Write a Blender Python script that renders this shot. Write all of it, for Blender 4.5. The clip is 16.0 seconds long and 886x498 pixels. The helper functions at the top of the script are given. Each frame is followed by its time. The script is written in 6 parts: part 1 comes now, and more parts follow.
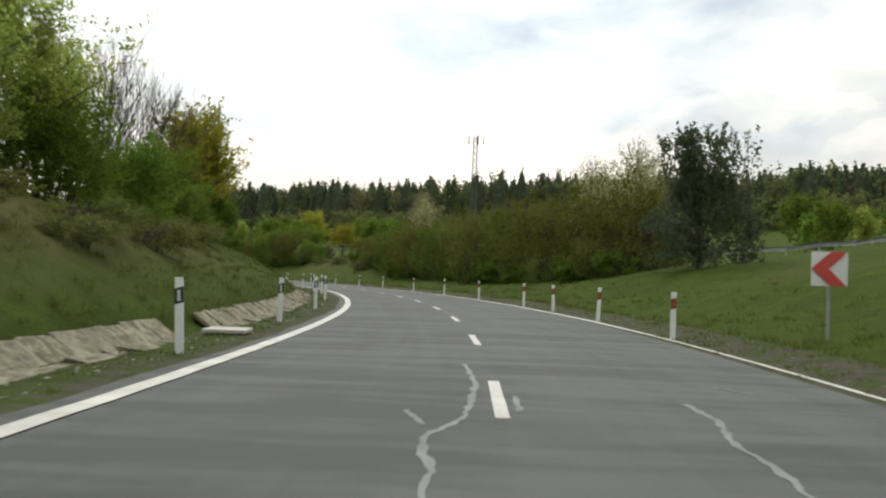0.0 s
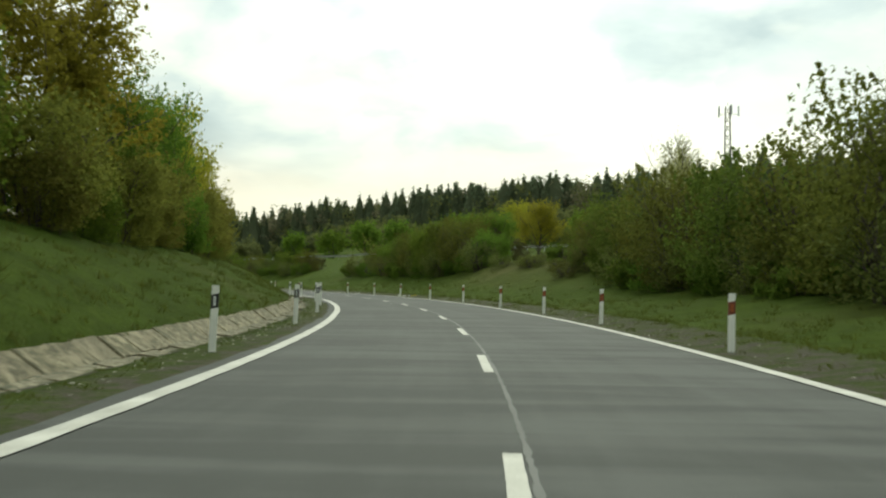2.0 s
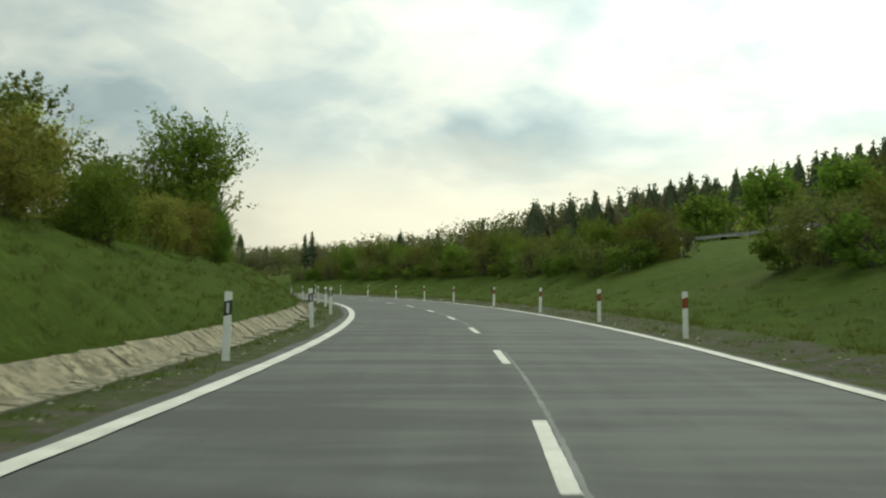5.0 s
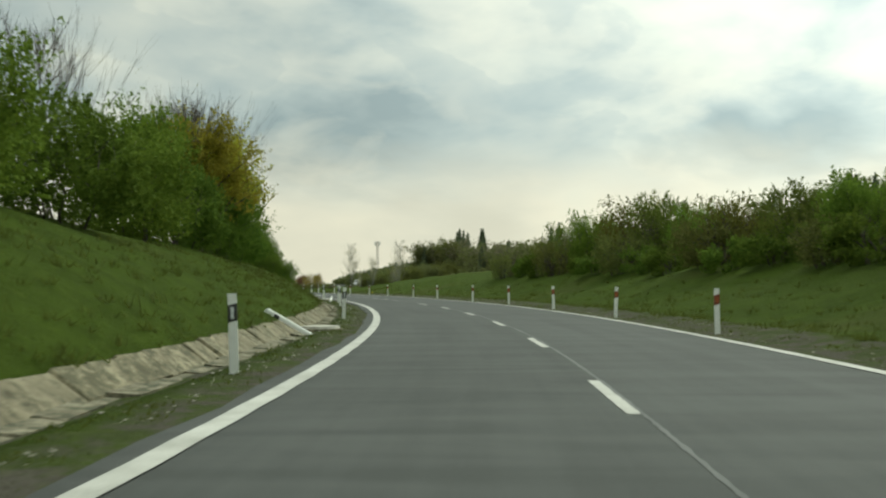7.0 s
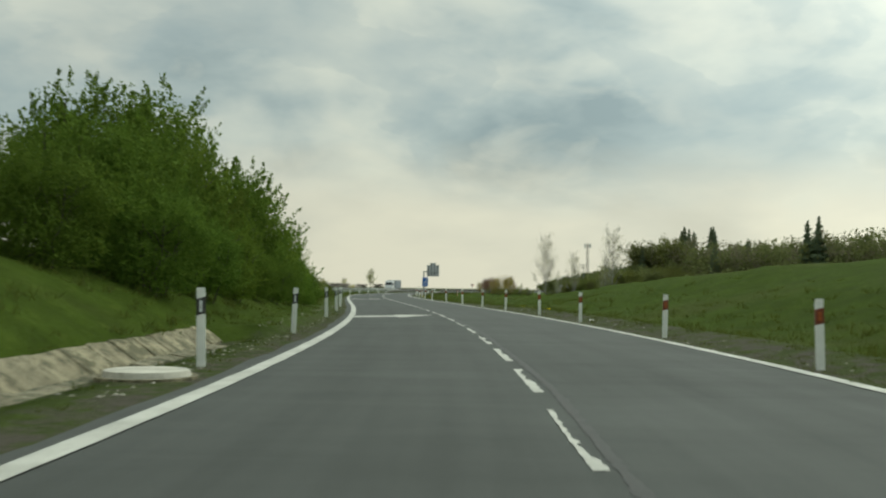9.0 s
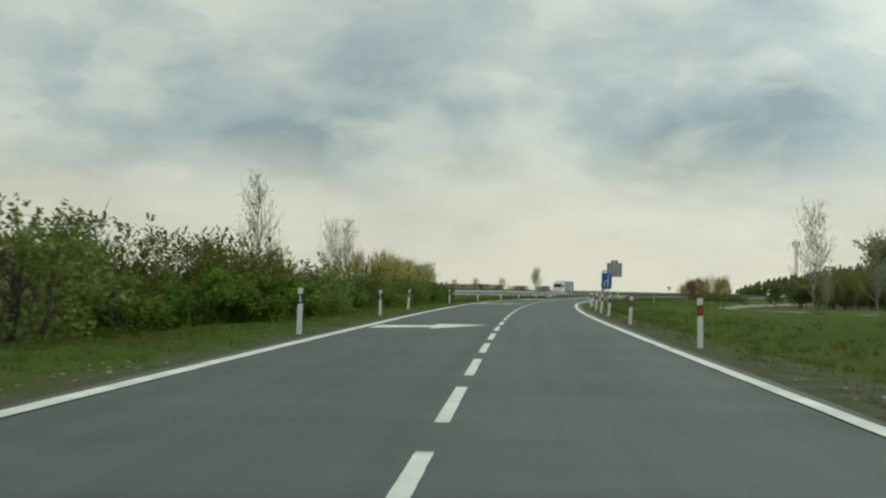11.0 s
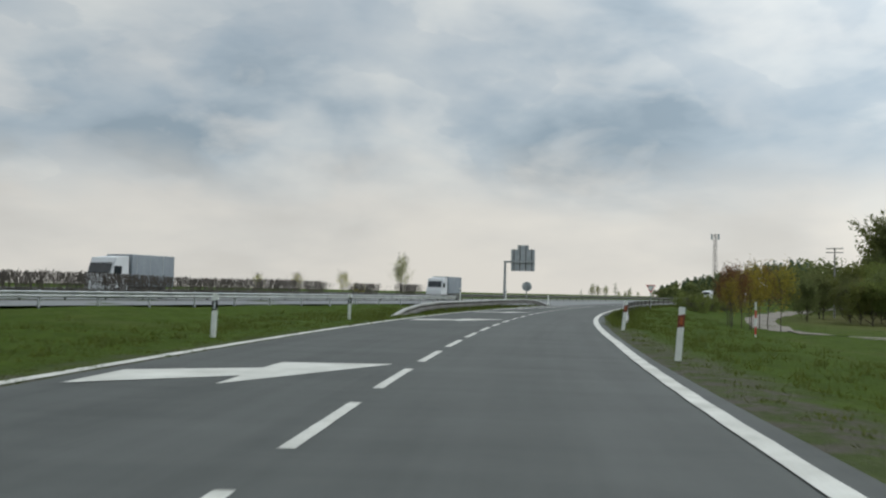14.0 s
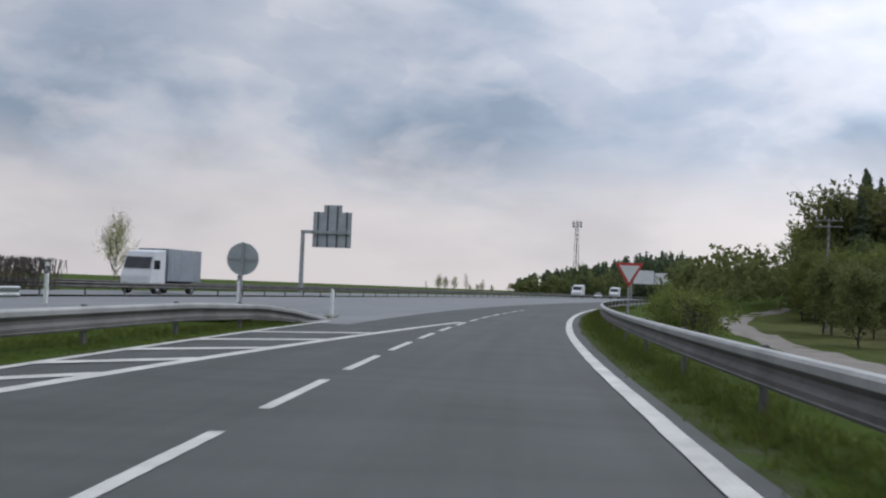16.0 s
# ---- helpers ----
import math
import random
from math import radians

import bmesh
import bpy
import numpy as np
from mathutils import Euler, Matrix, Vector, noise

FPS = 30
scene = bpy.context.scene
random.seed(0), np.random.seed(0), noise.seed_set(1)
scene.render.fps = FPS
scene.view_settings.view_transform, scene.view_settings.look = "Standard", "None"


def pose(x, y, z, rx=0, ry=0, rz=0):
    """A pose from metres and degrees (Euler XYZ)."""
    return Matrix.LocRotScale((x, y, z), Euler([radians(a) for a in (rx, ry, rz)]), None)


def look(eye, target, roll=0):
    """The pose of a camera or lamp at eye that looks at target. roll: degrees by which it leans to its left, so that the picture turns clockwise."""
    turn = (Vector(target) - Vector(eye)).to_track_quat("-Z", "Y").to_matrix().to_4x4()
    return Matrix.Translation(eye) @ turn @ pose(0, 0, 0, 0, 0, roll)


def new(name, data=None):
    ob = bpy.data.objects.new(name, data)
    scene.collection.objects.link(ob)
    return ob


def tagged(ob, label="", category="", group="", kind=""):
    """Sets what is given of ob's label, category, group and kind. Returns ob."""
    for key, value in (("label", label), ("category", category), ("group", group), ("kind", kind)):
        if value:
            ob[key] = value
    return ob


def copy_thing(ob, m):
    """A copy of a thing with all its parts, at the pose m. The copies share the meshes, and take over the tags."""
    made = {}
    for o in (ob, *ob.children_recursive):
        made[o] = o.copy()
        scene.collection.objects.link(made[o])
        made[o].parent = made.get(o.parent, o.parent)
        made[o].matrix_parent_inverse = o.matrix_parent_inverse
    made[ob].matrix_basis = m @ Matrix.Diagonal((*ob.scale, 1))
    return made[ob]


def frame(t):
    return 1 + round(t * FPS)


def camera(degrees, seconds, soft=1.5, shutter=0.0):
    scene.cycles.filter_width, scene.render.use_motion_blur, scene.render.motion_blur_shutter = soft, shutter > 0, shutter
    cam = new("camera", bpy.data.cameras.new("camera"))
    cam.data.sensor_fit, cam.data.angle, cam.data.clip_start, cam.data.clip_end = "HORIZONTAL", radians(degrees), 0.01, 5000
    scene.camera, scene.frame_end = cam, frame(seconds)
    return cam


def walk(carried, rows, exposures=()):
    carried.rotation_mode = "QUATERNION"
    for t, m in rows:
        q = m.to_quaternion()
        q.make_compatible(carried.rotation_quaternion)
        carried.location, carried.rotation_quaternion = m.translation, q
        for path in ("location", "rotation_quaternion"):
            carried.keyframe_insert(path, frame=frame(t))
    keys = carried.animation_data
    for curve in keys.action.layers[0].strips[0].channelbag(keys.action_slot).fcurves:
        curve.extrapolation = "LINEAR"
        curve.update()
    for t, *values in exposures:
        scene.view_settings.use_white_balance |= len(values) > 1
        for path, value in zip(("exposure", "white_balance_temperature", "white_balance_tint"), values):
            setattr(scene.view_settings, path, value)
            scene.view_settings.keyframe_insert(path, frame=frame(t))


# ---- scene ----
cam = camera(49.5, 16.0, soft=2.2, shutter=0.1)

PATH = [
    (0.0, pose(0.00, 0.00, 1.21, 91.66, -2.02, 0.00)),
    (0.5, pose(0.48, 14.78, 1.23, 91.80, -1.94, 3.27)),
    (1.0, pose(0.08, 29.54, 1.21, 91.72, -2.18, 6.80)),
    (1.5, pose(-1.20, 44.24, 1.18, 91.78, -1.74, 10.19)),
    (2.0, pose(-3.25, 58.64, 1.17, 92.01, -0.84, 13.70)),
    (2.5, pose(-6.21, 72.96, 1.24, 91.88, -0.65, 17.25)),
    (3.0, pose(-10.19, 87.15, 1.20, 91.95, -0.36, 20.36)),
    (3.5, pose(-14.87, 100.72, 1.21, 91.98, -0.16, 23.93)),
    (4.0, pose(-20.62, 114.46, 1.18, 92.17, -0.11, 27.67)),
    (4.5, pose(-27.16, 127.75, 1.18, 92.10, -0.05, 31.34)),
    (5.0, pose(-34.55, 140.67, 1.20, 92.10, -0.17, 35.12)),
    (5.5, pose(-42.78, 153.11, 1.20, 92.07, -0.27, 38.98)),
    (6.0, pose(-51.84, 164.99, 1.21, 92.01, -0.41, 42.87)),
    (6.5, pose(-61.69, 176.23, 1.19, 91.95, -0.39, 46.73)),
    (7.0, pose(-72.25, 186.83, 1.18, 92.06, 0.12, 50.39)),
    (7.5, pose(-83.42, 196.77, 1.17, 92.16, 0.30, 53.84)),
    (8.0, pose(-95.32, 206.20, 1.15, 92.33, 0.10, 57.15)),
    (8.5, pose(-107.73, 214.96, 1.13, 92.44, 0.10, 60.23)),
    (9.0, pose(-120.35, 223.01, 1.12, 92.33, -0.91, 62.94)),
    (9.5, pose(-133.34, 230.45, 1.20, 92.39, -0.92, 65.91)),
    (10.0, pose(-146.80, 237.29, 1.20, 92.34, -1.00, 69.09)),
    (10.5, pose(-160.72, 243.54, 1.20, 92.31, -1.14, 71.83)),
    (11.0, pose(-175.03, 249.40, 1.16, 92.28, -1.34, 73.48)),
    (11.5, pose(-190.08, 255.50, 1.13, 92.43, -1.94, 73.85)),
    (12.0, pose(-204.49, 261.23, 1.17, 92.20, -1.77, 73.24)),
    (12.5, pose(-219.14, 267.25, 1.15, 92.36, -1.42, 72.32)),
    (13.0, pose(-233.80, 273.62, 1.16, 92.47, -0.83, 70.53)),
    (13.5, pose(-248.21, 280.38, 1.17, 92.49, -1.33, 68.50)),
    (14.0, pose(-262.58, 287.67, 1.18, 92.53, -1.28, 66.40)),
    (14.5, pose(-276.83, 295.49, 1.19, 92.53, -1.75, 64.33)),
    (15.0, pose(-290.82, 303.76, 1.20, 92.16, -1.99, 62.26)),
    (15.5, pose(-304.51, 312.58, 1.23, 92.34, -2.20, 59.71)),
    (16.0, pose(-317.84, 321.97, 1.22, 92.31, -2.19, 57.21)),
]
walk(cam, PATH, exposures=[(0.0, 0.36, 7000, 8), (1.0, 0.30, 6950, 0), (2.5, 0.27, 7450, -8), (3.5, 0.28, 7350, -7), (7.0, 0.20, 7120, -8), (9.0, 0.1, 6980, -8), (12.5, 0.1, 6550, -3), (14.0, 0.07, 6300, 5), (16.0, 0.0, 6000, 14)])

# ---- world: bright broken overcast, sun behind cloud ahead ----
SUN_YAW, SUN_ELEV = 8.0, 42.0
sun_dir = Vector((-math.sin(radians(SUN_YAW)) * math.cos(radians(SUN_ELEV)),
                  math.cos(radians(SUN_YAW)) * math.cos(radians(SUN_ELEV)), math.sin(radians(SUN_ELEV))))


class Nodes:
    """Small helper to write node trees tersely."""

    def __init__(self, tree):
        self.tree = tree
        tree.nodes.clear()

    def add(self, kind, inputs=None, **props):
        n = self.tree.nodes.new(kind)
        for k, v in props.items():
            setattr_safe(n, k, v)
        for k, v in (inputs or {}).items():
            sock = n.inputs[k]
            if isinstance(v, bpy.types.NodeSocket):
                self.tree.links.new(v, sock)
            else:
                sock.default_value = v
        return n

    def math(self, op, a, b=0.0, clamp=False):
        n = self.add("ShaderNodeMath", {0: a, 1: b})
        n.operation, n.use_clamp = op, clamp
        return n.outputs[0]

    def mix(self, fac, a, b, mode="MIX"):
        n = self.tree.nodes.new("ShaderNodeMix")
        n.data_type, n.blend_type = "RGBA", mode
        for i, v in ((0, fac), (6, a), (7, b)):
            if isinstance(v, bpy.types.NodeSocket):
                self.tree.links.new(v, n.inputs[i])
            else:
                n.inputs[i].default_value = v if i == 0 else (*v[:3], 1)
        return n.outputs[2]

    def noise(self, vec, scale, detail=4.0, rough=0.55, warp=0.0):
        return self.add("ShaderNodeTexNoise", {"Vector": vec, "Scale": scale, "Detail": detail, "Roughness": rough, "Distortion": warp}).outputs[0]

    def ramp(self, fac, stops):
        n = self.add("ShaderNodeValToRGB", {0: fac})
        el = n.color_ramp.elements
        while len(el) < len(stops):
            el.new(0.5)
        for e, (p, c) in zip(el, stops):
            e.position = p
            e.color = (c, c, c, 1) if not isinstance(c, tuple) else (*c, 1)
        return n.outputs[0]


def setattr_safe(n, k, v):
    if k == "sky_type":
        n.sky_type = v
    elif k == "sun_disc":
        n.sun_disc = v
    elif k == "sun_elevation":
        n.sun_elevation = v
    elif k == "sun_rotation":
        n.sun_rotation = v
    elif k == "operation":
        n.operation = v


world = bpy.data.worlds.new("overcast_sky")
scene.world = world
world.use_nodes = True
W = Nodes(world.node_tree)
coord = W.add("ShaderNodeTexCoord").outputs["Generated"]
sep = W.add("ShaderNodeSeparateXYZ", {0: coord})
up = W.math("MAXIMUM", sep.outputs[2], 0.0)
# layered cloud: noise on a flat cloud deck, and rounded heaps low in the sky
deck = W.math("ADD", up, 0.30)
flat = W.add("ShaderNodeCombineXYZ", {0: W.math("DIVIDE", sep.outputs[0], deck), 1: W.math("DIVIDE", sep.outputs[1], deck), 2: 0.0}).outputs[0]
tall = W.math("MULTIPLY", W.math("POWER", W.math("ADD", up, 0.02), 0.8), 2.05)
dome = W.add("ShaderNodeCombineXYZ", {0: sep.outputs[0], 1: sep.outputs[1], 2: tall}).outputs[0]
big = W.noise(dome, 3.3, 5.0, 0.5, 0.25)
fine = W.noise(flat, 3.0, 8.0, 0.49, 0.2)
cloud = W.math("ADD", W.math("MULTIPLY", big, 0.64), W.math("MULTIPLY", fine, 0.36))
lit = W.ramp(cloud, [(0.40, (0.43, 0.51, 0.59)), (0.46, (0.60, 0.67, 0.74)), (0.515, (0.80, 0.83, 0.86)), (0.59, (1.0, 0.99, 0.97))])
heap = W.ramp(W.noise(dome, 7.5, 6.0, 0.5, 0.3), [(0.50, 0.0), (0.58, 0.28), (0.70, 0.6)])
band = W.ramp(up, [(0.05, 0.0), (0.11, 1.0), (0.20, 1.0), (0.34, 0.0)])
lit = W.mix(W.math("MULTIPLY", heap, band), lit, (1.06, 1.01, 0.97))
# grey-blue bellies of single heaps
belly = W.ramp(W.noise(dome, 5.2, 7.0, 0.48, 0.4), [(0.535, 0.0), (0.555, 0.5), (0.66, 0.85)])
lit = W.mix(W.math("MULTIPLY", belly, W.ramp(up, [(0.06, 0.0), (0.12, 0.6), (0.30, 0.5), (0.45, 0.1)])), lit, (0.55, 0.63, 0.72))
sky = W.add("ShaderNodeTexSky", sky_type="NISHITA", sun_disc=False, sun_elevation=radians(SUN_ELEV), sun_rotation=radians(-SUN_YAW)).outputs[0]
gap = W.mix(0.10, lit, W.mix(1.0, sky, (0.12, 0.12, 0.12), "MULTIPLY"))
haze = W.ramp(W.math("ADD", up, W.math("MULTIPLY", W.math("SUBTRACT", fine, 0.5), 0.10)), [(0.0, 1.0), (0.08, 0.85), (0.15, 0.0)])
sky_col = W.mix(W.math("MULTIPLY", haze, 0.72), gap, (1.13, 1.01, 0.90))
toward = W.add("ShaderNodeVectorMath", {0: coord, 1: sun_dir}, operation="DOT_PRODUCT").outputs["Value"]
glow = W.ramp(toward, [(0.0, 0.64), (0.42, 0.64), (0.62, 0.70), (0.76, 0.88), (0.88, 1.2)])
# an overcast sky is brightest overhead
over = W.ramp(up, [(0.30, 1.0), (0.75, 1.75)])
glow = W.mix(1.0, glow, over, "MULTIPLY")
final = W.mix(1.0, sky_col, glow, "MULTIPLY")
bg = W.add("ShaderNodeBackground", {"Color": final, "Strength": 1.0})
W.add("ShaderNodeOutputWorld", {0: bg.outputs[0]})

lamp = bpy.data.lights.new("sun", "SUN")
lamp.energy, lamp.angle, lamp.color = 1.1, radians(16), (1.0, 0.95, 0.88)
sun = new("sun", lamp)
sun.matrix_world = look(sun_dir * 100, (0, 0, 0))

# ---- the lane line of the slip road: curvature every 20 m from s = -60 ----
KAPPA = [0.00383, 0.0039, 0.00397, 0.00405, 0.00413, 0.00418, 0.00416, 0.00421, 0.00418, 0.00411, 0.00414, 0.00424, 0.00437, 0.00445, 0.00435, 0.004, 0.00357, 0.00293, 0.00171, 0.00028, -0.00073, -0.00108, -0.0014, -0.00198, -0.00232, -0.00222, -0.00222, -0.00231, -0.0024, -0.00249, -0.00257, -0.0018, -0.0009, -0.0003, 0.0, 0.0]
S0, S1 = -60, 1000
AS = np.arange(S0, S1 + 1.0)
AK = np.interp(AS, S0 + 20.0 * np.arange(len(KAPPA)), KAPPA)
AH = np.concatenate([[0], np.cumsum((AK[1:] + AK[:-1]) / 2)])
AH += -0.01422 - AH[60]
_m = (AH[1:] + AH[:-1]) / 2
AX = np.concatenate([[0], np.cumsum(-np.sin(_m))])
AY = np.concatenate([[0], np.cumsum(np.cos(_m))])
AX += 0.6570 - AX[60]
AY += 12.5690 - AY[60]


def at(s, d=0.0, z=0.0):
    """World place at distance s along the lane line, d metres to its right."""
    h = np.interp(s, AS, AH)
    return Vector((np.interp(s, AS, AX) + math.cos(h) * d, np.interp(s, AS, AY) + math.sin(h) * d, z))


def yaw_at(s):
    return math.degrees(np.interp(s, AS, AH))


def step(a, b, x):
    u = np.clip((x - a) / (b - a), 0, 1)
    return u * u * (3 - 2 * u)


def lerp_list(s, pairs):
    return np.interp(s, [p[0] for p in pairs], [p[1] for p in pairs])


def rough_ground(s, d):
    return 0.10 * np.sin(s * 0.31 + d * 0.7) + 0.07 * np.sin(s * 0.83 - d * 0.45 + 1.0) + 0.05 * np.sin(s * 1.9 + d * 1.3)


CREST = [(-60, 4.2), (60, 4.0), (110, 4.0), (140, 4.6), (160, 4.3), (235, 3.9), (255, 3.0), (270, 2.5), (284, 2.0), (297, 0.7), (305, 0.1), (340, -0.5), (402, -0.6), (440, -0.1), (1000, 0.0)]
STEEP = [(-60, 0.85), (50, 0.82), (70, 0.64), (110, 0.70), (128, 1.0), (146, 0.98), (165, 0.8), (200, 0.86), (230, 0.72), (260, 0.78), (1000, 0.85)]
RIGHT = [(-60, 2.6), (42, 2.1), (62, 0.95), (98, 1.1), (114, 2.5), (128, 3.1), (142, 2.2), (175, 2.5), (205, 2.4), (265, 2.2), (300, 2.2), (325, 1.4), (352, 0.3), (392, -0.7), (451, -1.2), (500, -1.5), (1000, -1.5)]
FAR_RIGHT = [(-60, 2.7), (60, 3.2), (200, 3.4), (290, 2.4), (340, 1.7), (380, 0.8), (430, -0.2), (1000, -0.4)]


def height(s, d):
    """Ground height by road coordinates (arrays)."""
    s, d = np.asarray(s, float), np.asarray(d, float)
    a = -d
    # left side
    crest = lerp_list(s, CREST)
    gut = 1 - step(271, 282, s)
    rise = np.maximum(crest - 0.22, 0.05)
    soft = np.where(crest > 0.22, 0.22 + rise * (1 - np.exp(-np.maximum(a - 5.95, 0) * lerp_list(s, STEEP) / rise)), crest * step(5.2, 13, a))
    left = soft + 0.02 * np.maximum(a - 18, 0) * step(18, 40, a) * (s < 280)
    trough = np.where(a < 4.97, -0.02, np.where(a < 5.45, -0.20, np.where(a < 5.96, -0.20 + (a - 5.45) * 0.62, left - 0.03)))
    left = np.where(gut > 0.5, np.where(a < 5.97, trough, left), np.where(a < 4.75, 0.0, left))
    # right side: a weedy shoulder, then the rise
    hr = lerp_list(s, RIGHT)
    early = 1 - step(300, 345, s)
    shoulder = (0.16 * early - 0.10 * (1 - early)) * step(4.5, 5.6, d) - 0.10 * step(5.6, 6.6, d) * (1 - step(7.0, 8.5, d))
    right = shoulder + hr * step(6.4, 16.5, d) + lerp_list(s, FAR_RIGHT) * step(14, 42, d)
    right = right + 15.0 * step(60, 220, d) * (1 - step(330, 460, s))
    # wooded rise beyond the field track
    h = np.interp(s, AS, AH)
    x, y = np.interp(s, AS, AX) + np.cos(h) * d, np.interp(s, AS, AY) + np.sin(h) * d
    right = right + 11.0 * np.exp(-(((x + 412) / 46) ** 2 + ((y - 522) / 50) ** 2))
    left = left - 0.14 * step(492, 504, s) * step(4.9, 6.5, a)
    z = np.where(d < 0, left, right)
    z = z + rough_ground(s, d) * np.where(d < 0, step(6.4, 9.0, a), step(5.6, 8.5, d)) * 0.8
    return np.where(np.abs(d) < 4.3, -0.06, z)


def gz(s, d):
    return float(height(np.array([s]), np.array([d]))[0])


def plan_z(x, y):
    d2 = (AX - x) ** 2 + (AY - y) ** 2
    k = int(d2.argmin())
    side = (x - AX[k]) * math.cos(AH[k]) + (y - AY[k]) * math.sin(AH[k])
    return gz(AS[k], math.copysign(math.sqrt(d2[k]), side))


# ---- materials ----
def material(name, rough=0.8, metal=0.0):
    m = bpy.data.materials.new(name)
    m.use_nodes = True
    n = Nodes(m.node_tree)
    b = n.add("ShaderNodeBsdfPrincipled", {"Roughness": rough, "Metallic": metal})
    n.add("ShaderNodeOutputMaterial", {0: b.outputs[0]})
    return m, n, b


def link(n, a, b, key):
    n.tree.links.new(a, b.inputs[key])


def bump(n, b, fac, strength, dist=0.02):
    k = n.add("ShaderNodeBump", {"Height": fac, "Strength": strength, "Distance": dist})
    link(n, k.outputs[0], b, "Normal")


def speckled(name, c1, c2, scale, fine, rough=0.8, metal=0.0, relief=0.3, dist=0.01, per_object=0.0):
    """A surface of two colours mixed by a broad and a fine noise."""
    m, n, b = material(name, rough, metal)
    v = n.add("ShaderNodeTexCoord").outputs["Object"]
    f = n.noise(v, fine, 6, 0.6)
    k = n.math("ADD", n.math("MULTIPLY", n.noise(v, scale, 4), 0.65), n.math("MULTIPLY", f, 0.35))
    col = n.mix(n.ramp(k, [(0.36, 0.0), (0.64, 1.0)]), c1, c2)
    if per_object:
        r = n.add("ShaderNodeObjectInfo").outputs["Random"]
        g = n.add("ShaderNodeHueSaturation", {"Color": col, "Value": n.math("ADD", n.math("MULTIPLY", r, per_object), 1 - per_object / 2)})
        col = g.outputs[0]
    link(n, col, b, "Base Color")
    bump(n, b, f, relief, dist)
    return m


def make_asphalt(name, base, light, bands):
    m, n, b = material(name, 0.86)
    b.inputs["Specular IOR Level"].default_value = 0.35
    uv = n.add("ShaderNodeTexCoord").outputs["UV"]
    sp = n.add("ShaderNodeSeparateXYZ", {0: uv})
    along, across = sp.outputs[0], sp.outputs[1]
    grit = n.noise(uv, 38.0, 4, 0.7)
    patch = n.noise(uv, 0.35, 5, 0.6)
    stretched = n.add("ShaderNodeCombineXYZ", {0: n.math("MULTIPLY", along, 0.05), 1: n.math("MULTIPLY", across, 1.5), 2: 0.0}).outputs[0]
    streak = n.noise(stretched, 1.6, 4, 0.55)
    # polished wheel tracks about 0.9 m either side of each lane's middle
    track = n.math("ABSOLUTE", n.math("SINE", n.math("MULTIPLY", across, math.pi / 1.85)))
    k = n.math("ADD", n.math("MULTIPLY", patch, 0.45), n.math("MULTIPLY", streak, 0.4))
    k = n.math("ADD", k, n.math("MULTIPLY", grit, 0.22))
    k = n.math("ADD", k, n.math("MULTIPLY", track, 0.05))
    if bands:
        # wavy cross bands that weaken further along the road
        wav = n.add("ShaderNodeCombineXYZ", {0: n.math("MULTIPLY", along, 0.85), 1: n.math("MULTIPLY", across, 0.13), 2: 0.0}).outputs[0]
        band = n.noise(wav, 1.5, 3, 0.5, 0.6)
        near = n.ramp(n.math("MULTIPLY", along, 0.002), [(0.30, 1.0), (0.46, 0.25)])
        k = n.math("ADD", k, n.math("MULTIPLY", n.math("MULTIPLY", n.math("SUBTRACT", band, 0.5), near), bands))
        # the left lane a little darker than the right
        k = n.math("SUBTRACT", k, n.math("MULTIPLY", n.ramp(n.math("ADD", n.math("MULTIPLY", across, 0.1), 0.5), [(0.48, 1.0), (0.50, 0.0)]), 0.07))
    col = n.mix(n.ramp(k, [(0.38, 0.0), (0.72, 1.0)]), base, light)
    link(n, col, b, "Base Color")
    bump(n, b, grit, 0.35, 0.008)
    return m


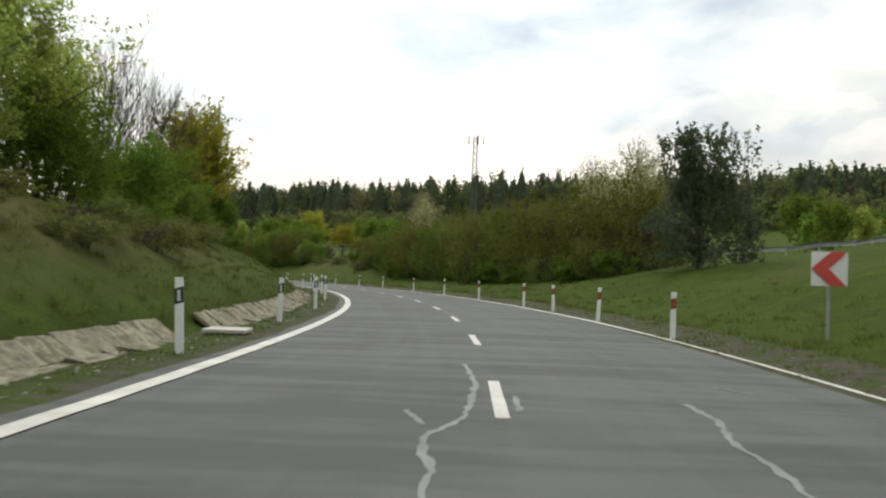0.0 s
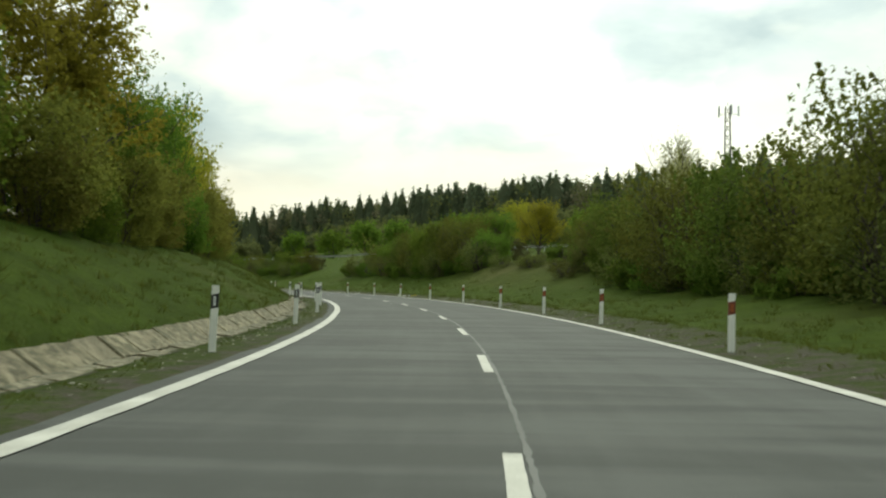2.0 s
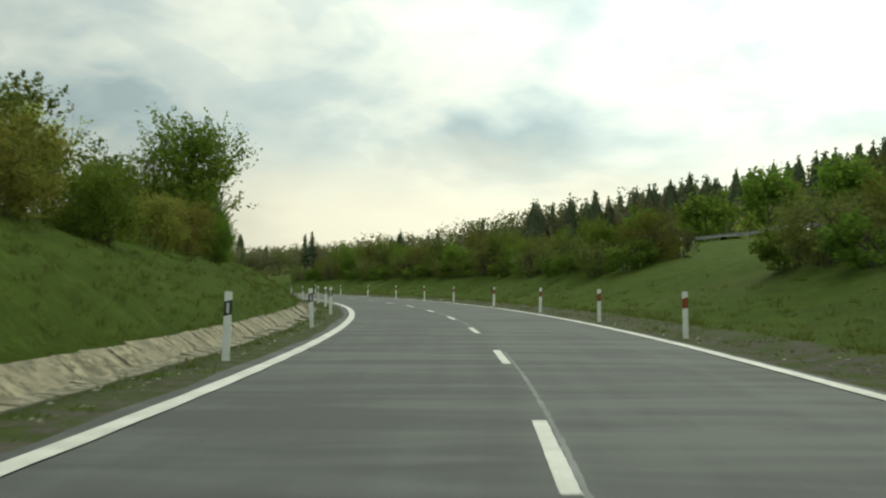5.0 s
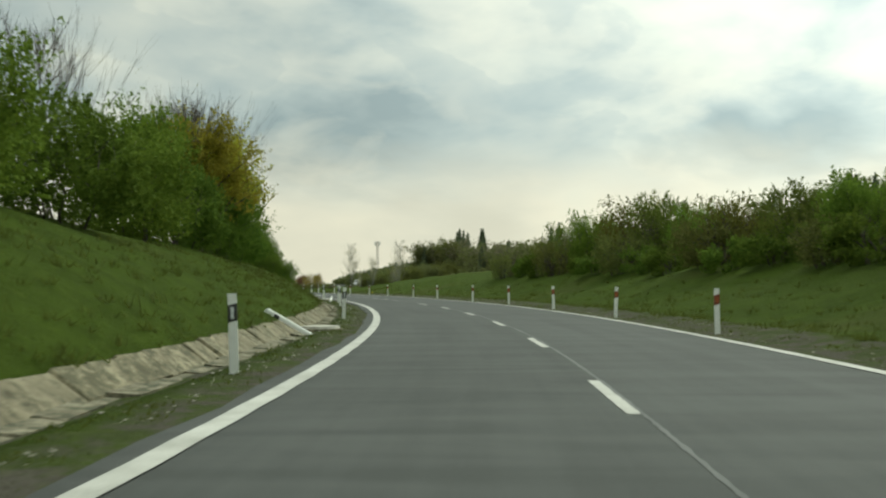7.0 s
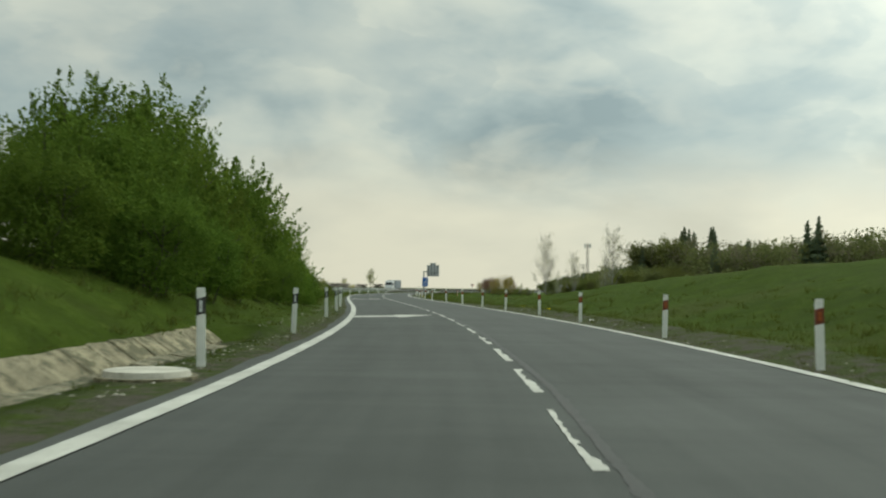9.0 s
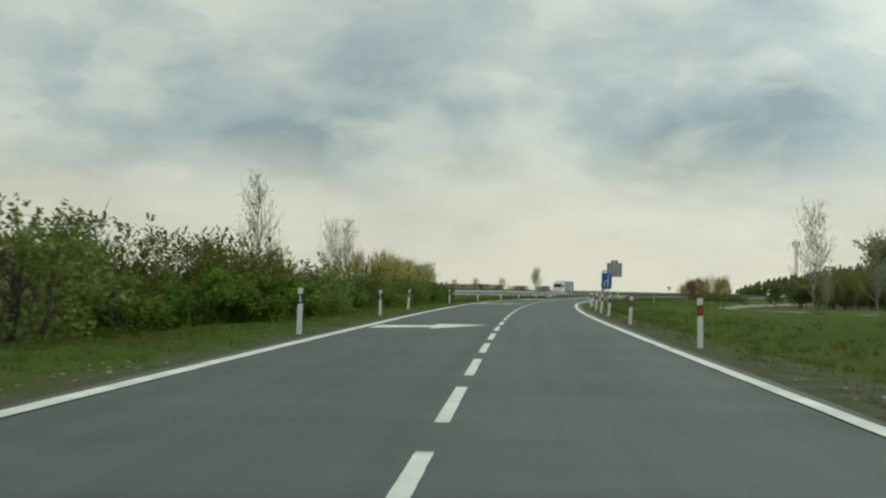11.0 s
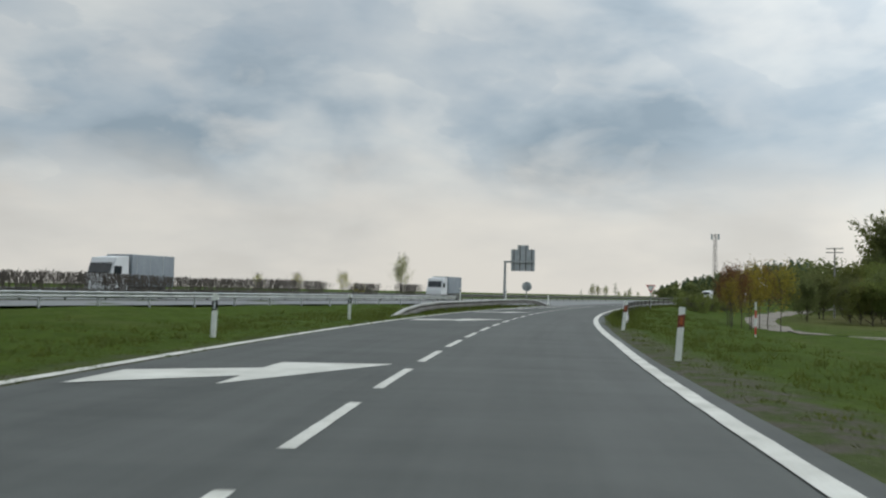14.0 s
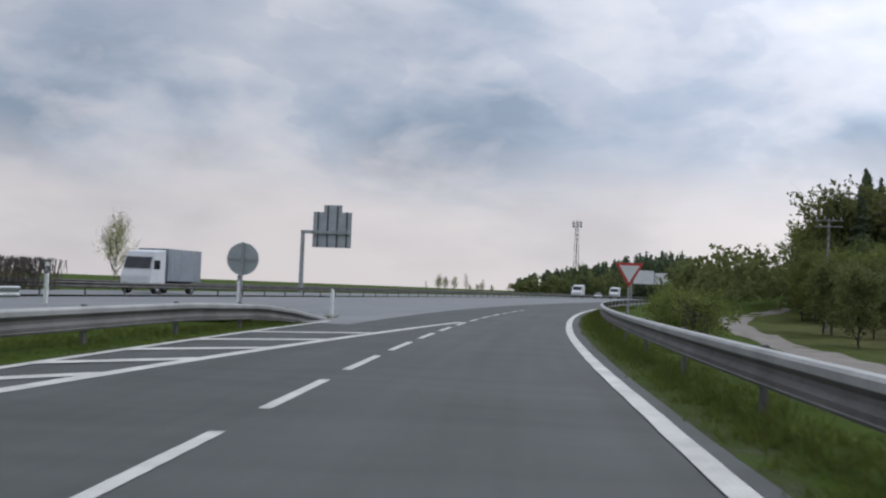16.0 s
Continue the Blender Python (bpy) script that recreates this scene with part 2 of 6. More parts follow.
def make_grass(name, green, dark, dry):
    m, n, b = material(name, 0.95)
    b.inputs["Specular IOR Level"].default_value = 0.05
    v = n.add("ShaderNodeNewGeometry").outputs["Position"]
    broad = n.noise(v, 0.09, 5, 0.6, 0.3)
    mid = n.noise(v, 0.9, 6, 0.65)
    fine = n.noise(v, 9.0, 5, 0.7)
    c = n.mix(n.ramp(mid, [(0.36, 0.0), (0.66, 1.0)]), dark, green)
    c = n.mix(n.ramp(fine, [(0.30, 0.5), (0.52, 0.0)]), c, (dark[0] * 0.5, dark[1] * 0.5, dark[2] * 0.5))
    c = n.mix(n.ramp(n.noise(v, 2.6, 4, 0.6), [(0.56, 0.0), (0.70, 0.45)]), c, (green[0] * 1.5, green[1] * 1.3, green[2] * 1.6))
    uv = n.add("ShaderNodeTexCoord").outputs["UV"]
    sp = n.add("ShaderNodeSeparateXYZ", {0: uv})
    along, side = sp.outputs[0], sp.outputs[1]

    def near(value, middle, reach):
        k = n.math("DIVIDE", n.math("SUBTRACT", value, middle), reach)
        return n.math("MAXIMUM", n.math("SUBTRACT", 1.0, n.math("MULTIPLY", k, k)), 0.0)

    # last year's dry growth: brush on the first bank and the bare slope between the hedges
    old = n.math("ADD", n.math("MULTIPLY", near(along, 4.0, 30.0), near(side, -11.0, 4.6)), n.math("ADD", n.math("MULTIPLY", n.math("MULTIPLY", near(along, 121.0, 17.0), near(side, 18.0, 9.0)), 0.55), n.math("MULTIPLY", near(along, 575.0, 75.0), near(side, 40.0, 28.0))))
    dryness = n.math("ADD", n.ramp(broad, [(0.54, 0.0), (0.70, 0.35)]), n.math("MULTIPLY", old, n.ramp(mid, [(0.30, 0.45), (0.6, 1.3)])), True)
    c = n.mix(dryness, c, n.mix(fine, (dry[0] * 0.65, dry[1] * 0.6, dry[2] * 0.6), dry))
    # bare gravelly shoulder beside the road
    d = n.math("SUBTRACT", n.math("ABSOLUTE", side), n.math("MULTIPLY", n.math("GREATER_THAN", side, 0.0), n.ramp(n.math("MULTIPLY", along, 0.001), [(0.40, 1.15), (0.48, 0.0)])))
    edge = n.math("ADD", d, n.math("MULTIPLY", n.math("SUBTRACT", n.noise(v, 0.8, 6, 0.7), 0.5), 2.2))
    edge = n.math("ADD", edge, n.math("MULTIPLY", n.ramp(n.math("MULTIPLY", along, 0.001), [(0.43, 0.0), (0.47, 1.0)]), 0.55))
    soil = n.mix(n.noise(v, 14.0, 5, 0.7), (0.040, 0.037, 0.029), (0.135, 0.125, 0.100))
    moss = n.ramp(n.noise(v, 1.7, 5, 0.7), [(0.44, 1.0), (0.56, 0.28)])
    c = n.mix(n.math("MULTIPLY", n.ramp(n.math("MULTIPLY", edge, 0.1), [(0.42, 1.0), (0.51, 0.0)]), moss), c, soil)
    link(n, c, b, "Base Color")
    bump(n, b, n.math("ADD", fine, mid), 0.8, 0.12)
    return m


def make_concrete(name, pale, brown, dirt):
    """Weathered concrete, different on every slab: rain streaks, damp stains and earth."""
    m, n, b = material(name, 0.93)
    v = n.add("ShaderNodeNewGeometry").outputs["Position"]
    r = n.add("ShaderNodeObjectInfo").outputs["Random"]
    fine = n.noise(v, 26.0, 5, 0.65)
    c = n.mix(n.ramp(n.noise(v, 1.9, 5, 0.6), [(0.38, 0.0), (0.62, 1.0)]), brown, pale)
    c = n.mix(n.ramp(n.math("ADD", n.noise(v, 4.5, 5, 0.7), n.math("MULTIPLY", r, 0.14)), [(0.51, 0.0), (0.66, 0.9)]), c, dirt)
    c = n.add("ShaderNodeHueSaturation", {"Color": c, "Value": n.math("ADD", n.math("MULTIPLY", r, 0.45), n.math("ADD", n.math("MULTIPLY", fine, 0.35), 0.62))}).outputs[0]
    link(n, c, b, "Base Color")
    bump(n, b, n.math("ADD", fine, n.noise(v, 6.0, 4, 0.6)), 0.7, 0.03)
    return m


def make_leaf(name, c1, c2, shine=0.25, thin=0.38):
    m = bpy.data.materials.new(name)
    m.use_nodes = True
    n = Nodes(m.node_tree)
    geo = n.add("ShaderNodeNewGeometry")
    isl = geo.outputs["Random Per Island"]
    obr = n.add("ShaderNodeObjectInfo").outputs["Random"]
    pos = n.noise(geo.outputs["Position"], 0.55, 3, 0.6)
    f = n.math("ADD", n.math("MULTIPLY", isl, 0.5), n.math("MULTIPLY", pos, 0.6), True)
    col = n.mix(f, tuple(1.2 * q for q in c1), tuple(1.2 * q for q in c2))
    col = n.add("ShaderNodeHueSaturation", {"Hue": n.math("ADD", n.math("MULTIPLY", obr, 0.03), 0.485), "Color": col,
                                            "Value": n.math("ADD", n.math("MULTIPLY", obr, 0.35), 0.82)}).outputs[0]
    dif = n.add("ShaderNodeBsdfDiffuse", {"Color": col})
    tra = n.add("ShaderNodeBsdfTranslucent", {"Color": col})
    glo = n.add("ShaderNodeBsdfGlossy", {"Color": (0.9, 0.9, 0.9, 1), "Roughness": 0.5})
    a = n.add("ShaderNodeMixShader", {0: thin, 1: dif.outputs[0], 2: tra.outputs[0]})
    c = n.add("ShaderNodeMixShader", {0: 0.02 * shine, 1: a.outputs[0], 2: glo.outputs[0]})
    n.add("ShaderNodeOutputMaterial", {0: c.outputs[0]})
    return m


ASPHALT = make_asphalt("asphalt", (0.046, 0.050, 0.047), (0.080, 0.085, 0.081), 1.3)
ASPHALT_PALE = make_asphalt("motorway_asphalt", (0.13, 0.135, 0.135), (0.20, 0.205, 0.205), 0.0)
GRASS = make_grass("grass", (0.061, 0.094, 0.013), (0.042, 0.065, 0.009), (0.116, 0.108, 0.044))
BLADE = make_leaf("grass_blade", (0.054, 0.078, 0.016), (0.104, 0.123, 0.030), 0.25, 0.5)
PAINT = speckled("road_paint", (0.35, 0.345, 0.31), (0.57, 0.565, 0.52), 1.4, 30.0, 0.7, relief=0.15)
SEAL = speckled("crack_filler", (0.115, 0.12, 0.115), (0.20, 0.21, 0.20), 1.2, 22.0, 0.8)
SEAM = speckled("lane_joint", (0.085, 0.09, 0.086), (0.145, 0.15, 0.145), 0.5, 22.0, 0.8)
TAR = speckled("tar_edge", (0.03, 0.03, 0.03), (0.05, 0.05, 0.05), 3.0, 22.0, 0.7)
CONCRETE = make_concrete("gutter_concrete", (0.330, 0.295, 0.198), (0.190, 0.166, 0.106), (0.070, 0.066, 0.036))
SILT = make_concrete("gutter_silt", (0.29, 0.262, 0.182), (0.150, 0.132, 0.086), (0.046, 0.052, 0.024))
PLASTIC = speckled("post_white_plastic", (0.72, 0.74, 0.70), (0.86, 0.87, 0.83), 3.0, 40.0, 0.55, relief=0.05)
BLACK = speckled("band_black", (0.012, 0.012, 0.013), (0.03, 0.03, 0.032), 6.0, 40.0, 0.5, relief=0.05)
RUST_BAND = speckled("band_red_brown", (0.12, 0.028, 0.016), (0.22, 0.06, 0.03), 6.0, 40.0, 0.5, relief=0.05)
GLASS_WHITE = speckled("reflector_white", (0.55, 0.58, 0.58), (0.75, 0.78, 0.78), 20.0, 80.0, 0.25)
GLASS_ORANGE = speckled("reflector_orange", (0.32, 0.07, 0.02), (0.45, 0.13, 0.03), 20.0, 80.0, 0.3)
STEEL = speckled("galvanised_steel", (0.30, 0.315, 0.32), (0.48, 0.495, 0.50), 1.4, 18.0, 0.55, 0.55, relief=0.08)
# weathered steel, darkened further to paint the barrier faces' shade
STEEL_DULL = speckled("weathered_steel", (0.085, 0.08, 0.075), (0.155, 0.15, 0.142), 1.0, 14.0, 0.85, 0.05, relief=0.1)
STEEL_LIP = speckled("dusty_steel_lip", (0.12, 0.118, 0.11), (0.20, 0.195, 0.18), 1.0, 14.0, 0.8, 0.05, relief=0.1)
# paled to paint sky light on the barrier tops
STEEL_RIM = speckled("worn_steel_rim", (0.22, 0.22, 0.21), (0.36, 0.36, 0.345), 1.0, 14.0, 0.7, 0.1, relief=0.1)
SIGN_BACK = speckled("sign_back_aluminium", (0.36, 0.39, 0.41), (0.50, 0.53, 0.55), 0.9, 14.0, 0.6, 0.3, relief=0.03)
SIGN_BLUE = speckled("sign_blue", (0.012, 0.10, 0.42), (0.02, 0.15, 0.52), 1.2, 30.0, 0.45, relief=0.02)
SIGN_WHITE = speckled("sign_white", (0.68, 0.68, 0.66), (0.82, 0.82, 0.80), 1.2, 30.0, 0.45, relief=0.02)
SIGN_RED = speckled("sign_red", (0.50, 0.05, 0.045), (0.62, 0.09, 0.07), 1.2, 30.0, 0.45, relief=0.02)
BARK = speckled("bark", (0.035, 0.028, 0.022), (0.12, 0.10, 0.08), 2.5, 18.0, 0.95, relief=0.9, dist=0.03)
BARK_PALE = speckled("pale_bark", (0.10, 0.095, 0.085), (0.36, 0.35, 0.32), 3.5, 16.0, 0.9, relief=0.6, dist=0.02)
L_GREEN = make_leaf("leaf_green", (0.060, 0.115, 0.016), (0.180, 0.250, 0.040))
L_DARK = make_leaf("leaf_mid_green", (0.046, 0.088, 0.014), (0.145, 0.205, 0.034))
L_LIGHT = make_leaf("leaf_light_green", (0.180, 0.235, 0.045), (0.380, 0.430, 0.110), 0.25, 0.55)
L_YELLOW = make_leaf("leaf_yellow_bloom", (0.170, 0.180, 0.024), (0.370, 0.340, 0.050), 0.25, 0.5)
L_OLIVE = make_leaf("leaf_olive_bud", (0.062, 0.073, 0.016), (0.166, 0.170, 0.038))
L_YOLIVE = make_leaf("leaf_yellow_olive", (0.105, 0.115, 0.024), (0.250, 0.245, 0.055), 0.25, 0.5)
L_BROWN = make_leaf("leaf_brown_bud", (0.074, 0.090, 0.026), (0.180, 0.200, 0.058))
L_RUST = make_leaf("leaf_copper", (0.095, 0.058, 0.028), (0.200, 0.105, 0.048))
L_PALE = make_leaf("leaf_pale_blossom", (0.200, 0.215, 0.095), (0.440, 0.430, 0.220))
L_BLOOM = make_leaf("leaf_yellow_blossom", (0.210, 0.200, 0.050), (0.500, 0.460, 0.150))
# needle green lightened to stand in for haze over the far forest
L_NEEDLE = make_leaf("needles", (0.058, 0.080, 0.048), (0.128, 0.158, 0.092), 0.1)
L_GOLD = make_leaf("leaf_golden", (0.150, 0.125, 0.024), (0.310, 0.250, 0.045))
# dull brown that stands in for the shade inside the hedges
L_INNER_SHADE = make_leaf("bare_twig_haze", (0.058, 0.058, 0.028), (0.120, 0.116, 0.052), 0.1)
L_HEDGE = make_leaf("hedge_leaf", (0.057, 0.085, 0.017), (0.150, 0.184, 0.037))
L_BUD = make_leaf("far_wood_bud", (0.085, 0.078, 0.050), (0.170, 0.155, 0.100), 0.1)
# far leaf colour likewise paled as painted haze
L_WOOD = make_leaf("far_wood_leaf", (0.078, 0.096, 0.038), (0.185, 0.205, 0.080), 0.1)
TWIG = speckled("twigs", (0.030, 0.025, 0.020), (0.085, 0.072, 0.060), 3.0, 14.0, 0.95)


# ---- mesh helpers ----
def mesh_of(name, verts, faces, mat, uvs=None, smooth=False):
    me = bpy.data.meshes.new(name)
    me.from_pydata(verts, [], faces)
    me.materials.append(mat)
    if uvs is not None:
        lay = me.uv_layers.new(name="road")
        idx = np.empty(len(me.loops), dtype=np.int32)
        me.loops.foreach_get("vertex_index", idx)
        lay.data.foreach_set("uv", np.asarray(uvs, dtype=np.float32)[idx].ravel())
    if smooth:
        me.polygons.foreach_set("use_smooth", [True] * len(me.polygons))
    me.update()
    return me


def part(name, data, mat=None, parent=None, label="", loc=None):
    """Link a bmesh or mesh as one object under a thing or a part."""
    if isinstance(data, bmesh.types.BMesh):
        me = bpy.data.meshes.new(name)
        data.to_mesh(me)
        data.free()
        me.materials.append(mat)
        data = me
    ob = new(name, data)
    if parent is not None:
        ob.parent = parent
    if loc is not None:
        ob.matrix_basis = loc
    return tagged(ob, label) if label else ob


def thing(name, label, category, group="", m=None, kind=""):
    ob = new(name)
    ob.empty_display_size = 0.2
    if m is not None:
        ob.matrix_basis = m
    return tagged(ob, label, category, group, kind)


def box(bm, cx, cy, cz, sx, sy, sz, m=None, bevel=0.0):
    r = bmesh.ops.create_cube(bm, size=1.0, matrix=(m or Matrix()) @ Matrix.Translation((cx, cy, cz)) @ Matrix.Diagonal((sx, sy, sz, 1)))
    if bevel:
        es = list({e for v in r["verts"] for e in v.link_edges})
        bmesh.ops.bevel(bm, geom=es, offset=bevel, segments=1, affect="EDGES")
    return bm


def tube(bm, p, q, r0, r1, sides=8):
    p, q = Vector(p), Vector(q)
    m = Matrix.Translation((p + q) / 2) @ (q - p).to_track_quat("Z", "Y").to_matrix().to_4x4()
    bmesh.ops.create_cone(bm, cap_ends=True, segments=sides, radius1=r0, radius2=r1, depth=(q - p).length, matrix=m)
    return bm


def prism(bm, outline, z0, z1, m=None):
    """A flat outline (x, y) raised from z0 to z1."""
    m = m or Matrix()
    lo = [bm.verts.new(m @ Vector((x, y, z0))) for x, y in outline]
    hi = [bm.verts.new(m @ Vector((x, y, z1))) for x, y in outline]
    k = len(outline)
    bm.faces.new(hi)
    bm.faces.new(lo[::-1])
    for i in range(k):
        bm.faces.new((lo[i], lo[(i + 1) % k], hi[(i + 1) % k], hi[i]))
    return bm


def strip(ss, dl, dr, z, thick=0.0):
    """A band along the road between offsets dl(s) and dr(s) at height z; verts, faces, uvs."""
    v, f, uv = [], [], []
    for s in ss:
        for d in (dl(s), dr(s)):
            v.append(tuple(at(s, d, z(s, d) if callable(z) else z)))
            uv.append((s, d))
    for i in range(len(ss) - 1):
        f.append((2 * i, 2 * i + 1, 2 * i + 3, 2 * i + 2))
    return v, f, uv


# ---- ground: one sheet, fine beside the road and coarse to the horizon ----
def build_ground():
    offs = [-64, -54, -45, -37, -30, -25, -21, -18, -16, -14.2, -12.8, -11.6, -10.5, -9.5, -8.6, -7.8, -7.2, -6.7, -6.3, -5.98, -5.94, -5.46, -5.44, -4.985, -4.955, -4.6, -4.3, -3.0,
            3.0, 4.3, 4.7, 5.2, 5.7, 6.2, 6.7, 7.2, 7.8, 8.5, 9.3, 10.2, 11.2, 12.3, 13.5, 15, 17, 19.5, 22, 25, 29, 34, 40, 47, 55, 64]
    ss = np.concatenate([np.arange(-56, 540, 1.5), np.arange(540, 990, 6.0)])
    nd = len(offs)
    sg, dg = np.meshgrid(ss, np.array(offs, float), indexing="ij")
    zg = height(sg, dg)
    h = np.interp(sg, AS, AH)
    xg = np.interp(sg, AS, AX) + np.cos(h) * dg
    yg = np.interp(sg, AS, AY) + np.sin(h) * dg
    verts = np.stack([xg, yg, zg], -1).reshape(-1, 3).tolist()
    uvs = np.stack([sg, dg], -1).reshape(-1, 2).tolist()
    faces = []
    for i in range(len(ss) - 1):
        for j in range(nd - 1):
            a = i * nd + j
            faces.append((a, a + 1, a + nd + 1, a + nd))
    # far sheet
    gx = np.concatenate([[-4500, -3000, -2000, -1500, -1200], np.arange(-1000, 501, 25.0), [600, 800, 1200, 2000, 3000, 4500]])
    gy = np.concatenate([[-4500, -3000, -2000, -1200, -800, -500], np.arange(-300, 1001, 25.0), [1200, 1600, 2200, 3200, 4500]])
    base = len(verts)
    px, py = np.meshgrid(gx, gy, indexing="ij")
    fs, fd, dist = np.zeros(px.shape), np.zeros(px.shape), np.zeros(px.shape)
    for i in range(px.shape[0]):
        d2 = (px[i][:, None] - AX[None]) ** 2 + (py[i][:, None] - AY[None]) ** 2
        k = d2.argmin(1)
        fs[i] = AS[k]
        side = (px[i] - AX[k]) * np.cos(AH[k]) + (py[i] - AY[k]) * np.sin(AH[k])
        dist[i] = np.sqrt(d2.min(1))
        fd[i] = np.sign(side) * dist[i]
    fz = height(fs, fd)
    fz = np.where(dist < 62, fz - 0.7, fz) - 0.15
    for i in range(px.shape[0]):
        for j in range(px.shape[1]):
            verts.append((px[i, j], py[i, j], fz[i, j]))
            uvs.append((fs[i, j], 50.0))
    ny = px.shape[1]
    for i in range(px.shape[0] - 1):
        for j in range(ny - 1):
            if min(dist[i, j], dist[i + 1, j], dist[i, j + 1], dist[i + 1, j + 1]) < 30 and max(dist[i, j], dist[i + 1, j], dist[i, j + 1], dist[i + 1, j + 1]) < 58:
                continue
            a = base + i * ny + j
            faces.append((a, a + ny, a + ny + 1, a + 1))
    ob = part("ground", mesh_of("ground", verts, faces, GRASS, uvs, True))
    tagged(ob, "grassy verges, cut banks and fields with gravelly shoulders", "ground", kind="structure")


build_ground()


# ---- road and markings ----
def left_edge(s):
    return -lerp_list(s, [(-60, 3.6), (0, 3.60), (20, 3.42), (45, 3.36), (64, 3.52), (80, 3.66), (100, 3.66), (115, 3.64), (190, 3.52), (203, 3.60), (236, 3.63), (265, 3.53), (300, 3.65), (345, 3.76), (375, 4.0), (410, 4.32), (440, 4.30), (473, 4.25), (1000, 4.25)])


def right_edge(s):
    return lerp_list(s, [(-60, 4.45), (8, 4.45), (30, 4.15), (48, 4.02), (64, 3.90), (85, 3.84), (118, 3.86), (150, 3.80), (195, 3.96), (215, 3.93), (240, 4.02), (270, 4.12), (300, 3.95), (340, 3.72), (368, 3.52), (400, 3.46), (420, 3.69), (436, 3.83), (452, 3.70), (460, 3.67), (468, 3.70), (478, 3.75), (488, 3.80), (506, 3.68), (1000, 3.60)])


def build_road():
    ss = np.arange(-58, 900, 2.0)
    offs = (-1.0, -0.5, 0.0, 0.5, 1.0)
    v, f, uv = [], [], []
    for s in ss:
        l, r = left_edge(s) - 0.42, right_edge(s) + 0.45
        l += 0.05 * math.sin(s * 1.3) + 0.04 * math.sin(s * 0.41)
        r += 0.06 * math.sin(s * 0.9 + 1) + 0.05 * math.sin(s * 0.33)
        row = [(l, -0.12), (l + 0.05, -0.01), (l * 0.5, 0), (0, 0), (r * 0.5, 0), (r - 0.05, -0.01), (r, -0.12)]
        for d, z in row:
            v.append(tuple(at(s, d, z)))
            uv.append((s, d))
    for i in range(len(ss) - 1):
        for j in range(6):
            a = i * 7 + j
            f.append((a, a + 1, a + 8, a + 7))
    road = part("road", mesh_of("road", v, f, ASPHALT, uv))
    tagged(road, "worn grey asphalt slip road with two lanes", "road", kind="structure")
    return road


road = build_road()


def edge_line(name, fn, s0, s1, width, label):
    ss = np.arange(s0, s1 + 0.1, 1.0)
    v, f, uv = strip(ss, lambda s: fn(s) - width / 2 + 0.008 * math.sin(s * 2.7), lambda s: fn(s) + width / 2 + 0.008 * math.sin(s * 3.1 + 1), 0.005)
    part(name, mesh_of(name, v, f, PAINT, uv), None, road, label)


edge_line("edge_line", left_edge, -58, 474, 0.23, "white painted edge line")
edge_line("edge_line", right_edge, -58, 560, 0.22, "white painted edge line")


def dash_mesh(length, seed, worn):
    """A painted dash; a worn one is eaten away along its right edge."""
    rnd = random.Random(seed)
    k = 24
    v, f = [], []
    bite = 0.0
    for i in range(k + 1):
        y = length * i / k
        bite = max(0.0, min(0.10, bite * 0.75 + rnd.uniform(-0.03, 0.05)))
        a = 0.006 * rnd.random() + (0.02 * rnd.random() if worn else 0)
        b = bite if worn else 0.008 * rnd.random()
        v += [(-0.07 + a, y, 0), (0.07 - b, y, 0)]
    for i in range(k):
        f.append((2 * i, 2 * i + 1, 2 * i + 3, 2 * i + 2))
    return mesh_of("lane_dash", v, f, PAINT)


DASHES = [dash_mesh(3.0, i, False) for i in range(4)]
WORN = [dash_mesh(3.0, 10 + i, True) for i in range(5)]
# far ends of the long-gap dashes, then of the short-gap ones
ends = [-1.19 + 9.03 * k for k in range(-6, 29)] + [264.35 + 4.5 * k for k in range(62)]
for i, e in enumerate(ends):
    s = e - 3.0
    if s > -57:
        part("lane_dash", WORN[i % 5] if 256 < e < 312 else DASHES[i % 4], None, road, "", Matrix.Translation(at(s, 0.0, 0.006)) @ pose(0, 0, 0, 0, 0, yaw_at(s + 1.5)))

# merge arrows in the left lane, each bending to the right


def arrow_mesh():
    bm = bmesh.new()
    tri = [bm.verts.new((x, y, 0)) for x, y in [(-3.72, 1.05), (-2.02, 2.62), (-1.98, 1.45), (-0.34, 5.33), (-2.10, 5.08), (-2.09, 3.95), (-3.78, 3.0)]]
    bm.faces.new(tri)
    bmesh.ops.triangulate(bm, faces=bm.faces[:])
    me = bpy.data.meshes.new("merge_arrow")
    bm.to_mesh(me)
    bm.free()
    me.materials.append(PAINT)
    return me


ARROW_ME = arrow_mesh()
for s in (289.7, 341.2, 385.9, 421.8, 449.0, 467.0):
    part("merge_arrow", ARROW_ME, None, road, "white painted arrow bending into the next lane", Matrix.Translation(at(s, 0.0, 0.007)) @ pose(0, 0, 0, 0, 0, yaw_at(s + 2)) @ Matrix.Diagonal((float(np.interp(s, [340, 425], [0.93, 1.0])), 1, 1, 1)))


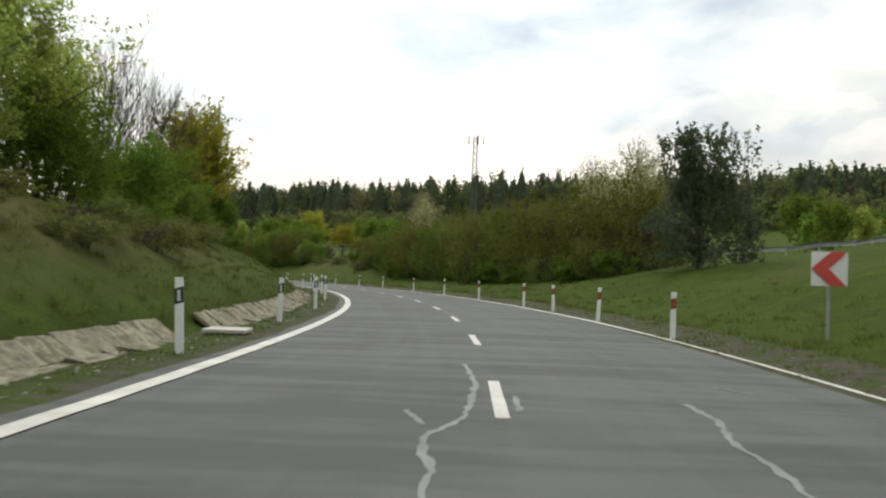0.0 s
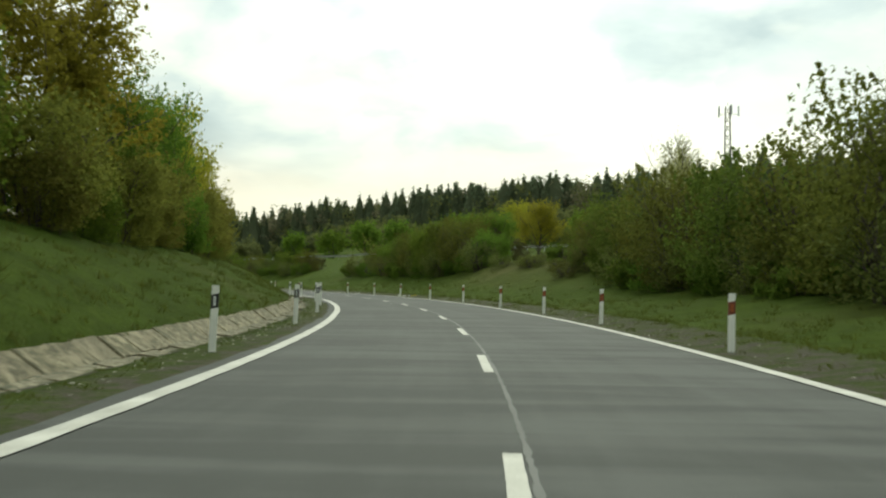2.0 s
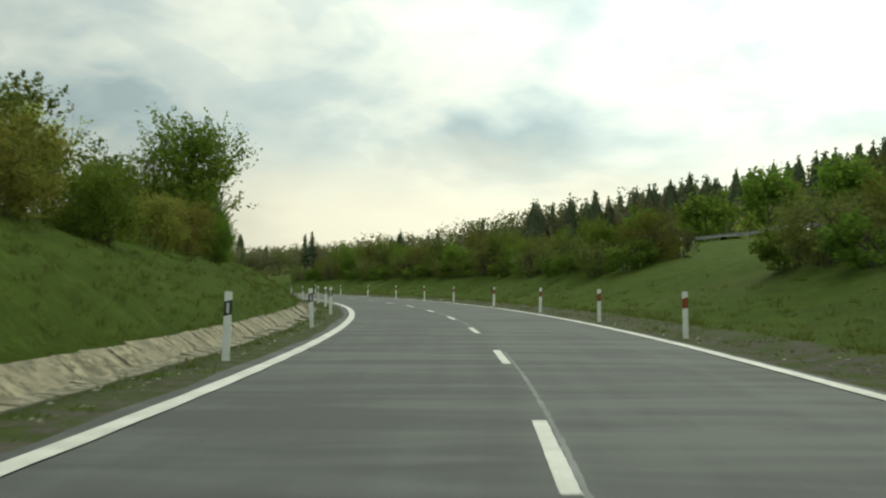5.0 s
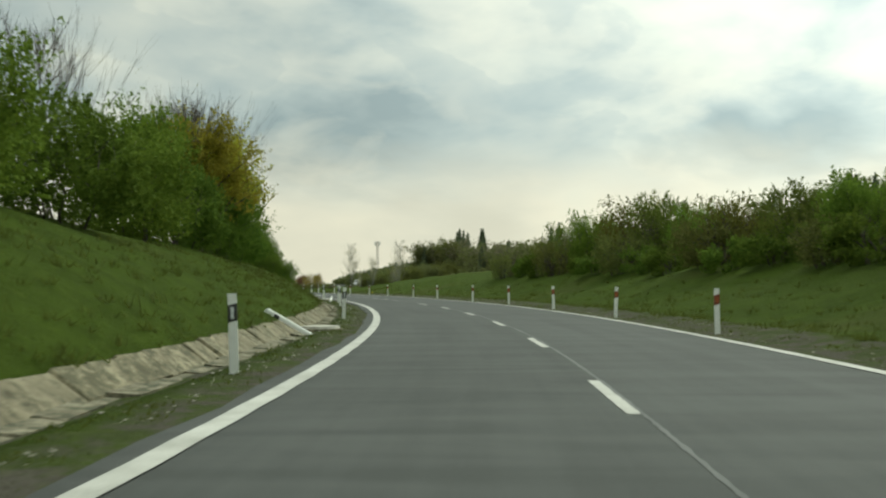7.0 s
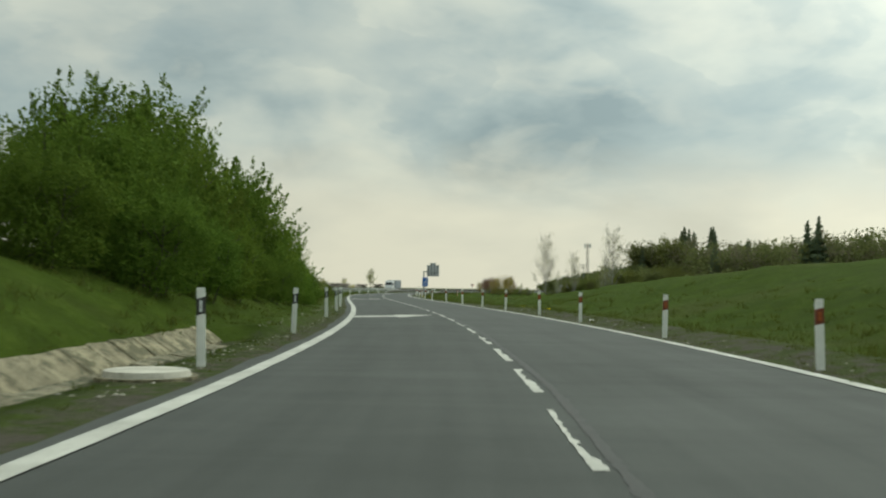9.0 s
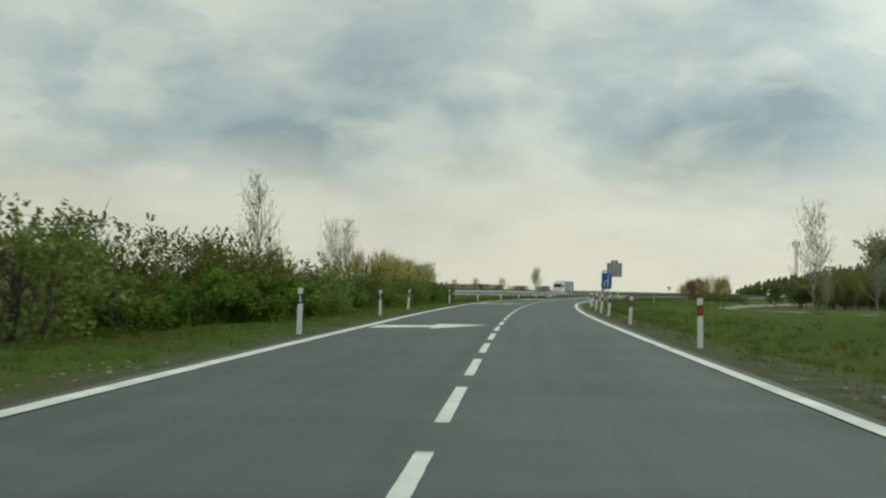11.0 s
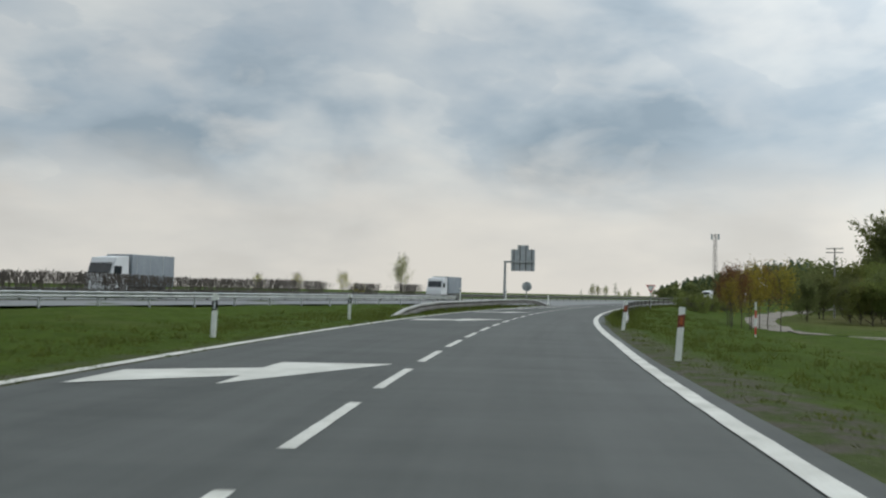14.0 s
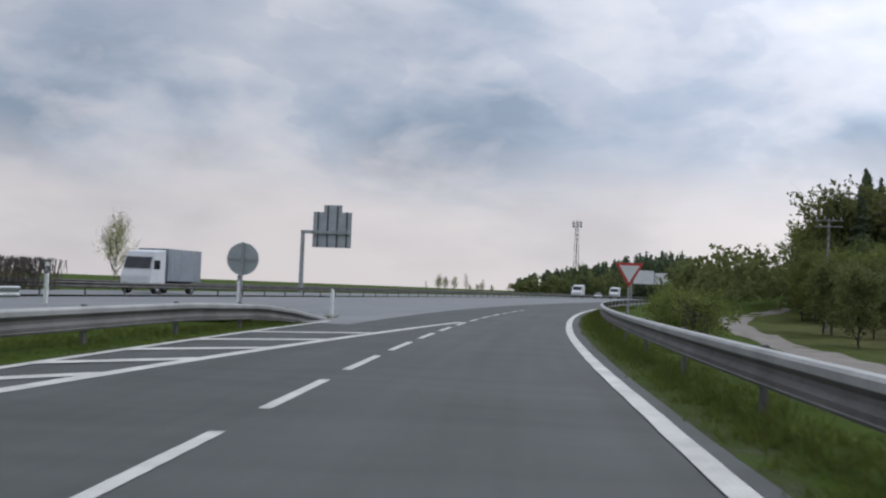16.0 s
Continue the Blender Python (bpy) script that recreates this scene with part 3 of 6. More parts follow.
# ---- vegetation ----
def quads(rng, cen, nrm, size, aspect=0.55, three=False):
    """Leaf-shaped faces round the given centres, of four or three corners; verts array and face list."""
    n = len(cen)
    t = rng.normal(size=(n, 3))
    t -= nrm * (t * nrm).sum(1, keepdims=True)
    t /= np.linalg.norm(t, axis=1, keepdims=True) + 1e-9
    b = np.cross(nrm, t)
    sz = size * (0.6 + 0.8 * rng.random((n, 1)))
    if three:
        v = np.stack([cen - t * sz, cen + (b * 1.5 * aspect + t * 0.4) * sz, cen + (t - b * 0.9 * aspect) * sz], 1).reshape(-1, 3)
        return v, np.arange(3 * n).reshape(n, 3)
    v = np.stack([cen - t * sz, cen + b * sz * aspect, cen + t * sz, cen - b * sz * aspect], 1).reshape(-1, 3)
    return v, np.arange(4 * n).reshape(n, 4)


def raw_mesh(name, v, f, mat):
    me = bpy.data.meshes.new(name)
    nv, nf, k = len(v), len(f), f.shape[1]
    me.vertices.add(nv)
    me.vertices.foreach_set("co", np.asarray(v, np.float32).ravel())
    me.loops.add(nf * k)
    me.loops.foreach_set("vertex_index", np.asarray(f, np.int32).ravel())
    me.polygons.add(nf)
    me.polygons.foreach_set("loop_start", np.arange(nf, dtype=np.int32) * k)
    me.update(calc_edges=True)
    me.materials.append(mat)
    return me


def limbs(rng, height_, spread, trunk_r, count, start=0.25, twigs=0, lean=0.0, rise=1.0, fine=0):
    """Tapered trunk, limbs, twigs and fine twigs as thin tubes; returns verts, faces and the limb ends."""
    V, F, tips = [], [], []

    def branch(p, q, r0, r1, segs=3, wob=0.08, sides=4):
        p, q = np.array(p, float), np.array(q, float)
        ax = (q - p) / (np.linalg.norm(q - p) + 1e-9)
        u = np.cross(ax, [0.3, 0.9, 0.2])
        u /= np.linalg.norm(u) + 1e-9
        w = np.cross(ax, u)
        L = np.linalg.norm(q - p)
        b = len(V)
        for i in range(segs + 1):
            c = p + (q - p) * i / segs + (rng.normal(size=3) * wob * L * 0.3 if 0 < i < segs else 0)
            r = r0 + (r1 - r0) * i / segs
            for k in range(sides):
                a = 2 * math.pi / sides * k
                V.append(tuple(c + r * (u * math.cos(a) + w * math.sin(a))))
        for i in range(segs):
            for k in range(sides):
                F.append((b + sides * i + k, b + sides * i + (k + 1) % sides, b + sides * i + sides + (k + 1) % sides, b + sides * i + sides + k))

    top = np.array([lean * height_, 0.3 * lean * height_, height_ * 0.96])
    branch((0, 0, -0.3), top, trunk_r, trunk_r * 0.12, 6, 0.06)
    for i in range(count):
        f = start + (0.95 - start) * (i + rng.random()) / count
        p = top * f
        a = i * 2.4 + rng.normal() * 0.5
        ln = spread * (1.15 - 0.75 * f) * (0.7 + 0.6 * rng.random())
        q = p + np.array([math.cos(a) * ln, math.sin(a) * ln, rise * ln * (0.55 + 0.6 * rng.random())])
        q[2] = min(q[2], height_ * 1.02)
        branch(p, q, trunk_r * (0.50 - 0.4 * f) + 0.010, 0.007)
        tips.append(q)
        for _ in range(twigs):
            g = 0.25 + 0.7 * rng.random()
            c = p + (q - p) * g
            e = c + rng.normal(size=3) * ln * 0.20 + (q - p) * 0.15 + np.array([0, 0, rise * ln * 0.28])
            branch(c, e, 0.011, 0.004, 2, 0.1, 3)
            tips.append(e)
            for _ in range(fine):
                k = c + (e - c) * (0.3 + 0.65 * rng.random())
                branch(k, k + (e - c) * 0.3 + rng.normal(size=3) * ln * 0.09 + np.array([0, 0, rise * ln * 0.10]), 0.006, 0.003, 1, 0.1, 3)
    return V, F, tips


def crown_points(rng, blobs, count):
    """Points and outward normals scattered in the skins of many small clumps."""
    w = np.array([b[3] ** 2 for b in blobs])
    pick = rng.choice(len(blobs), size=count, p=w / w.sum())
    B = np.array(blobs)[pick]
    n = rng.normal(size=(count, 3))
    n /= np.linalg.norm(n, axis=1, keepdims=True)
    r = B[:, 3:4] * (0.35 + 0.8 * np.sqrt(rng.random((count, 1))))
    p = B[:, :3] + n * r * np.array([1, 1, 0.85])
    return p, n


def sprays(rng, base, tip, count, girth):
    """Leaves strung along shoots from base to tip (arrays), thinning out to the ends."""
    pick = rng.integers(0, len(base), count)
    u = rng.random((count, 1)) ** 0.8
    n = rng.normal(size=(count, 3))
    n /= np.linalg.norm(n, axis=1, keepdims=True)
    ln = np.linalg.norm(tip - base, axis=1)[pick][:, None]
    bend = np.sin(u * 2.2) * 0.10 * ln * np.stack([np.cos(pick * 2.4), np.sin(pick * 2.4), 0 * pick], 1)
    p = base[pick] + (tip - base)[pick] * u + bend + n * girth * ln * (1.1 - 0.75 * u) * rng.random((count, 1)) ** 0.5
    return p, n


def leaf_mesh(rng, name, p, n, size, leaf, loose=0.8):
    nn = n + rng.normal(size=n.shape) * loose
    nn /= np.linalg.norm(nn, axis=1, keepdims=True)
    v, f = quads(rng, p, nn, size, 0.6, True)
    return raw_mesh(name, v, f, leaf)


def bush(name, label, category, seed, w, h, leaf, size, count, clumps=34, low=0.06, stems=7, bark=BARK, group="", ragged=0.12):
    """A dense many-stemmed shrub: stems, a body of leaf clumps and upright shoots that break its outline."""
    rng = np.random.default_rng(seed)
    root = thing(name, label, category, group)
    V, F, tips = [], [], []
    for i in range(stems):
        a = rng.random() * 6.283
        v, f, _ = limbs(rng, h * (0.6 + 0.35 * rng.random()), w * 0.22, 0.05, 4, 0.3, 1)
        off = np.array([math.cos(a), math.sin(a), 0]) * w * 0.22 * rng.random()
        ln = np.array([math.cos(a), math.sin(a)]) * 0.25
        k = len(V)
        for x, y, z in v:
            V.append((x + off[0] + ln[0] * z, y + off[1] + ln[1] * z, z))
        F += [tuple(q + k for q in t) for t in f]
    part("trunk", mesh_of(name + "_stems", V, F, bark), None, root)
    blobs, foot, head = [], [], []
    for i in range(clumps):
        a, u = rng.random() * 6.283, rng.random()
        z = h * (low + (0.82 - low) * u)
        lobe = 0.86 + 0.10 * math.sin(2 * a + seed) + 0.08 * math.sin(3 * a + 2 * seed)
        reach = lobe * w / 2 * math.sqrt(max(0.05, 1 - (max(0.0, (z / h - 0.42)) / 0.62) ** 2)) * (0.80 + 0.2 * min(1, z / h * 3))
        rr = reach * (0.30 + 0.62 * math.sqrt(rng.random()))
        br = 0.16 * h * (0.5 + 0.8 * rng.random())
        c = np.array([math.cos(a) * rr, math.sin(a) * rr, max(z, br * 0.6)])
        blobs.append((*c, br))
        for _ in range(9):
            out = np.array([math.cos(a), math.sin(a), 0.0]) * 0.5 * rr / (w / 2) + rng.normal(size=3) * 0.42 + np.array([0, 0, 0.55 + 0.5 * u])
            out /= np.linalg.norm(out)
            b0 = c + rng.normal(size=3) * br * 0.5
            foot.append(b0)
            head.append(b0 + out * h * (0.13 + 0.15 * rng.random()) * ((0.55 if ragged > 0.03 else 0.22) + 4.0 * ragged))
    p0, n0 = crown_points(rng, blobs, int(count * 0.5))
    p1, n1 = sprays(rng, np.array(foot), np.array(head), count - len(p0), 0.22)
    p, n = np.concatenate([p0, p1]), np.concatenate([n0, n1])
    p[:, 2] = np.maximum(p[:, 2], 0.05)
    p[:, 2] *= h / np.percentile(p[:, 2], 98.5)
    p[:, :2] *= w / 2 / np.percentile(np.hypot(p[:, 0], p[:, 1]), 97)
    part("crown", leaf_mesh(rng, name + "_crown", p, n, size, leaf, 0.7), None, root)
    return root


def tree(name, label, seed, h, w, leaf, size, count, bark=BARK, start=0.25, count_limbs=14, twigs=3, trunk_r=0.13, low=0.3, group="", clump=0.16, lean=0.0, rise=1.0, fine=0):
    """A tree with tapered trunk, limbs and twigs, and leaves strung along its outer shoots."""
    rng = np.random.default_rng(seed)
    root = thing(name, label, "tree", group)
    V, F, tips = limbs(rng, h, w / 2, trunk_r, count_limbs, start, twigs, lean, rise, fine)
    part("trunk", mesh_of(name + "_trunk", V, F, bark), None, root)
    if count:
        foot, head = [], []
        for t in tips:
            if t[2] < low * h:
                continue
            for _ in range(7):
                out = np.array([t[0], t[1], 0.0]) / (w / 2 + 0.01) * 0.5 + rng.normal(size=3) * 0.55 + np.array([0, 0, 0.5])
                out /= np.linalg.norm(out)
                b0 = np.array(t) * np.array([1, 1, 1.0]) * (0.80 + 0.2 * rng.random()) + rng.normal(size=3) * clump * h * 0.14
                foot.append(b0)
                head.append(b0 + out * clump * h * (0.45 + 0.6 * rng.random()))
        p, n = sprays(rng, np.array(foot), np.array(head), count, 0.30)
        if count > 1200 and name != "birch_tree":
            p[:, 2] *= h / np.percentile(p[:, 2], 98.5)
            p[:, :2] *= w / 2 / np.percentile(np.hypot(p[:, 0], p[:, 1]), 97)
        part("crown", leaf_mesh(rng, name + "_crown", p, n, size, leaf), None, root)
    return root


PROTO = {}


def proto(key, fn, *args, **kw):
    PROTO[key] = fn(*args, **kw)
    PROTO[key].location = (0, 0, -500)


placed = {}


def put(key, s, d, scale=1.0, turn=0.0, tall=1.0, sink=0.12, label=""):
    """Stand a plant beside the road; the first one placed is the prototype itself."""
    z = gz(s, d) - sink
    m = Matrix.LocRotScale(at(s, d, z), Euler((0, 0, turn)), (scale, scale, scale * tall))
    if key not in placed:
        ob = placed[key] = PROTO[key]
        ob.matrix_basis = m
        ob["size0"] = scale
    else:
        ob = copy_thing(PROTO[key], Matrix())
        ob.matrix_basis = m
    if label:
        tagged(ob, label)
    return ob


proto("dark", bush, "hedge_bush", "dense dark green hawthorn bush on the roadside bank", "bush", 11, 6.0, 4.6, L_DARK, 0.072, 20000, clumps=50, group="bushes on the bank", ragged=0.04)
proto("green", bush, "leafy_bush", "fresh green leafy bush on the roadside bank", "bush", 12, 5.6, 4.8, L_GREEN, 0.072, 20000, clumps=50, group="bushes on the bank", ragged=0.08)
proto("densedark", bush, "hawthorn_bush", "dense leafy green hawthorn bush at the end of the bank", "bush", 41, 5.6, 4.6, L_DARK, 0.052, 36000, clumps=60, group="bushes on the bank", ragged=0.05)
proto("densegreen", bush, "elder_bush", "dense fresh green bush at the end of the bank", "bush", 42, 5.4, 4.6, L_GREEN, 0.052, 36000, clumps=60, group="bushes on the bank", ragged=0.07)
proto("olive", bush, "budding_bush", "olive-brown budding blackthorn bush in a dense row", "bush", 13, 6.6, 5.2, L_OLIVE, 0.075, 15000, clumps=56, low=0.03, stems=12, group="hedge row across the road", ragged=0.015)
proto("olive_green", bush, "budding_bush", "olive-green budding shrub in a dense row", "bush", 14, 6.2, 5.4, L_HEDGE, 0.075, 15000, clumps=56, low=0.03, stems=12, group="hedge row across the road", ragged=0.025)
proto("yolive", bush, "budding_bush", "yellow-olive shrub in young leaf on the roadside bank", "bush", 44, 6.0, 4.8, L_YOLIVE, 0.072, 16000, clumps=54, low=0.04, stems=9, group="bushes on the bank", ragged=0.02)
proto("back", bush, "hedge_shrub", "brown still leafless shrub deep in the hedge row", "bush", 18, 6.4, 5.0, L_INNER_SHADE, 0.13, 4600, clumps=44, low=0.03, stems=6, group="hedge row across the road", ragged=0.03)
proto("mid", tree, "field_tree", "fresh green broadleaf tree before the forest", 19, 8.0, 7.0, L_GREEN, 0.24, 2600, start=0.1, low=0.08, count_limbs=18, twigs=4, clump=0.22, group="trees before the forest")
proto("midlight", tree, "field_tree", "light green young tree before the forest", 20, 8.0, 6.0, L_LIGHT, 0.22, 2200, start=0.1, low=0.08, count_limbs=18, twigs=4, clump=0.20, group="trees before the forest")
proto("olivetree", tree, "olive_tree", "olive-brown broadleaf tree in early leaf", 35, 8.0, 7.0, L_BROWN, 0.12, 9000, start=0.08, low=0.04, count_limbs=24, twigs=4, clump=0.22, group="trees on the rise")
proto("darktree", tree, "dark_tree", "dull green broadleaf tree", 36, 8.0, 6.4, L_WOOD, 0.12, 9000, start=0.08, low=0.04, count_limbs=24, twigs=4, clump=0.22, group="trees on the rise")
proto("lowbush", bush, "low_bush", "low green shrub in the rough grass", "bush", 15, 3.4, 1.9, L_DARK, 0.075, 4200, clumps=30, stems=5, ragged=0.05, group="low shrubs by the merge")
proto("brownbush", bush, "bare_bush", "brown half-bare shrub in rough grass", "bush", 16, 4.6, 3.0, L_BROWN, 0.075, 3800, clumps=26, stems=14, ragged=0.12, group="low shrubs by the merge")
proto("yellow", tree, "yellow_tree", "small tree in yellow-green spring bloom on the bank", 21, 7.2, 6.0, L_YELLOW, 0.07, 18000, start=0.10, low=0.08, count_limbs=26, twigs=5, clump=0.17, rise=1.15, group="trees on the bank")
proto("light", tree, "willow_tree", "light green willow in young leaf on the bank", 22, 8.0, 6.2, L_LIGHT, 0.07, 14000, start=0.10, low=0.08, count_limbs=26, twigs=5, clump=0.17, rise=1.2, group="trees on the bank")
proto("greentree", tree, "leafy_tree", "mid-green broadleaf tree on the bank", 23, 7.2, 5.6, L_GREEN, 0.075, 15000, start=0.10, low=0.06, count_limbs=26, twigs=5, clump=0.18, rise=1.1, group="trees on the bank")
proto("bare", tree, "bare_tree", "bare leafless tree with fine grey twigs", 24, 9.0, 5.2, L_PALE, 0.05, 160, start=0.10, count_limbs=34, twigs=9, trunk_r=0.085, rise=1.7, fine=3, group="bare trees")
proto("birch", tree, "birch_tree", "slender pale birch with a few young leaves", 25, 9.0, 3.2, L_PALE, 0.05, 1500, bark=BARK_PALE, start=0.16, count_limbs=34, twigs=7, trunk_r=0.07, clump=0.10, rise=1.5, fine=2, group="birches")
proto("blossom", tree, "blossom_tree", "pale half-leafed tree rising from the hedge", 26, 7.5, 4.2, L_PALE, 0.07, 3600, start=0.12, count_limbs=28, twigs=6, trunk_r=0.07, clump=0.16, rise=1.4, fine=1, group="pale trees in the hedge")
proto("shrubbloom", bush, "blossom_shrub", "pale yellow blossoming shrub behind the rail", "bush", 27, 4.4, 3.8, L_BLOOM, 0.09, 2800, clumps=26, stems=11, ragged=0.2, bark=TWIG, group="blossom shrubs")
proto("youngbloom", tree, "young_tree", "thin young tree in pale yellow spring leaf", 33, 5.2, 3.4, L_BLOOM, 0.075, 1300, start=0.14, low=0.2, count_limbs=24, twigs=5, trunk_r=0.045, clump=0.16, rise=1.5, fine=1, group="young trees behind the rail")
proto("copper", tree, "copper_tree", "thin young tree in copper-brown leaf", 28, 6.0, 2.8, L_RUST, 0.065, 2300, start=0.28, low=0.3, count_limbs=20, twigs=5, trunk_r=0.055, clump=0.17, rise=1.3, group="young trees below the ramp")
proto("gold", tree, "golden_tree", "thin young tree in olive-yellow spring leaf", 29, 6.2, 3.0, L_GOLD, 0.065, 2300, start=0.28, low=0.28, count_limbs=20, twigs=5, trunk_r=0.055, clump=0.17, rise=1.3, group="young trees below the ramp")


def pine(seed, h, w):
    """A dense pine branched to the ground, with upright candle shoots on top."""
    rng = np.random.default_rng(seed)
    root = thing("pine_tree", "dense dark green pine with an open ragged top", "tree")
    V, F, tips = limbs(rng, h * 0.86, w * 0.34, 0.2, 30, 0.06, 3)
    part("trunk", mesh_of("pine_trunk", V, F, BARK), None, root)
    blobs = []
    for i in range(120):
        u = rng.random()
        a = rng.random() * 6.283
        reach = w / 2 * (0.92 - 0.15 * u if u < 0.55 else 0.84 * (1.35 - u) / 0.8) * math.sqrt(rng.random())
        blobs.append((math.cos(a) * reach, math.sin(a) * reach, h * (0.02 + 0.66 * u), 0.46 + 0.3 * rng.random()))
    for i in range(28):
        a, rr = rng.random() * 6.283, w * 0.36 * math.sqrt(rng.random())
        for k in range(3):
            blobs.append((math.cos(a) * rr, math.sin(a) * rr, h * (0.70 + 0.10 * k), 0.34 - 0.07 * k))
    foot = np.array([b[:3] for b in blobs for _ in range(5)]) + rng.normal(size=(5 * len(blobs), 3)) * 0.22
    head = foot + np.stack([rng.normal(size=len(foot)) * 0.25, rng.normal(size=len(foot)) * 0.25, 0.35 + 0.45 * rng.random(len(foot))], 1)
    p0, n0 = crown_points(rng, blobs, 7000)
    p1, n1 = sprays(rng, foot, head, 10000, 0.16)
    p, n = np.concatenate([p0, p1]), np.concatenate([n0, n1])
    nn = n + rng.normal(size=n.shape) * 0.9
    nn /= np.linalg.norm(nn, axis=1, keepdims=True)
    v, f = quads(rng, p, nn, 0.13, 0.3, True)
    part("crown", raw_mesh("pine_crown", v, f, L_NEEDLE), None, root)
    return root


PROTO["pine"] = pine(31, 7.2, 6.4)

R = random.Random(5)
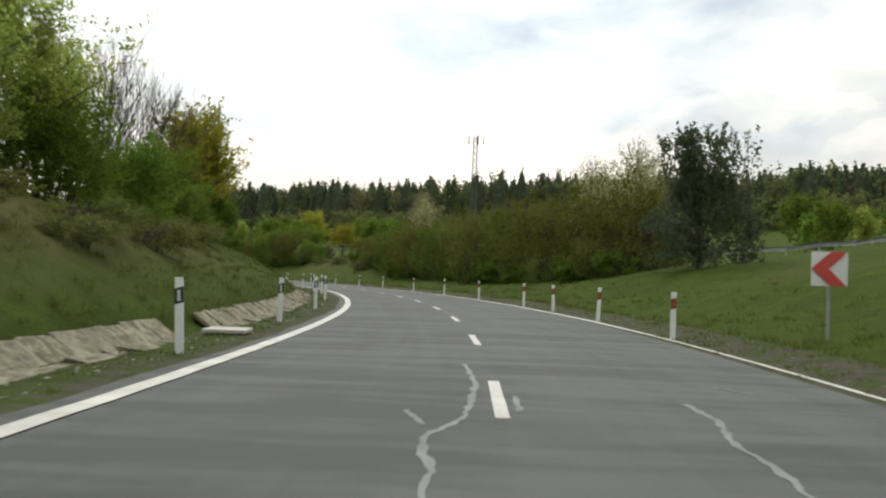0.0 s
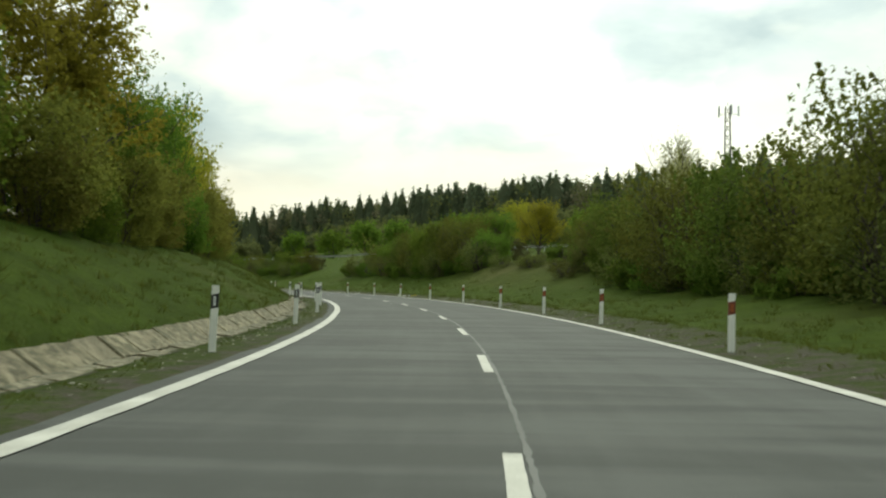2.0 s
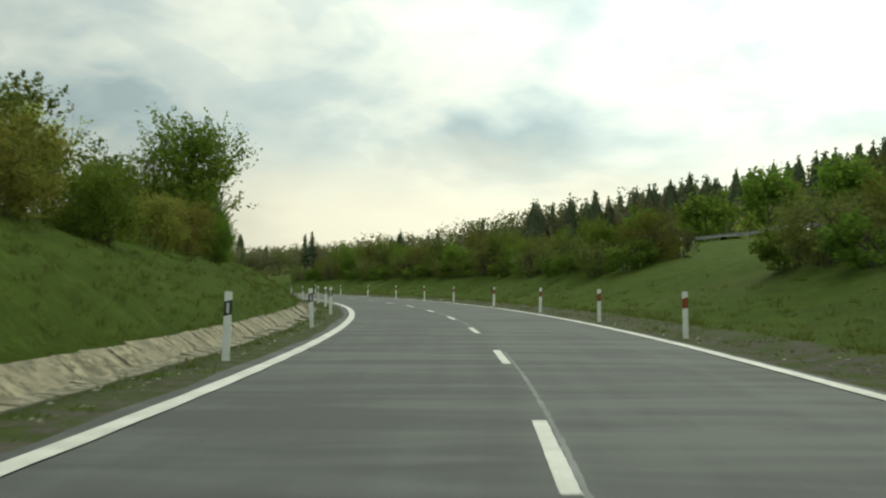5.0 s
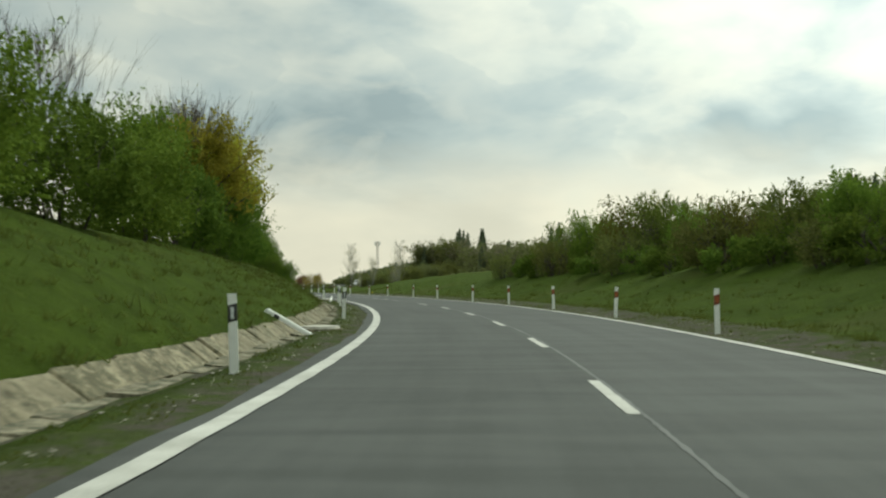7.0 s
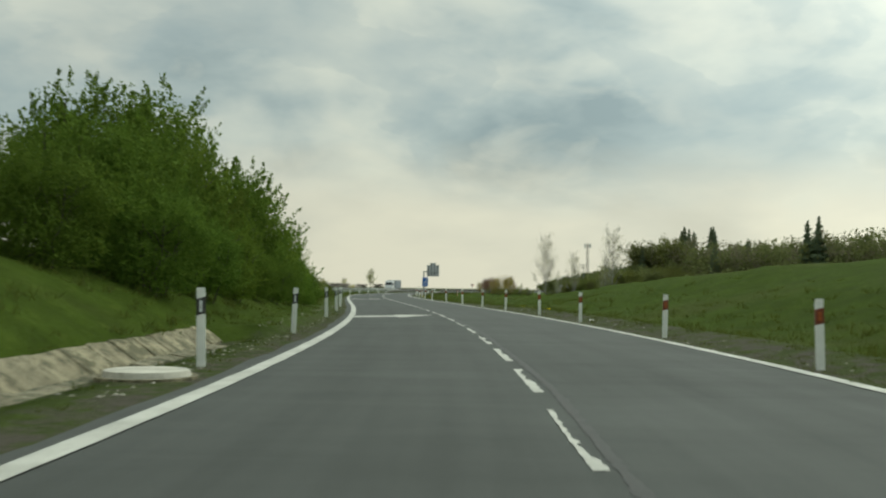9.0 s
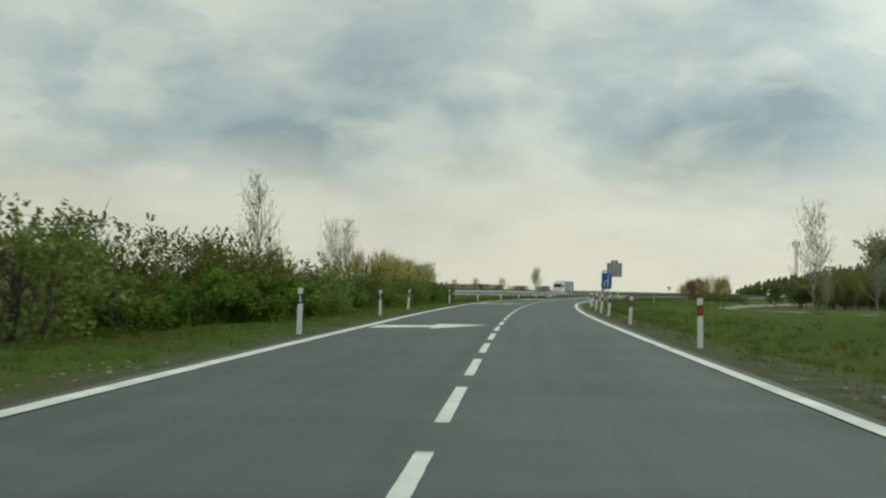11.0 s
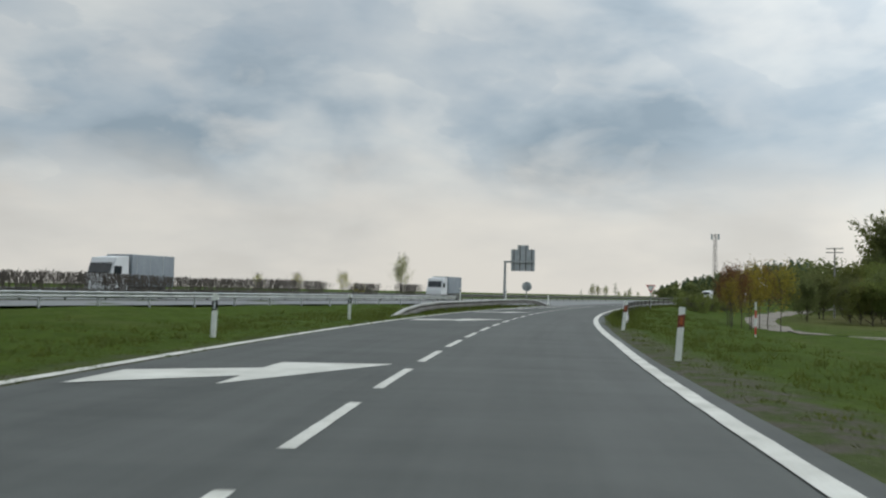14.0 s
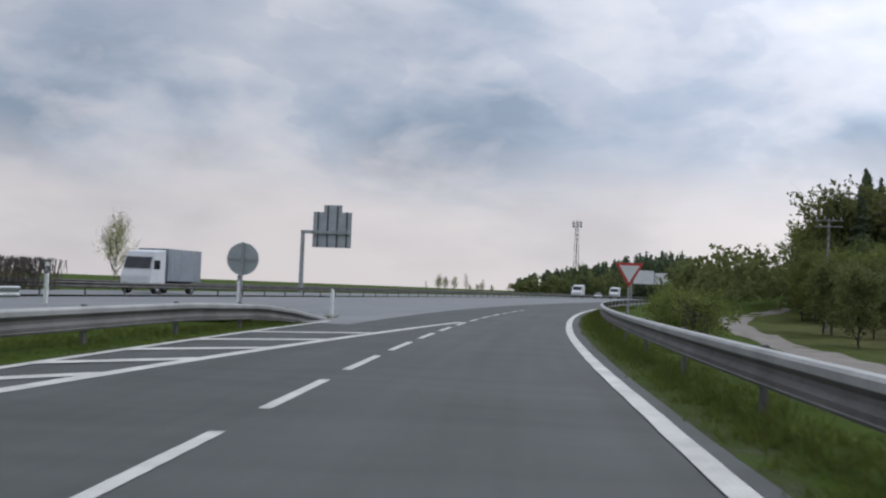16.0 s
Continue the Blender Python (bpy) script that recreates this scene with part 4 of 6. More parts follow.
# left bank, from the start of the bend to its end
for key, s, d, sc, tall in [
        ("light", 9, -12.5, 0.72, 1.0), ("light", 14, -12.2, 0.74, 1.0), ("light", 3, -12.6, 0.74, 1.0), ("light", 19, -12.6, 0.66, 1.0), ("light", 11, -11.2, 0.6, 0.9), ("greentree", 16, -11.0, 0.55, 0.95),
        ("bare", 26, -12.6, 0.68, 1.0), ("bare", 32, -13.5, 0.72, 1.0), ("bare", 38, -12.6, 0.76, 1.0), ("birch", 23, -14, 0.7, 1.0), ("green", 15, -10.6, 0.7, 0.8), ("green", 23, -10.5, 0.75, 0.8),
        ("green", 30, -10.8, 0.8, 0.85), ("green", 37, -10.6, 0.62, 0.85), ("yellow", 46, -11.8, 1.1, 1.0), ("yellow", 51, -12.2, 1.05, 1.0), ("dark", 44, -10.2, 0.52, 0.8),
        ("greentree", 57, -13.0, 0.85, 1.0), ("dark", 51, -10.2, 0.75, 0.9), ("green", 58, -10.4, 0.8, 0.95), ("yellow", 66, -12.4, 0.9, 1.0), ("green", 65, -10.3, 0.8, 1.0),
        ("yellow", 75, -11.6, 1.12, 1.0), ("yolive", 72, -10.0, 0.75, 0.9), ("greentree", 82, -12.0, 0.85, 0.95), ("yolive", 80, -10.0, 0.75, 0.95), ("yolive", 87, -10.2, 0.8, 0.95),
        ("greentree", 93, -12.2, 0.85, 1.0), ("yolive", 95, -10.0, 0.8, 0.9), ("yellow", 102, -13.0, 1.0, 1.0), ("yolive", 102, -10.2, 0.8, 0.95), ("yolive", 109, -10.4, 0.85, 0.95),
        ("yellow", 112, -13.4, 1.0, 1.0), ("yolive", 116, -10.4, 0.85, 1.0), ("yellow", 121, -12.0, 0.95, 1.0), ("yolive", 124, -10.4, 0.8, 0.95), ("greentree", 130, -12.0, 0.8, 0.9),
        ("bare", 137, -13.0, 0.6, 1.0), ("greentree", 142, -12.0, 0.7, 0.85), ("green", 133, -10.2, 0.75, 0.9), ("yolive", 141, -10.2, 0.7, 0.85), ("yolive", 149, -10.6, 0.8, 0.8),
        ("birch", 148, -11.5, 0.76, 1.0), ("greentree", 173, -8.5, 0.76, 0.95), ("yolive", 154, -8.6, 0.46, 0.9), ("green", 159, -8.4, 0.42, 0.9), ("yolive", 164, -8.2, 0.42, 0.9), ("yolive", 169, -8.0, 0.42, 0.9), ("green", 175, -8.0, 0.4, 0.9), ("olive_green", 157, -10.8, 0.75, 0.75), ("light", 165, -13.5, 0.6, 0.8), ("olive_green", 165, -11, 0.7, 0.7), ("olive_green", 173, -11, 0.7, 0.75), ("green", 181, -11, 0.75, 0.85),
        ("dark", 189, -11, 0.8, 0.9), ("dark", 196, -11.2, 0.85, 1.0), ("green", 202, -11.0, 0.78, 0.92), ("dark", 208, -10.8, 0.78, 0.92), ("bare", 211, -15.0, 0.8, 0.9), ("green", 214, -10.8, 0.78, 0.92),
        ("dark", 220, -10.4, 0.78, 0.92), ("bare", 226, -14.0, 0.7, 0.9), ("green", 226, -10.2, 0.78, 0.92), ("greentree", 233, -11.2, 0.8, 0.9), ("dark", 231, -9.6, 0.7, 0.9), ("yellow", 234.5, -9.4, 0.76, 1.0), ("yellow", 239, -9.4, 0.78, 1.0), ("greentree", 244, -9.4, 0.72, 1.0), ("greentree", 248.5, -9.4, 0.68, 1.0), ("dark", 252.5, -9.4, 0.62, 0.95), ("dark", 258, -9.8, 0.55, 0.9), ("dark", 264, -10.2, 0.5, 0.9), ("dark", 270, -10.2, 0.45, 0.9),
        ("dark", 237, -9.0, 0.65, 0.9), ("dark", 243, -9.2, 0.68, 0.95), ("green", 249, -9.6, 0.6, 0.95), ("brownbush", 249, -10.2, 0.8, 1.1), ("bare", 255, -13.0, 0.95, 1.0), ("bare", 263, -14.0, 1.1, 1.0), ("bare", 270, -13.7, 1.2, 1.0), ("bare", 275, -13.4, 1.12, 1.05),
        ("brownbush", 256, -12.0, 1.0, 1.2), ("brownbush", 262, -12.5, 1.05, 1.2), ("brownbush", 268, -12.5, 1.05, 1.2), ("brownbush", 273, -12.5, 1.0, 1.2), ("dark", 276, -12.5, 0.6, 0.85),
        ("densedark", 281.5, -9.3, 0.95, 1.0), ("densegreen", 286, -9.4, 0.95, 1.02), ("densedark", 291, -8.3, 0.90, 1.0), ("densegreen", 296, -7.8, 0.84, 1.0), ("densedark", 301, -7.4, 0.78, 1.0), ("densegreen", 306.5, -7.2, 0.62, 1.0),
        ("densedark", 279, -7.9, 0.5, 0.95), ("densedark", 284, -7.7, 0.55, 0.95), ("densegreen", 288.5, -7.5, 0.55, 0.95), ("densedark", 293.5, -7.0, 0.5, 0.95), ("densedark", 298.5, -6.8, 0.48, 0.9), ("densegreen", 303.5, -6.8, 0.42, 0.9),
        ("densedark", 287, -6.5, 0.36, 0.9), ("densedark", 290.5, -6.3, 0.36, 0.9), ("densedark", 294, -6.2, 0.38, 0.9), ("densegreen", 297.5, -6.1, 0.36, 0.9), ("densedark", 301, -6.0, 0.36, 0.9), ("densedark", 305, -6.0, 0.32, 0.9), ("densedark", 309, -6.2, 0.3, 0.9),
        ("densedark", 276, -7.0, 0.5, 0.9), ("densedark", 279.5, -6.7, 0.42, 0.9), ("densegreen", 283, -6.6, 0.4, 0.9), ("densedark", 273.5, -7.4, 0.5, 0.95), ("densedark", 277.5, -8.6, 0.75, 0.95)]:
    put(key, s, d - (1.3 if d > -11.5 and s < 275 else 0.3), sc * R.uniform(0.94, 1.06), R.uniform(0, 6.3), tall * R.uniform(0.95, 1.05))
# left of the merge
for s in range(306, 350, 5):
    put("lowbush" if s % 3 else "brownbush", s, -9.5 + R.uniform(-1, 0.5), R.uniform(0.9, 1.15), R.uniform(0, 6), R.uniform(0.8, 1.0))
    put("brownbush", s + 2, -14 + R.uniform(-1, 1), R.uniform(1.0, 1.3), R.uniform(0, 6), R.uniform(0.9, 1.2))
for s in range(346, 412, 3):
    put("lowbush" if s % 5 else "brownbush", s, -8.5 - (s - 346) * 0.03 + R.uniform(-0.7, 0.5), R.uniform(0.85, 1.1), R.uniform(0, 6), R.uniform(0.68, 0.9))
    put("lowbush", s + 1.5, -13.5 + R.uniform(-1.5, 1), R.uniform(0.9, 1.3), R.uniform(0, 6), R.uniform(0.8, 1.1))
for s, d, sc in ((376, -17, 0.95), (412, -20.6, 0.92), (409, -21.2, 0.9), (400, -24, 0.65), (390, -26, 0.62), (424, -27, 0.52)):
    put("birch", s, d, sc, R.uniform(0, 6), 1.0)
for s, d, sc in ((405, -26, 0.9), (396, -28, 0.8), (385, -25, 0.8)):
    put("bare", s, d, sc * 0.7, R.uniform(0, 6), 0.8)
for s in range(412, 447, 2):
    put("youngbloom", s, -18.5 - (s - 412) * 0.05 + R.uniform(-1.5, 1.5), R.uniform(0.8, 1.1) * (1.0 - (s - 412) * 0.006), R.uniform(0, 6), R.uniform(0.9, 1.1))
for s in range(404, 440, 12):
    put("shrubbloom", s, -20.5 + R.uniform(-1, 1), R.uniform(0.6, 0.8), R.uniform(0, 6), 0.9)
for s, d, sc in ((346, -12.5, 0.75), (353, -12, 0.72), (357, -11.5, 0.68), (361, -12, 0.62), (365, -12.5, 0.58), (370, -12.5, 0.52), (376, -13, 0.46), (382, -13, 0.42)):
    put("olive", s, d, sc, R.uniform(0, 6), 0.95)
for s, d, sc in ((412, -11.0, 1.05), (416, -11.8, 1.1), (420, -12.6, 1.0), (425, -14, 0.8)):
    put("lowbush", s, d, sc, R.uniform(0, 6), 0.9)
# right of the bend: hedge rows on the rise
put("pine", 35.8, 15.0, 1.0, 0.4, 1.0)
row = [(47, 15.5, 1.05), (52, 16, 1.2), (57, 15.5, 1.25), (63, 15.5, 1.25), (69, 15, 1.22), (75, 15, 1.22), (81, 14.8, 1.18), (87, 14.6, 1.1), (93, 14.8, 1.1), (99, 15.2, 1.1), (105, 16, 1.0), (110, 16.5, 0.82), (115, 17.5, 0.62),
       (132, 14.8, 0.72), (137, 14.4, 0.95), (142, 14.2, 1.05), (147, 14.4, 1.05), (152, 14.8, 0.98), (157, 15.2, 0.85), (163, 15.6, 0.74), (168, 16.2, 0.58), (172, 17, 0.46),
       (191, 14.8, 0.6), (196, 14.8, 0.66), (202, 14.6, 0.62), (208, 14.6, 0.58), (214, 14.6, 0.54), (219, 14.8, 0.64), (224, 15, 0.70), (230, 15, 0.64), (236, 15.2, 0.60), (242, 15.4, 0.62), (248, 15.6, 0.72), (254, 15.8, 0.80), (259, 16, 0.86), (265, 16, 0.84), (271, 16.2, 0.68), (277, 16.2, 0.54)]
for i, (s, d, sc) in enumerate(row):
    key = ("olive", "olive_green", "olive")[i % 3] if s < 130 else ("olive_green", "green", "olive")[i % 3] if s < 190 else ("olive_green", "olive", "green")[i % 3]
    put(key, s, d + R.uniform(-0.4, 0.4), sc * R.uniform(0.95, 1.05), R.uniform(0, 6), R.uniform(0.95, 1.05))
    # filler behind each bush, its colour painting the hedge's inner shade
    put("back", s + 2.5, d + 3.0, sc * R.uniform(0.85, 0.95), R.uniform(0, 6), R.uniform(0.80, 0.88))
# dark skirt along the hedge's foot
for i, s in enumerate(list(range(44, 118, 3)) + list(range(131, 172, 3)) + list(range(190, 281, 4))):
    put(("lowbush", "brownbush", "lowbush")[i % 3], s + R.uniform(-0.6, 0.6), 13.1 + R.uniform(-0.4, 0.5) + max(0.0, (s - 96) * 0.12 if s < 120 else 0.0), R.uniform(0.75, 1.0), R.uniform(0, 6), R.uniform(0.8, 1.05))
for s, d, sc in ((50, 17, 1.1), (52.5, 18.5, 1.2), (56, 17, 1.15), (60, 18, 1.2), (118, 26, 1.1), (122, 28, 1.2), (257, 17, 0.62)):
    put("blossom", s, d, sc, R.uniform(0, 6), 1.0)
put("bare", 83, 20, 0.85, 1.0, 1.0)
put("yellow", 127, 17.5, 0.74, 2.0, 0.95)
for s, d, sc in ((139, 18, 0.82), (144.5, 18.5, 0.88), (150, 18, 0.85), (154, 17.5, 0.75), (222, 17, 0.5), (226, 17, 0.46)):
    put("greentree", s, d, sc, R.uniform(0, 6), 0.95)
for i in range(26):
    put("brownbush", R.uniform(108, 131), R.uniform(13, 27), R.uniform(0.4, 0.7), R.uniform(0, 6), R.uniform(0.4, 0.75))
for s in range(106, 142, 5):
    put("olive", s, 27.5 + R.uniform(-2, 2), R.uniform(0.55, 0.7), R.uniform(0, 6), 0.9)
for i, s in enumerate(range(54, 152, 5)):
    put(("olive_green", "dark", "olive")[i % 3], s, -14.2 + R.uniform(-0.8, 0.8), R.uniform(0.58, 0.7), R.uniform(0, 6), R.uniform(0.9, 1.1))
    put(("dark", "olive_green", "green")[i % 3] if s < 68 else ("yolive", "green", "yolive")[i % 3], s + 2, -10.9 + R.uniform(-0.4, 0.4), R.uniform(0.38, 0.5), R.uniform(0, 6), R.uniform(0.9, 1.1))
# brushwood of last year on the first bank
for s, d in ((1, -8.4), (4, -9.2), (7, -8.2), (10, -9.0), (13.5, -8.4), (17, -9.2), (21, -8.9), (26, -9.4)):
    put("brownbush", s, d, R.uniform(0.5, 0.65), R.uniform(0, 6), R.uniform(0.35, 0.5))
put("yellow", 192, 55, 1.3, 1.0, 1.0)
for s, d, sc in ((188, 48, 1.0), (200, 50, 1.1), (210, 44, 1.0), (222, 46, 1.1), (180, 60, 1.1), (170, 52, 1.0), (236, 50, 1.0)):
    put("mid", s, d, sc, R.uniform(0, 6), 0.85)
for i in range(46):
    s = 20 + i * 5.6 + R.uniform(-3, 3)
    put("mid" if i % 3 else "midlight", s, R.uniform(62, 118), R.uniform(0.8, 1.35), R.uniform(0, 6), R.uniform(0.8, 1.05))
# below the ramp on the right
for key, s, d, sc in (("gold", 480, 12.0, 0.6), ("copper", 484, 13.0, 0.7), ("copper", 488, 12.2, 0.75), ("gold", 490, 14, 0.75), ("copper", 493, 12.8, 0.85), ("gold", 496, 14.5, 0.9), ("copper", 499, 13, 0.85), ("gold", 502, 15.5, 0.95), ("copper", 506, 16.5, 1.0), ("gold", 498, 17, 0.95)):
    put(key, s, d, sc, R.uniform(0, 6), 1.0)
for s, d in ((521, 9.0), (526, 9.6), (531, 9.0), (537, 10.0), (543, 9.4), (550, 10.5), (558, 11.0)):
    put("brownbush", s, d, R.uniform(0.75, 0.95), R.uniform(0, 6), 0.8)


# ---- far woods: one body of spruces and one of broadleaf crowns ----
WOODS = [(210, 40, 33), (180, 140, 36), (140, 220, 37), (80, 290, 38), (10, 335, 39), (-80, 385, 39), (-118, 425, 38), (-185, 402, 29.5), (-260, 440, 25.5), (-353, 452, 20.5), (-402, 457, 22),
         (-420, 466, 19), (-433, 477, 12.5), (-480, 530, 10), (-521, 582, 11.5), (-529, 576, 12), (-540, 566, 14.5), (-546, 560, 17.5), (-558, 548, 15), (-571, 534, 10.5), (-581, 521, 5.5)]


def build_woods():
    """Crowns of many small sprays: knots are x, y and the height of the treetops."""
    rng = np.random.default_rng(77)
    NP, NN, LP, LN, BP, BN, V, F = [], [], [], [], [], [], [], []
    for (x0, y0, t0), (x1, y1, t1) in zip(WOODS, WOODS[1:]):
        L = math.hypot(x1 - x0, y1 - y0)
        nx, ny = (y1 - y0) / L, -(x1 - x0) / L
        leafy = 0.975 if -420 < x0 < -180 else 0.44 if t0 > 15 and x0 > -240 else (0.25 if x0 < -535 else 0.70)
        for i in range(int(L / 0.36)):
            u = rng.random()
            back = rng.random() ** 1.2 * 42
            x, y = x0 + (x1 - x0) * u + nx * back, y0 + (y1 - y0) * u + ny * back
            top = (t0 + (t1 - t0) * u)
            z = min(plan_z(x, y) - 0.3, top - 5)
            h = (top - z) * (rng.uniform(0.82, 0.98) if rng.random() < 0.90 else rng.uniform(0.98, 1.05))
            if rng.random() > leafy:
                k = 110
                w = min(h, 22) * rng.uniform(0.18, 0.27)
                q = 1 - 0.86 * rng.random(k) ** 0.75
                a = rng.random(k) * 6.283
                r = w * (1 - q) ** 0.65 * (0.62 + 0.45 * rng.random(k))
                NP.append(np.stack([x + np.cos(a) * r, y + np.sin(a) * r, z + h * q], 1))
                NN.append(np.stack([np.cos(a), np.sin(a), 0.7 + 0 * a], 1))
                b = len(V)
                for zz, rr in ((0.0, 0.25), (0.14, 0.85), (0.45, 0.66), (0.76, 0.36)):
                    for m in range(6):
                        e = math.pi / 3 * m + rng.random() * 0.5
                        g = w * rr * rng.uniform(0.7, 1.05)
                        V.append((x + math.cos(e) * g, y + math.sin(e) * g, z + h * (zz + rng.uniform(-0.02, 0.02))))
                V.append((x, y, z + h * 0.97))
                for lv in range(3):
                    F += [(b + 6 * lv + m, b + 6 * lv + (m + 1) % 6, b + 6 * lv + 6 + (m + 1) % 6, b + 6 * lv + 6 + m) for m in range(6)]
                F += [(b + 18 + m, b + 18 + (m + 1) % 6, b + 24) for m in range(6)]
            else:
                hh = h * rng.uniform(0.78, 1.0)
                blobs = [(x + rng.normal() * min(hh, 16) * 0.15, y + rng.normal() * min(hh, 16) * 0.15, z + hh * (0.35 + 0.58 * rng.random()), min(hh, 16) * 0.13) for _ in range(12)]
                p, n = crown_points(rng, blobs, 150)
                bud = rng.random() < 0.4
                (BP if bud else LP).append(p)
                (BN if bud else LN).append(n)
        # lower leafy fringe in front of the spruces
        for i in range(int(L / 2.2)):
            u = rng.random()
            off = rng.uniform(0, 24)
            x, y = x0 + (x1 - x0) * u - nx * off, y0 + (y1 - y0) * u - ny * off
            z = plan_z(x, y) - 0.5
            hh = max(2.0, min(rng.uniform(6, 12), (t0 + (t1 - t0) * u - z) * 0.72))
            blobs = [(x + rng.normal() * hh * 0.2, y + rng.normal() * hh * 0.2, z + hh * (0.15 + 0.75 * rng.random()), hh * 0.16) for _ in range(12)]
            p, n = crown_points(rng, blobs, 200)
            LP.append(p)
            LN.append(n)
    for name, P, N, size, asp, mat, label in (("spruce_wood", NP, NN, 0.62, 0.5, L_NEEDLE, "distant dark spruce forest with a ragged treeline"),
                                              ("leafy_wood", LP, LN, 0.5, 0.7, L_WOOD, "distant broadleaf trees in young leaf along the forest edge"),
                                              ("budding_wood", BP, BN, 0.42, 0.6, L_BUD, "distant grey-brown broadleaf trees in bud among the forest")):
        p, n = np.concatenate(P), np.concatenate(N)
        nn = n + rng.normal(size=n.shape) * 0.55
        nn /= np.linalg.norm(nn, axis=1, keepdims=True)
        v, f = quads(rng, p, nn, size, asp, True)
        tagged(part(name, raw_mesh(name, v, f, mat)), label, "forest", kind="stuff")
    tagged(part("spruce_boughs", mesh_of("spruce_boughs", V, F, L_NEEDLE)), "dark inner boughs of the distant spruce forest", "forest", kind="stuff")


build_woods()

# ---- lattice masts ----
def mast(x, y, z0, z1, wide, label, arms, bar=1.0):
    root = thing("radio_mast", label, "mast", m=Matrix.Translation((x, y, z0)))
    h = z1 - z0
    bm = bmesh.new()
    legs = []
    for k in range(4):
        a = math.pi / 4 + math.pi / 2 * k
        b, t = (math.cos(a) * wide, math.sin(a) * wide), (math.cos(a) * wide * 0.55, math.sin(a) * wide * 0.55)
        legs.append((b, t))
        tube(bm, (*b, 0), (*t, h), 0.19 * bar, 0.15 * bar, 5)
    part("leg_frame", bm, STEEL_DULL, root)
    bm = bmesh.new()
    tiers = int(h / 2.2)
    for i in range(tiers):
        for k in range(4):
            (b0, t0), (b1, t1) = legs[k], legs[(k + 1) % 4]
            u, w = i / tiers, (i + 1) / tiers
            p = [b0[j] + (t0[j] - b0[j]) * u for j in (0, 1)]
            q = [b1[j] + (t1[j] - b1[j]) * w for j in (0, 1)]
            tube(bm, (*p, h * u), (*q, h * w), 0.085 * bar, 0.085 * bar, 4)
    part("bracing", bm, STEEL_DULL, root)
    for j in range(arms):
        a = 2 * math.pi * j / arms
        bm = bmesh.new()
        c, s_ = math.cos(a), math.sin(a)
        tube(bm, (0, 0, h - 2.2), (c * wide * 1.7, s_ * wide * 1.7, h - 2.2), 0.06, 0.06, 4)
        box(bm, c * wide * 1.8, s_ * wide * 1.8, h - 1.4, 0.35, 0.35, 2.6)
        part("antenna_panel", bm, SIGN_BACK, root)
    bm = bmesh.new()
    tube(bm, (0, 0, h), (0, 0, h + 1.2), 0.06, 0.03, 4)
    part("lightning_rod", bm, STEEL_DULL, root)


mast(9.2, 317.7, 11, 48.2, 1.5, "steel lattice radio mast with antennas above the forest", 5)
mast(-616.4, 578.0, -1, 30.4, 1.2, "slim lattice radio mast with a headframe beyond the motorway", 4, 0.55)


# ---- concrete gutter of tilted slabs below the left bank ----
def slab_mesh(seed):
    rnd = random.Random(seed)
    bm = bmesh.new()
    box(bm, 0, 0, 0, 0.56, 0.962, 0.09, None, 0.022)
    for v in bm.verts:
        v.co += Vector((rnd.uniform(-0.04, 0.04), rnd.uniform(-0.016, 0.010), rnd.uniform(-0.010, 0.010)))
    me = bpy.data.meshes.new("slab")
    bm.to_mesh(me)
    bm.free()
    me.materials.append(CONCRETE)
    return me


def build_gutter():
    rnd = random.Random(3)
    root = thing("gutter", "weathered concrete slab gutter lined along the bank's foot", "gutter", kind="structure")
    slabs = [slab_mesh(i) for i in range(6)]
    v, f, uv = strip(np.arange(-50, 277.5, 0.9), lambda s: -5.60, lambda s: -4.92, lambda s, d: -0.10 if d < -5.2 else -0.03)
    part("gutter_bed", mesh_of("gutter_bed", v, f, GRASS, [(a, -4.3) for a, b in uv]), None, root, "earth and weeds silted into the gutter")
    # flat row of bed slabs, half sunk in silt
    bm = bmesh.new()
    s = -50.0
    while s < 274:
        if not (5.0 <= s <= 7.6 or 111.2 <= s <= 113.4 or 219 <= s <= 221.3):
            m = Matrix.Translation(at(s, -5.27 + rnd.uniform(-0.03, 0.03), -0.085 + rnd.uniform(-0.03, 0.03))) @ pose(0, 0, 0, 0, 0, yaw_at(s) + rnd.uniform(-1.5, 1.5)) @ pose(0, 0, 0, rnd.uniform(-1.5, 1.5), 7 + rnd.uniform(-4, 4), 0)
            box(bm, 0, 0, 0, 0.36 + rnd.uniform(-0.05, 0.05), 0.94, 0.09, m)
        s += 0.965
    tagged(part("bed_slabs", bm, SILT, root, "flat bed slabs half covered with silt"), kind="stuff")
    # tilted slabs against the bank
    s, k = -8.0, 0
    while s < 275 and k < 300:
        gap = 5.0 <= s <= 7.6 or 111.2 <= s <= 113.4
        if not gap:
            tilt = 36 + rnd.uniform(-2, 2)
            m = Matrix.Translation(at(s, -5.71 + rnd.uniform(-0.03, 0.03), 0.085 + rnd.uniform(-0.012, 0.012))) @ pose(0, 0, 0, 0, 0, yaw_at(s) + rnd.uniform(-0.8, 0.8)) @ pose(0, 0, 0, rnd.uniform(-0.7, 0.7), tilt, 0)
            part("slab", slabs[rnd.randrange(6)], None, root, "", m)
            k += 1
        s += 0.965
    # the row behind the camera's start
    bm = bmesh.new()
    s = -50.0
    while s < -8.5:
        m = Matrix.Translation(at(s, -5.72, 0.045)) @ pose(0, 0, 0, 0, 0, yaw_at(s)) @ pose(0, 0, 0, 0, 32, 0)
        box(bm, 0, 0, 0, 0.62, 0.955, 0.09, m)
        s += 0.965
    tagged(part("slab_row", bm, CONCRETE, root), kind="stuff")


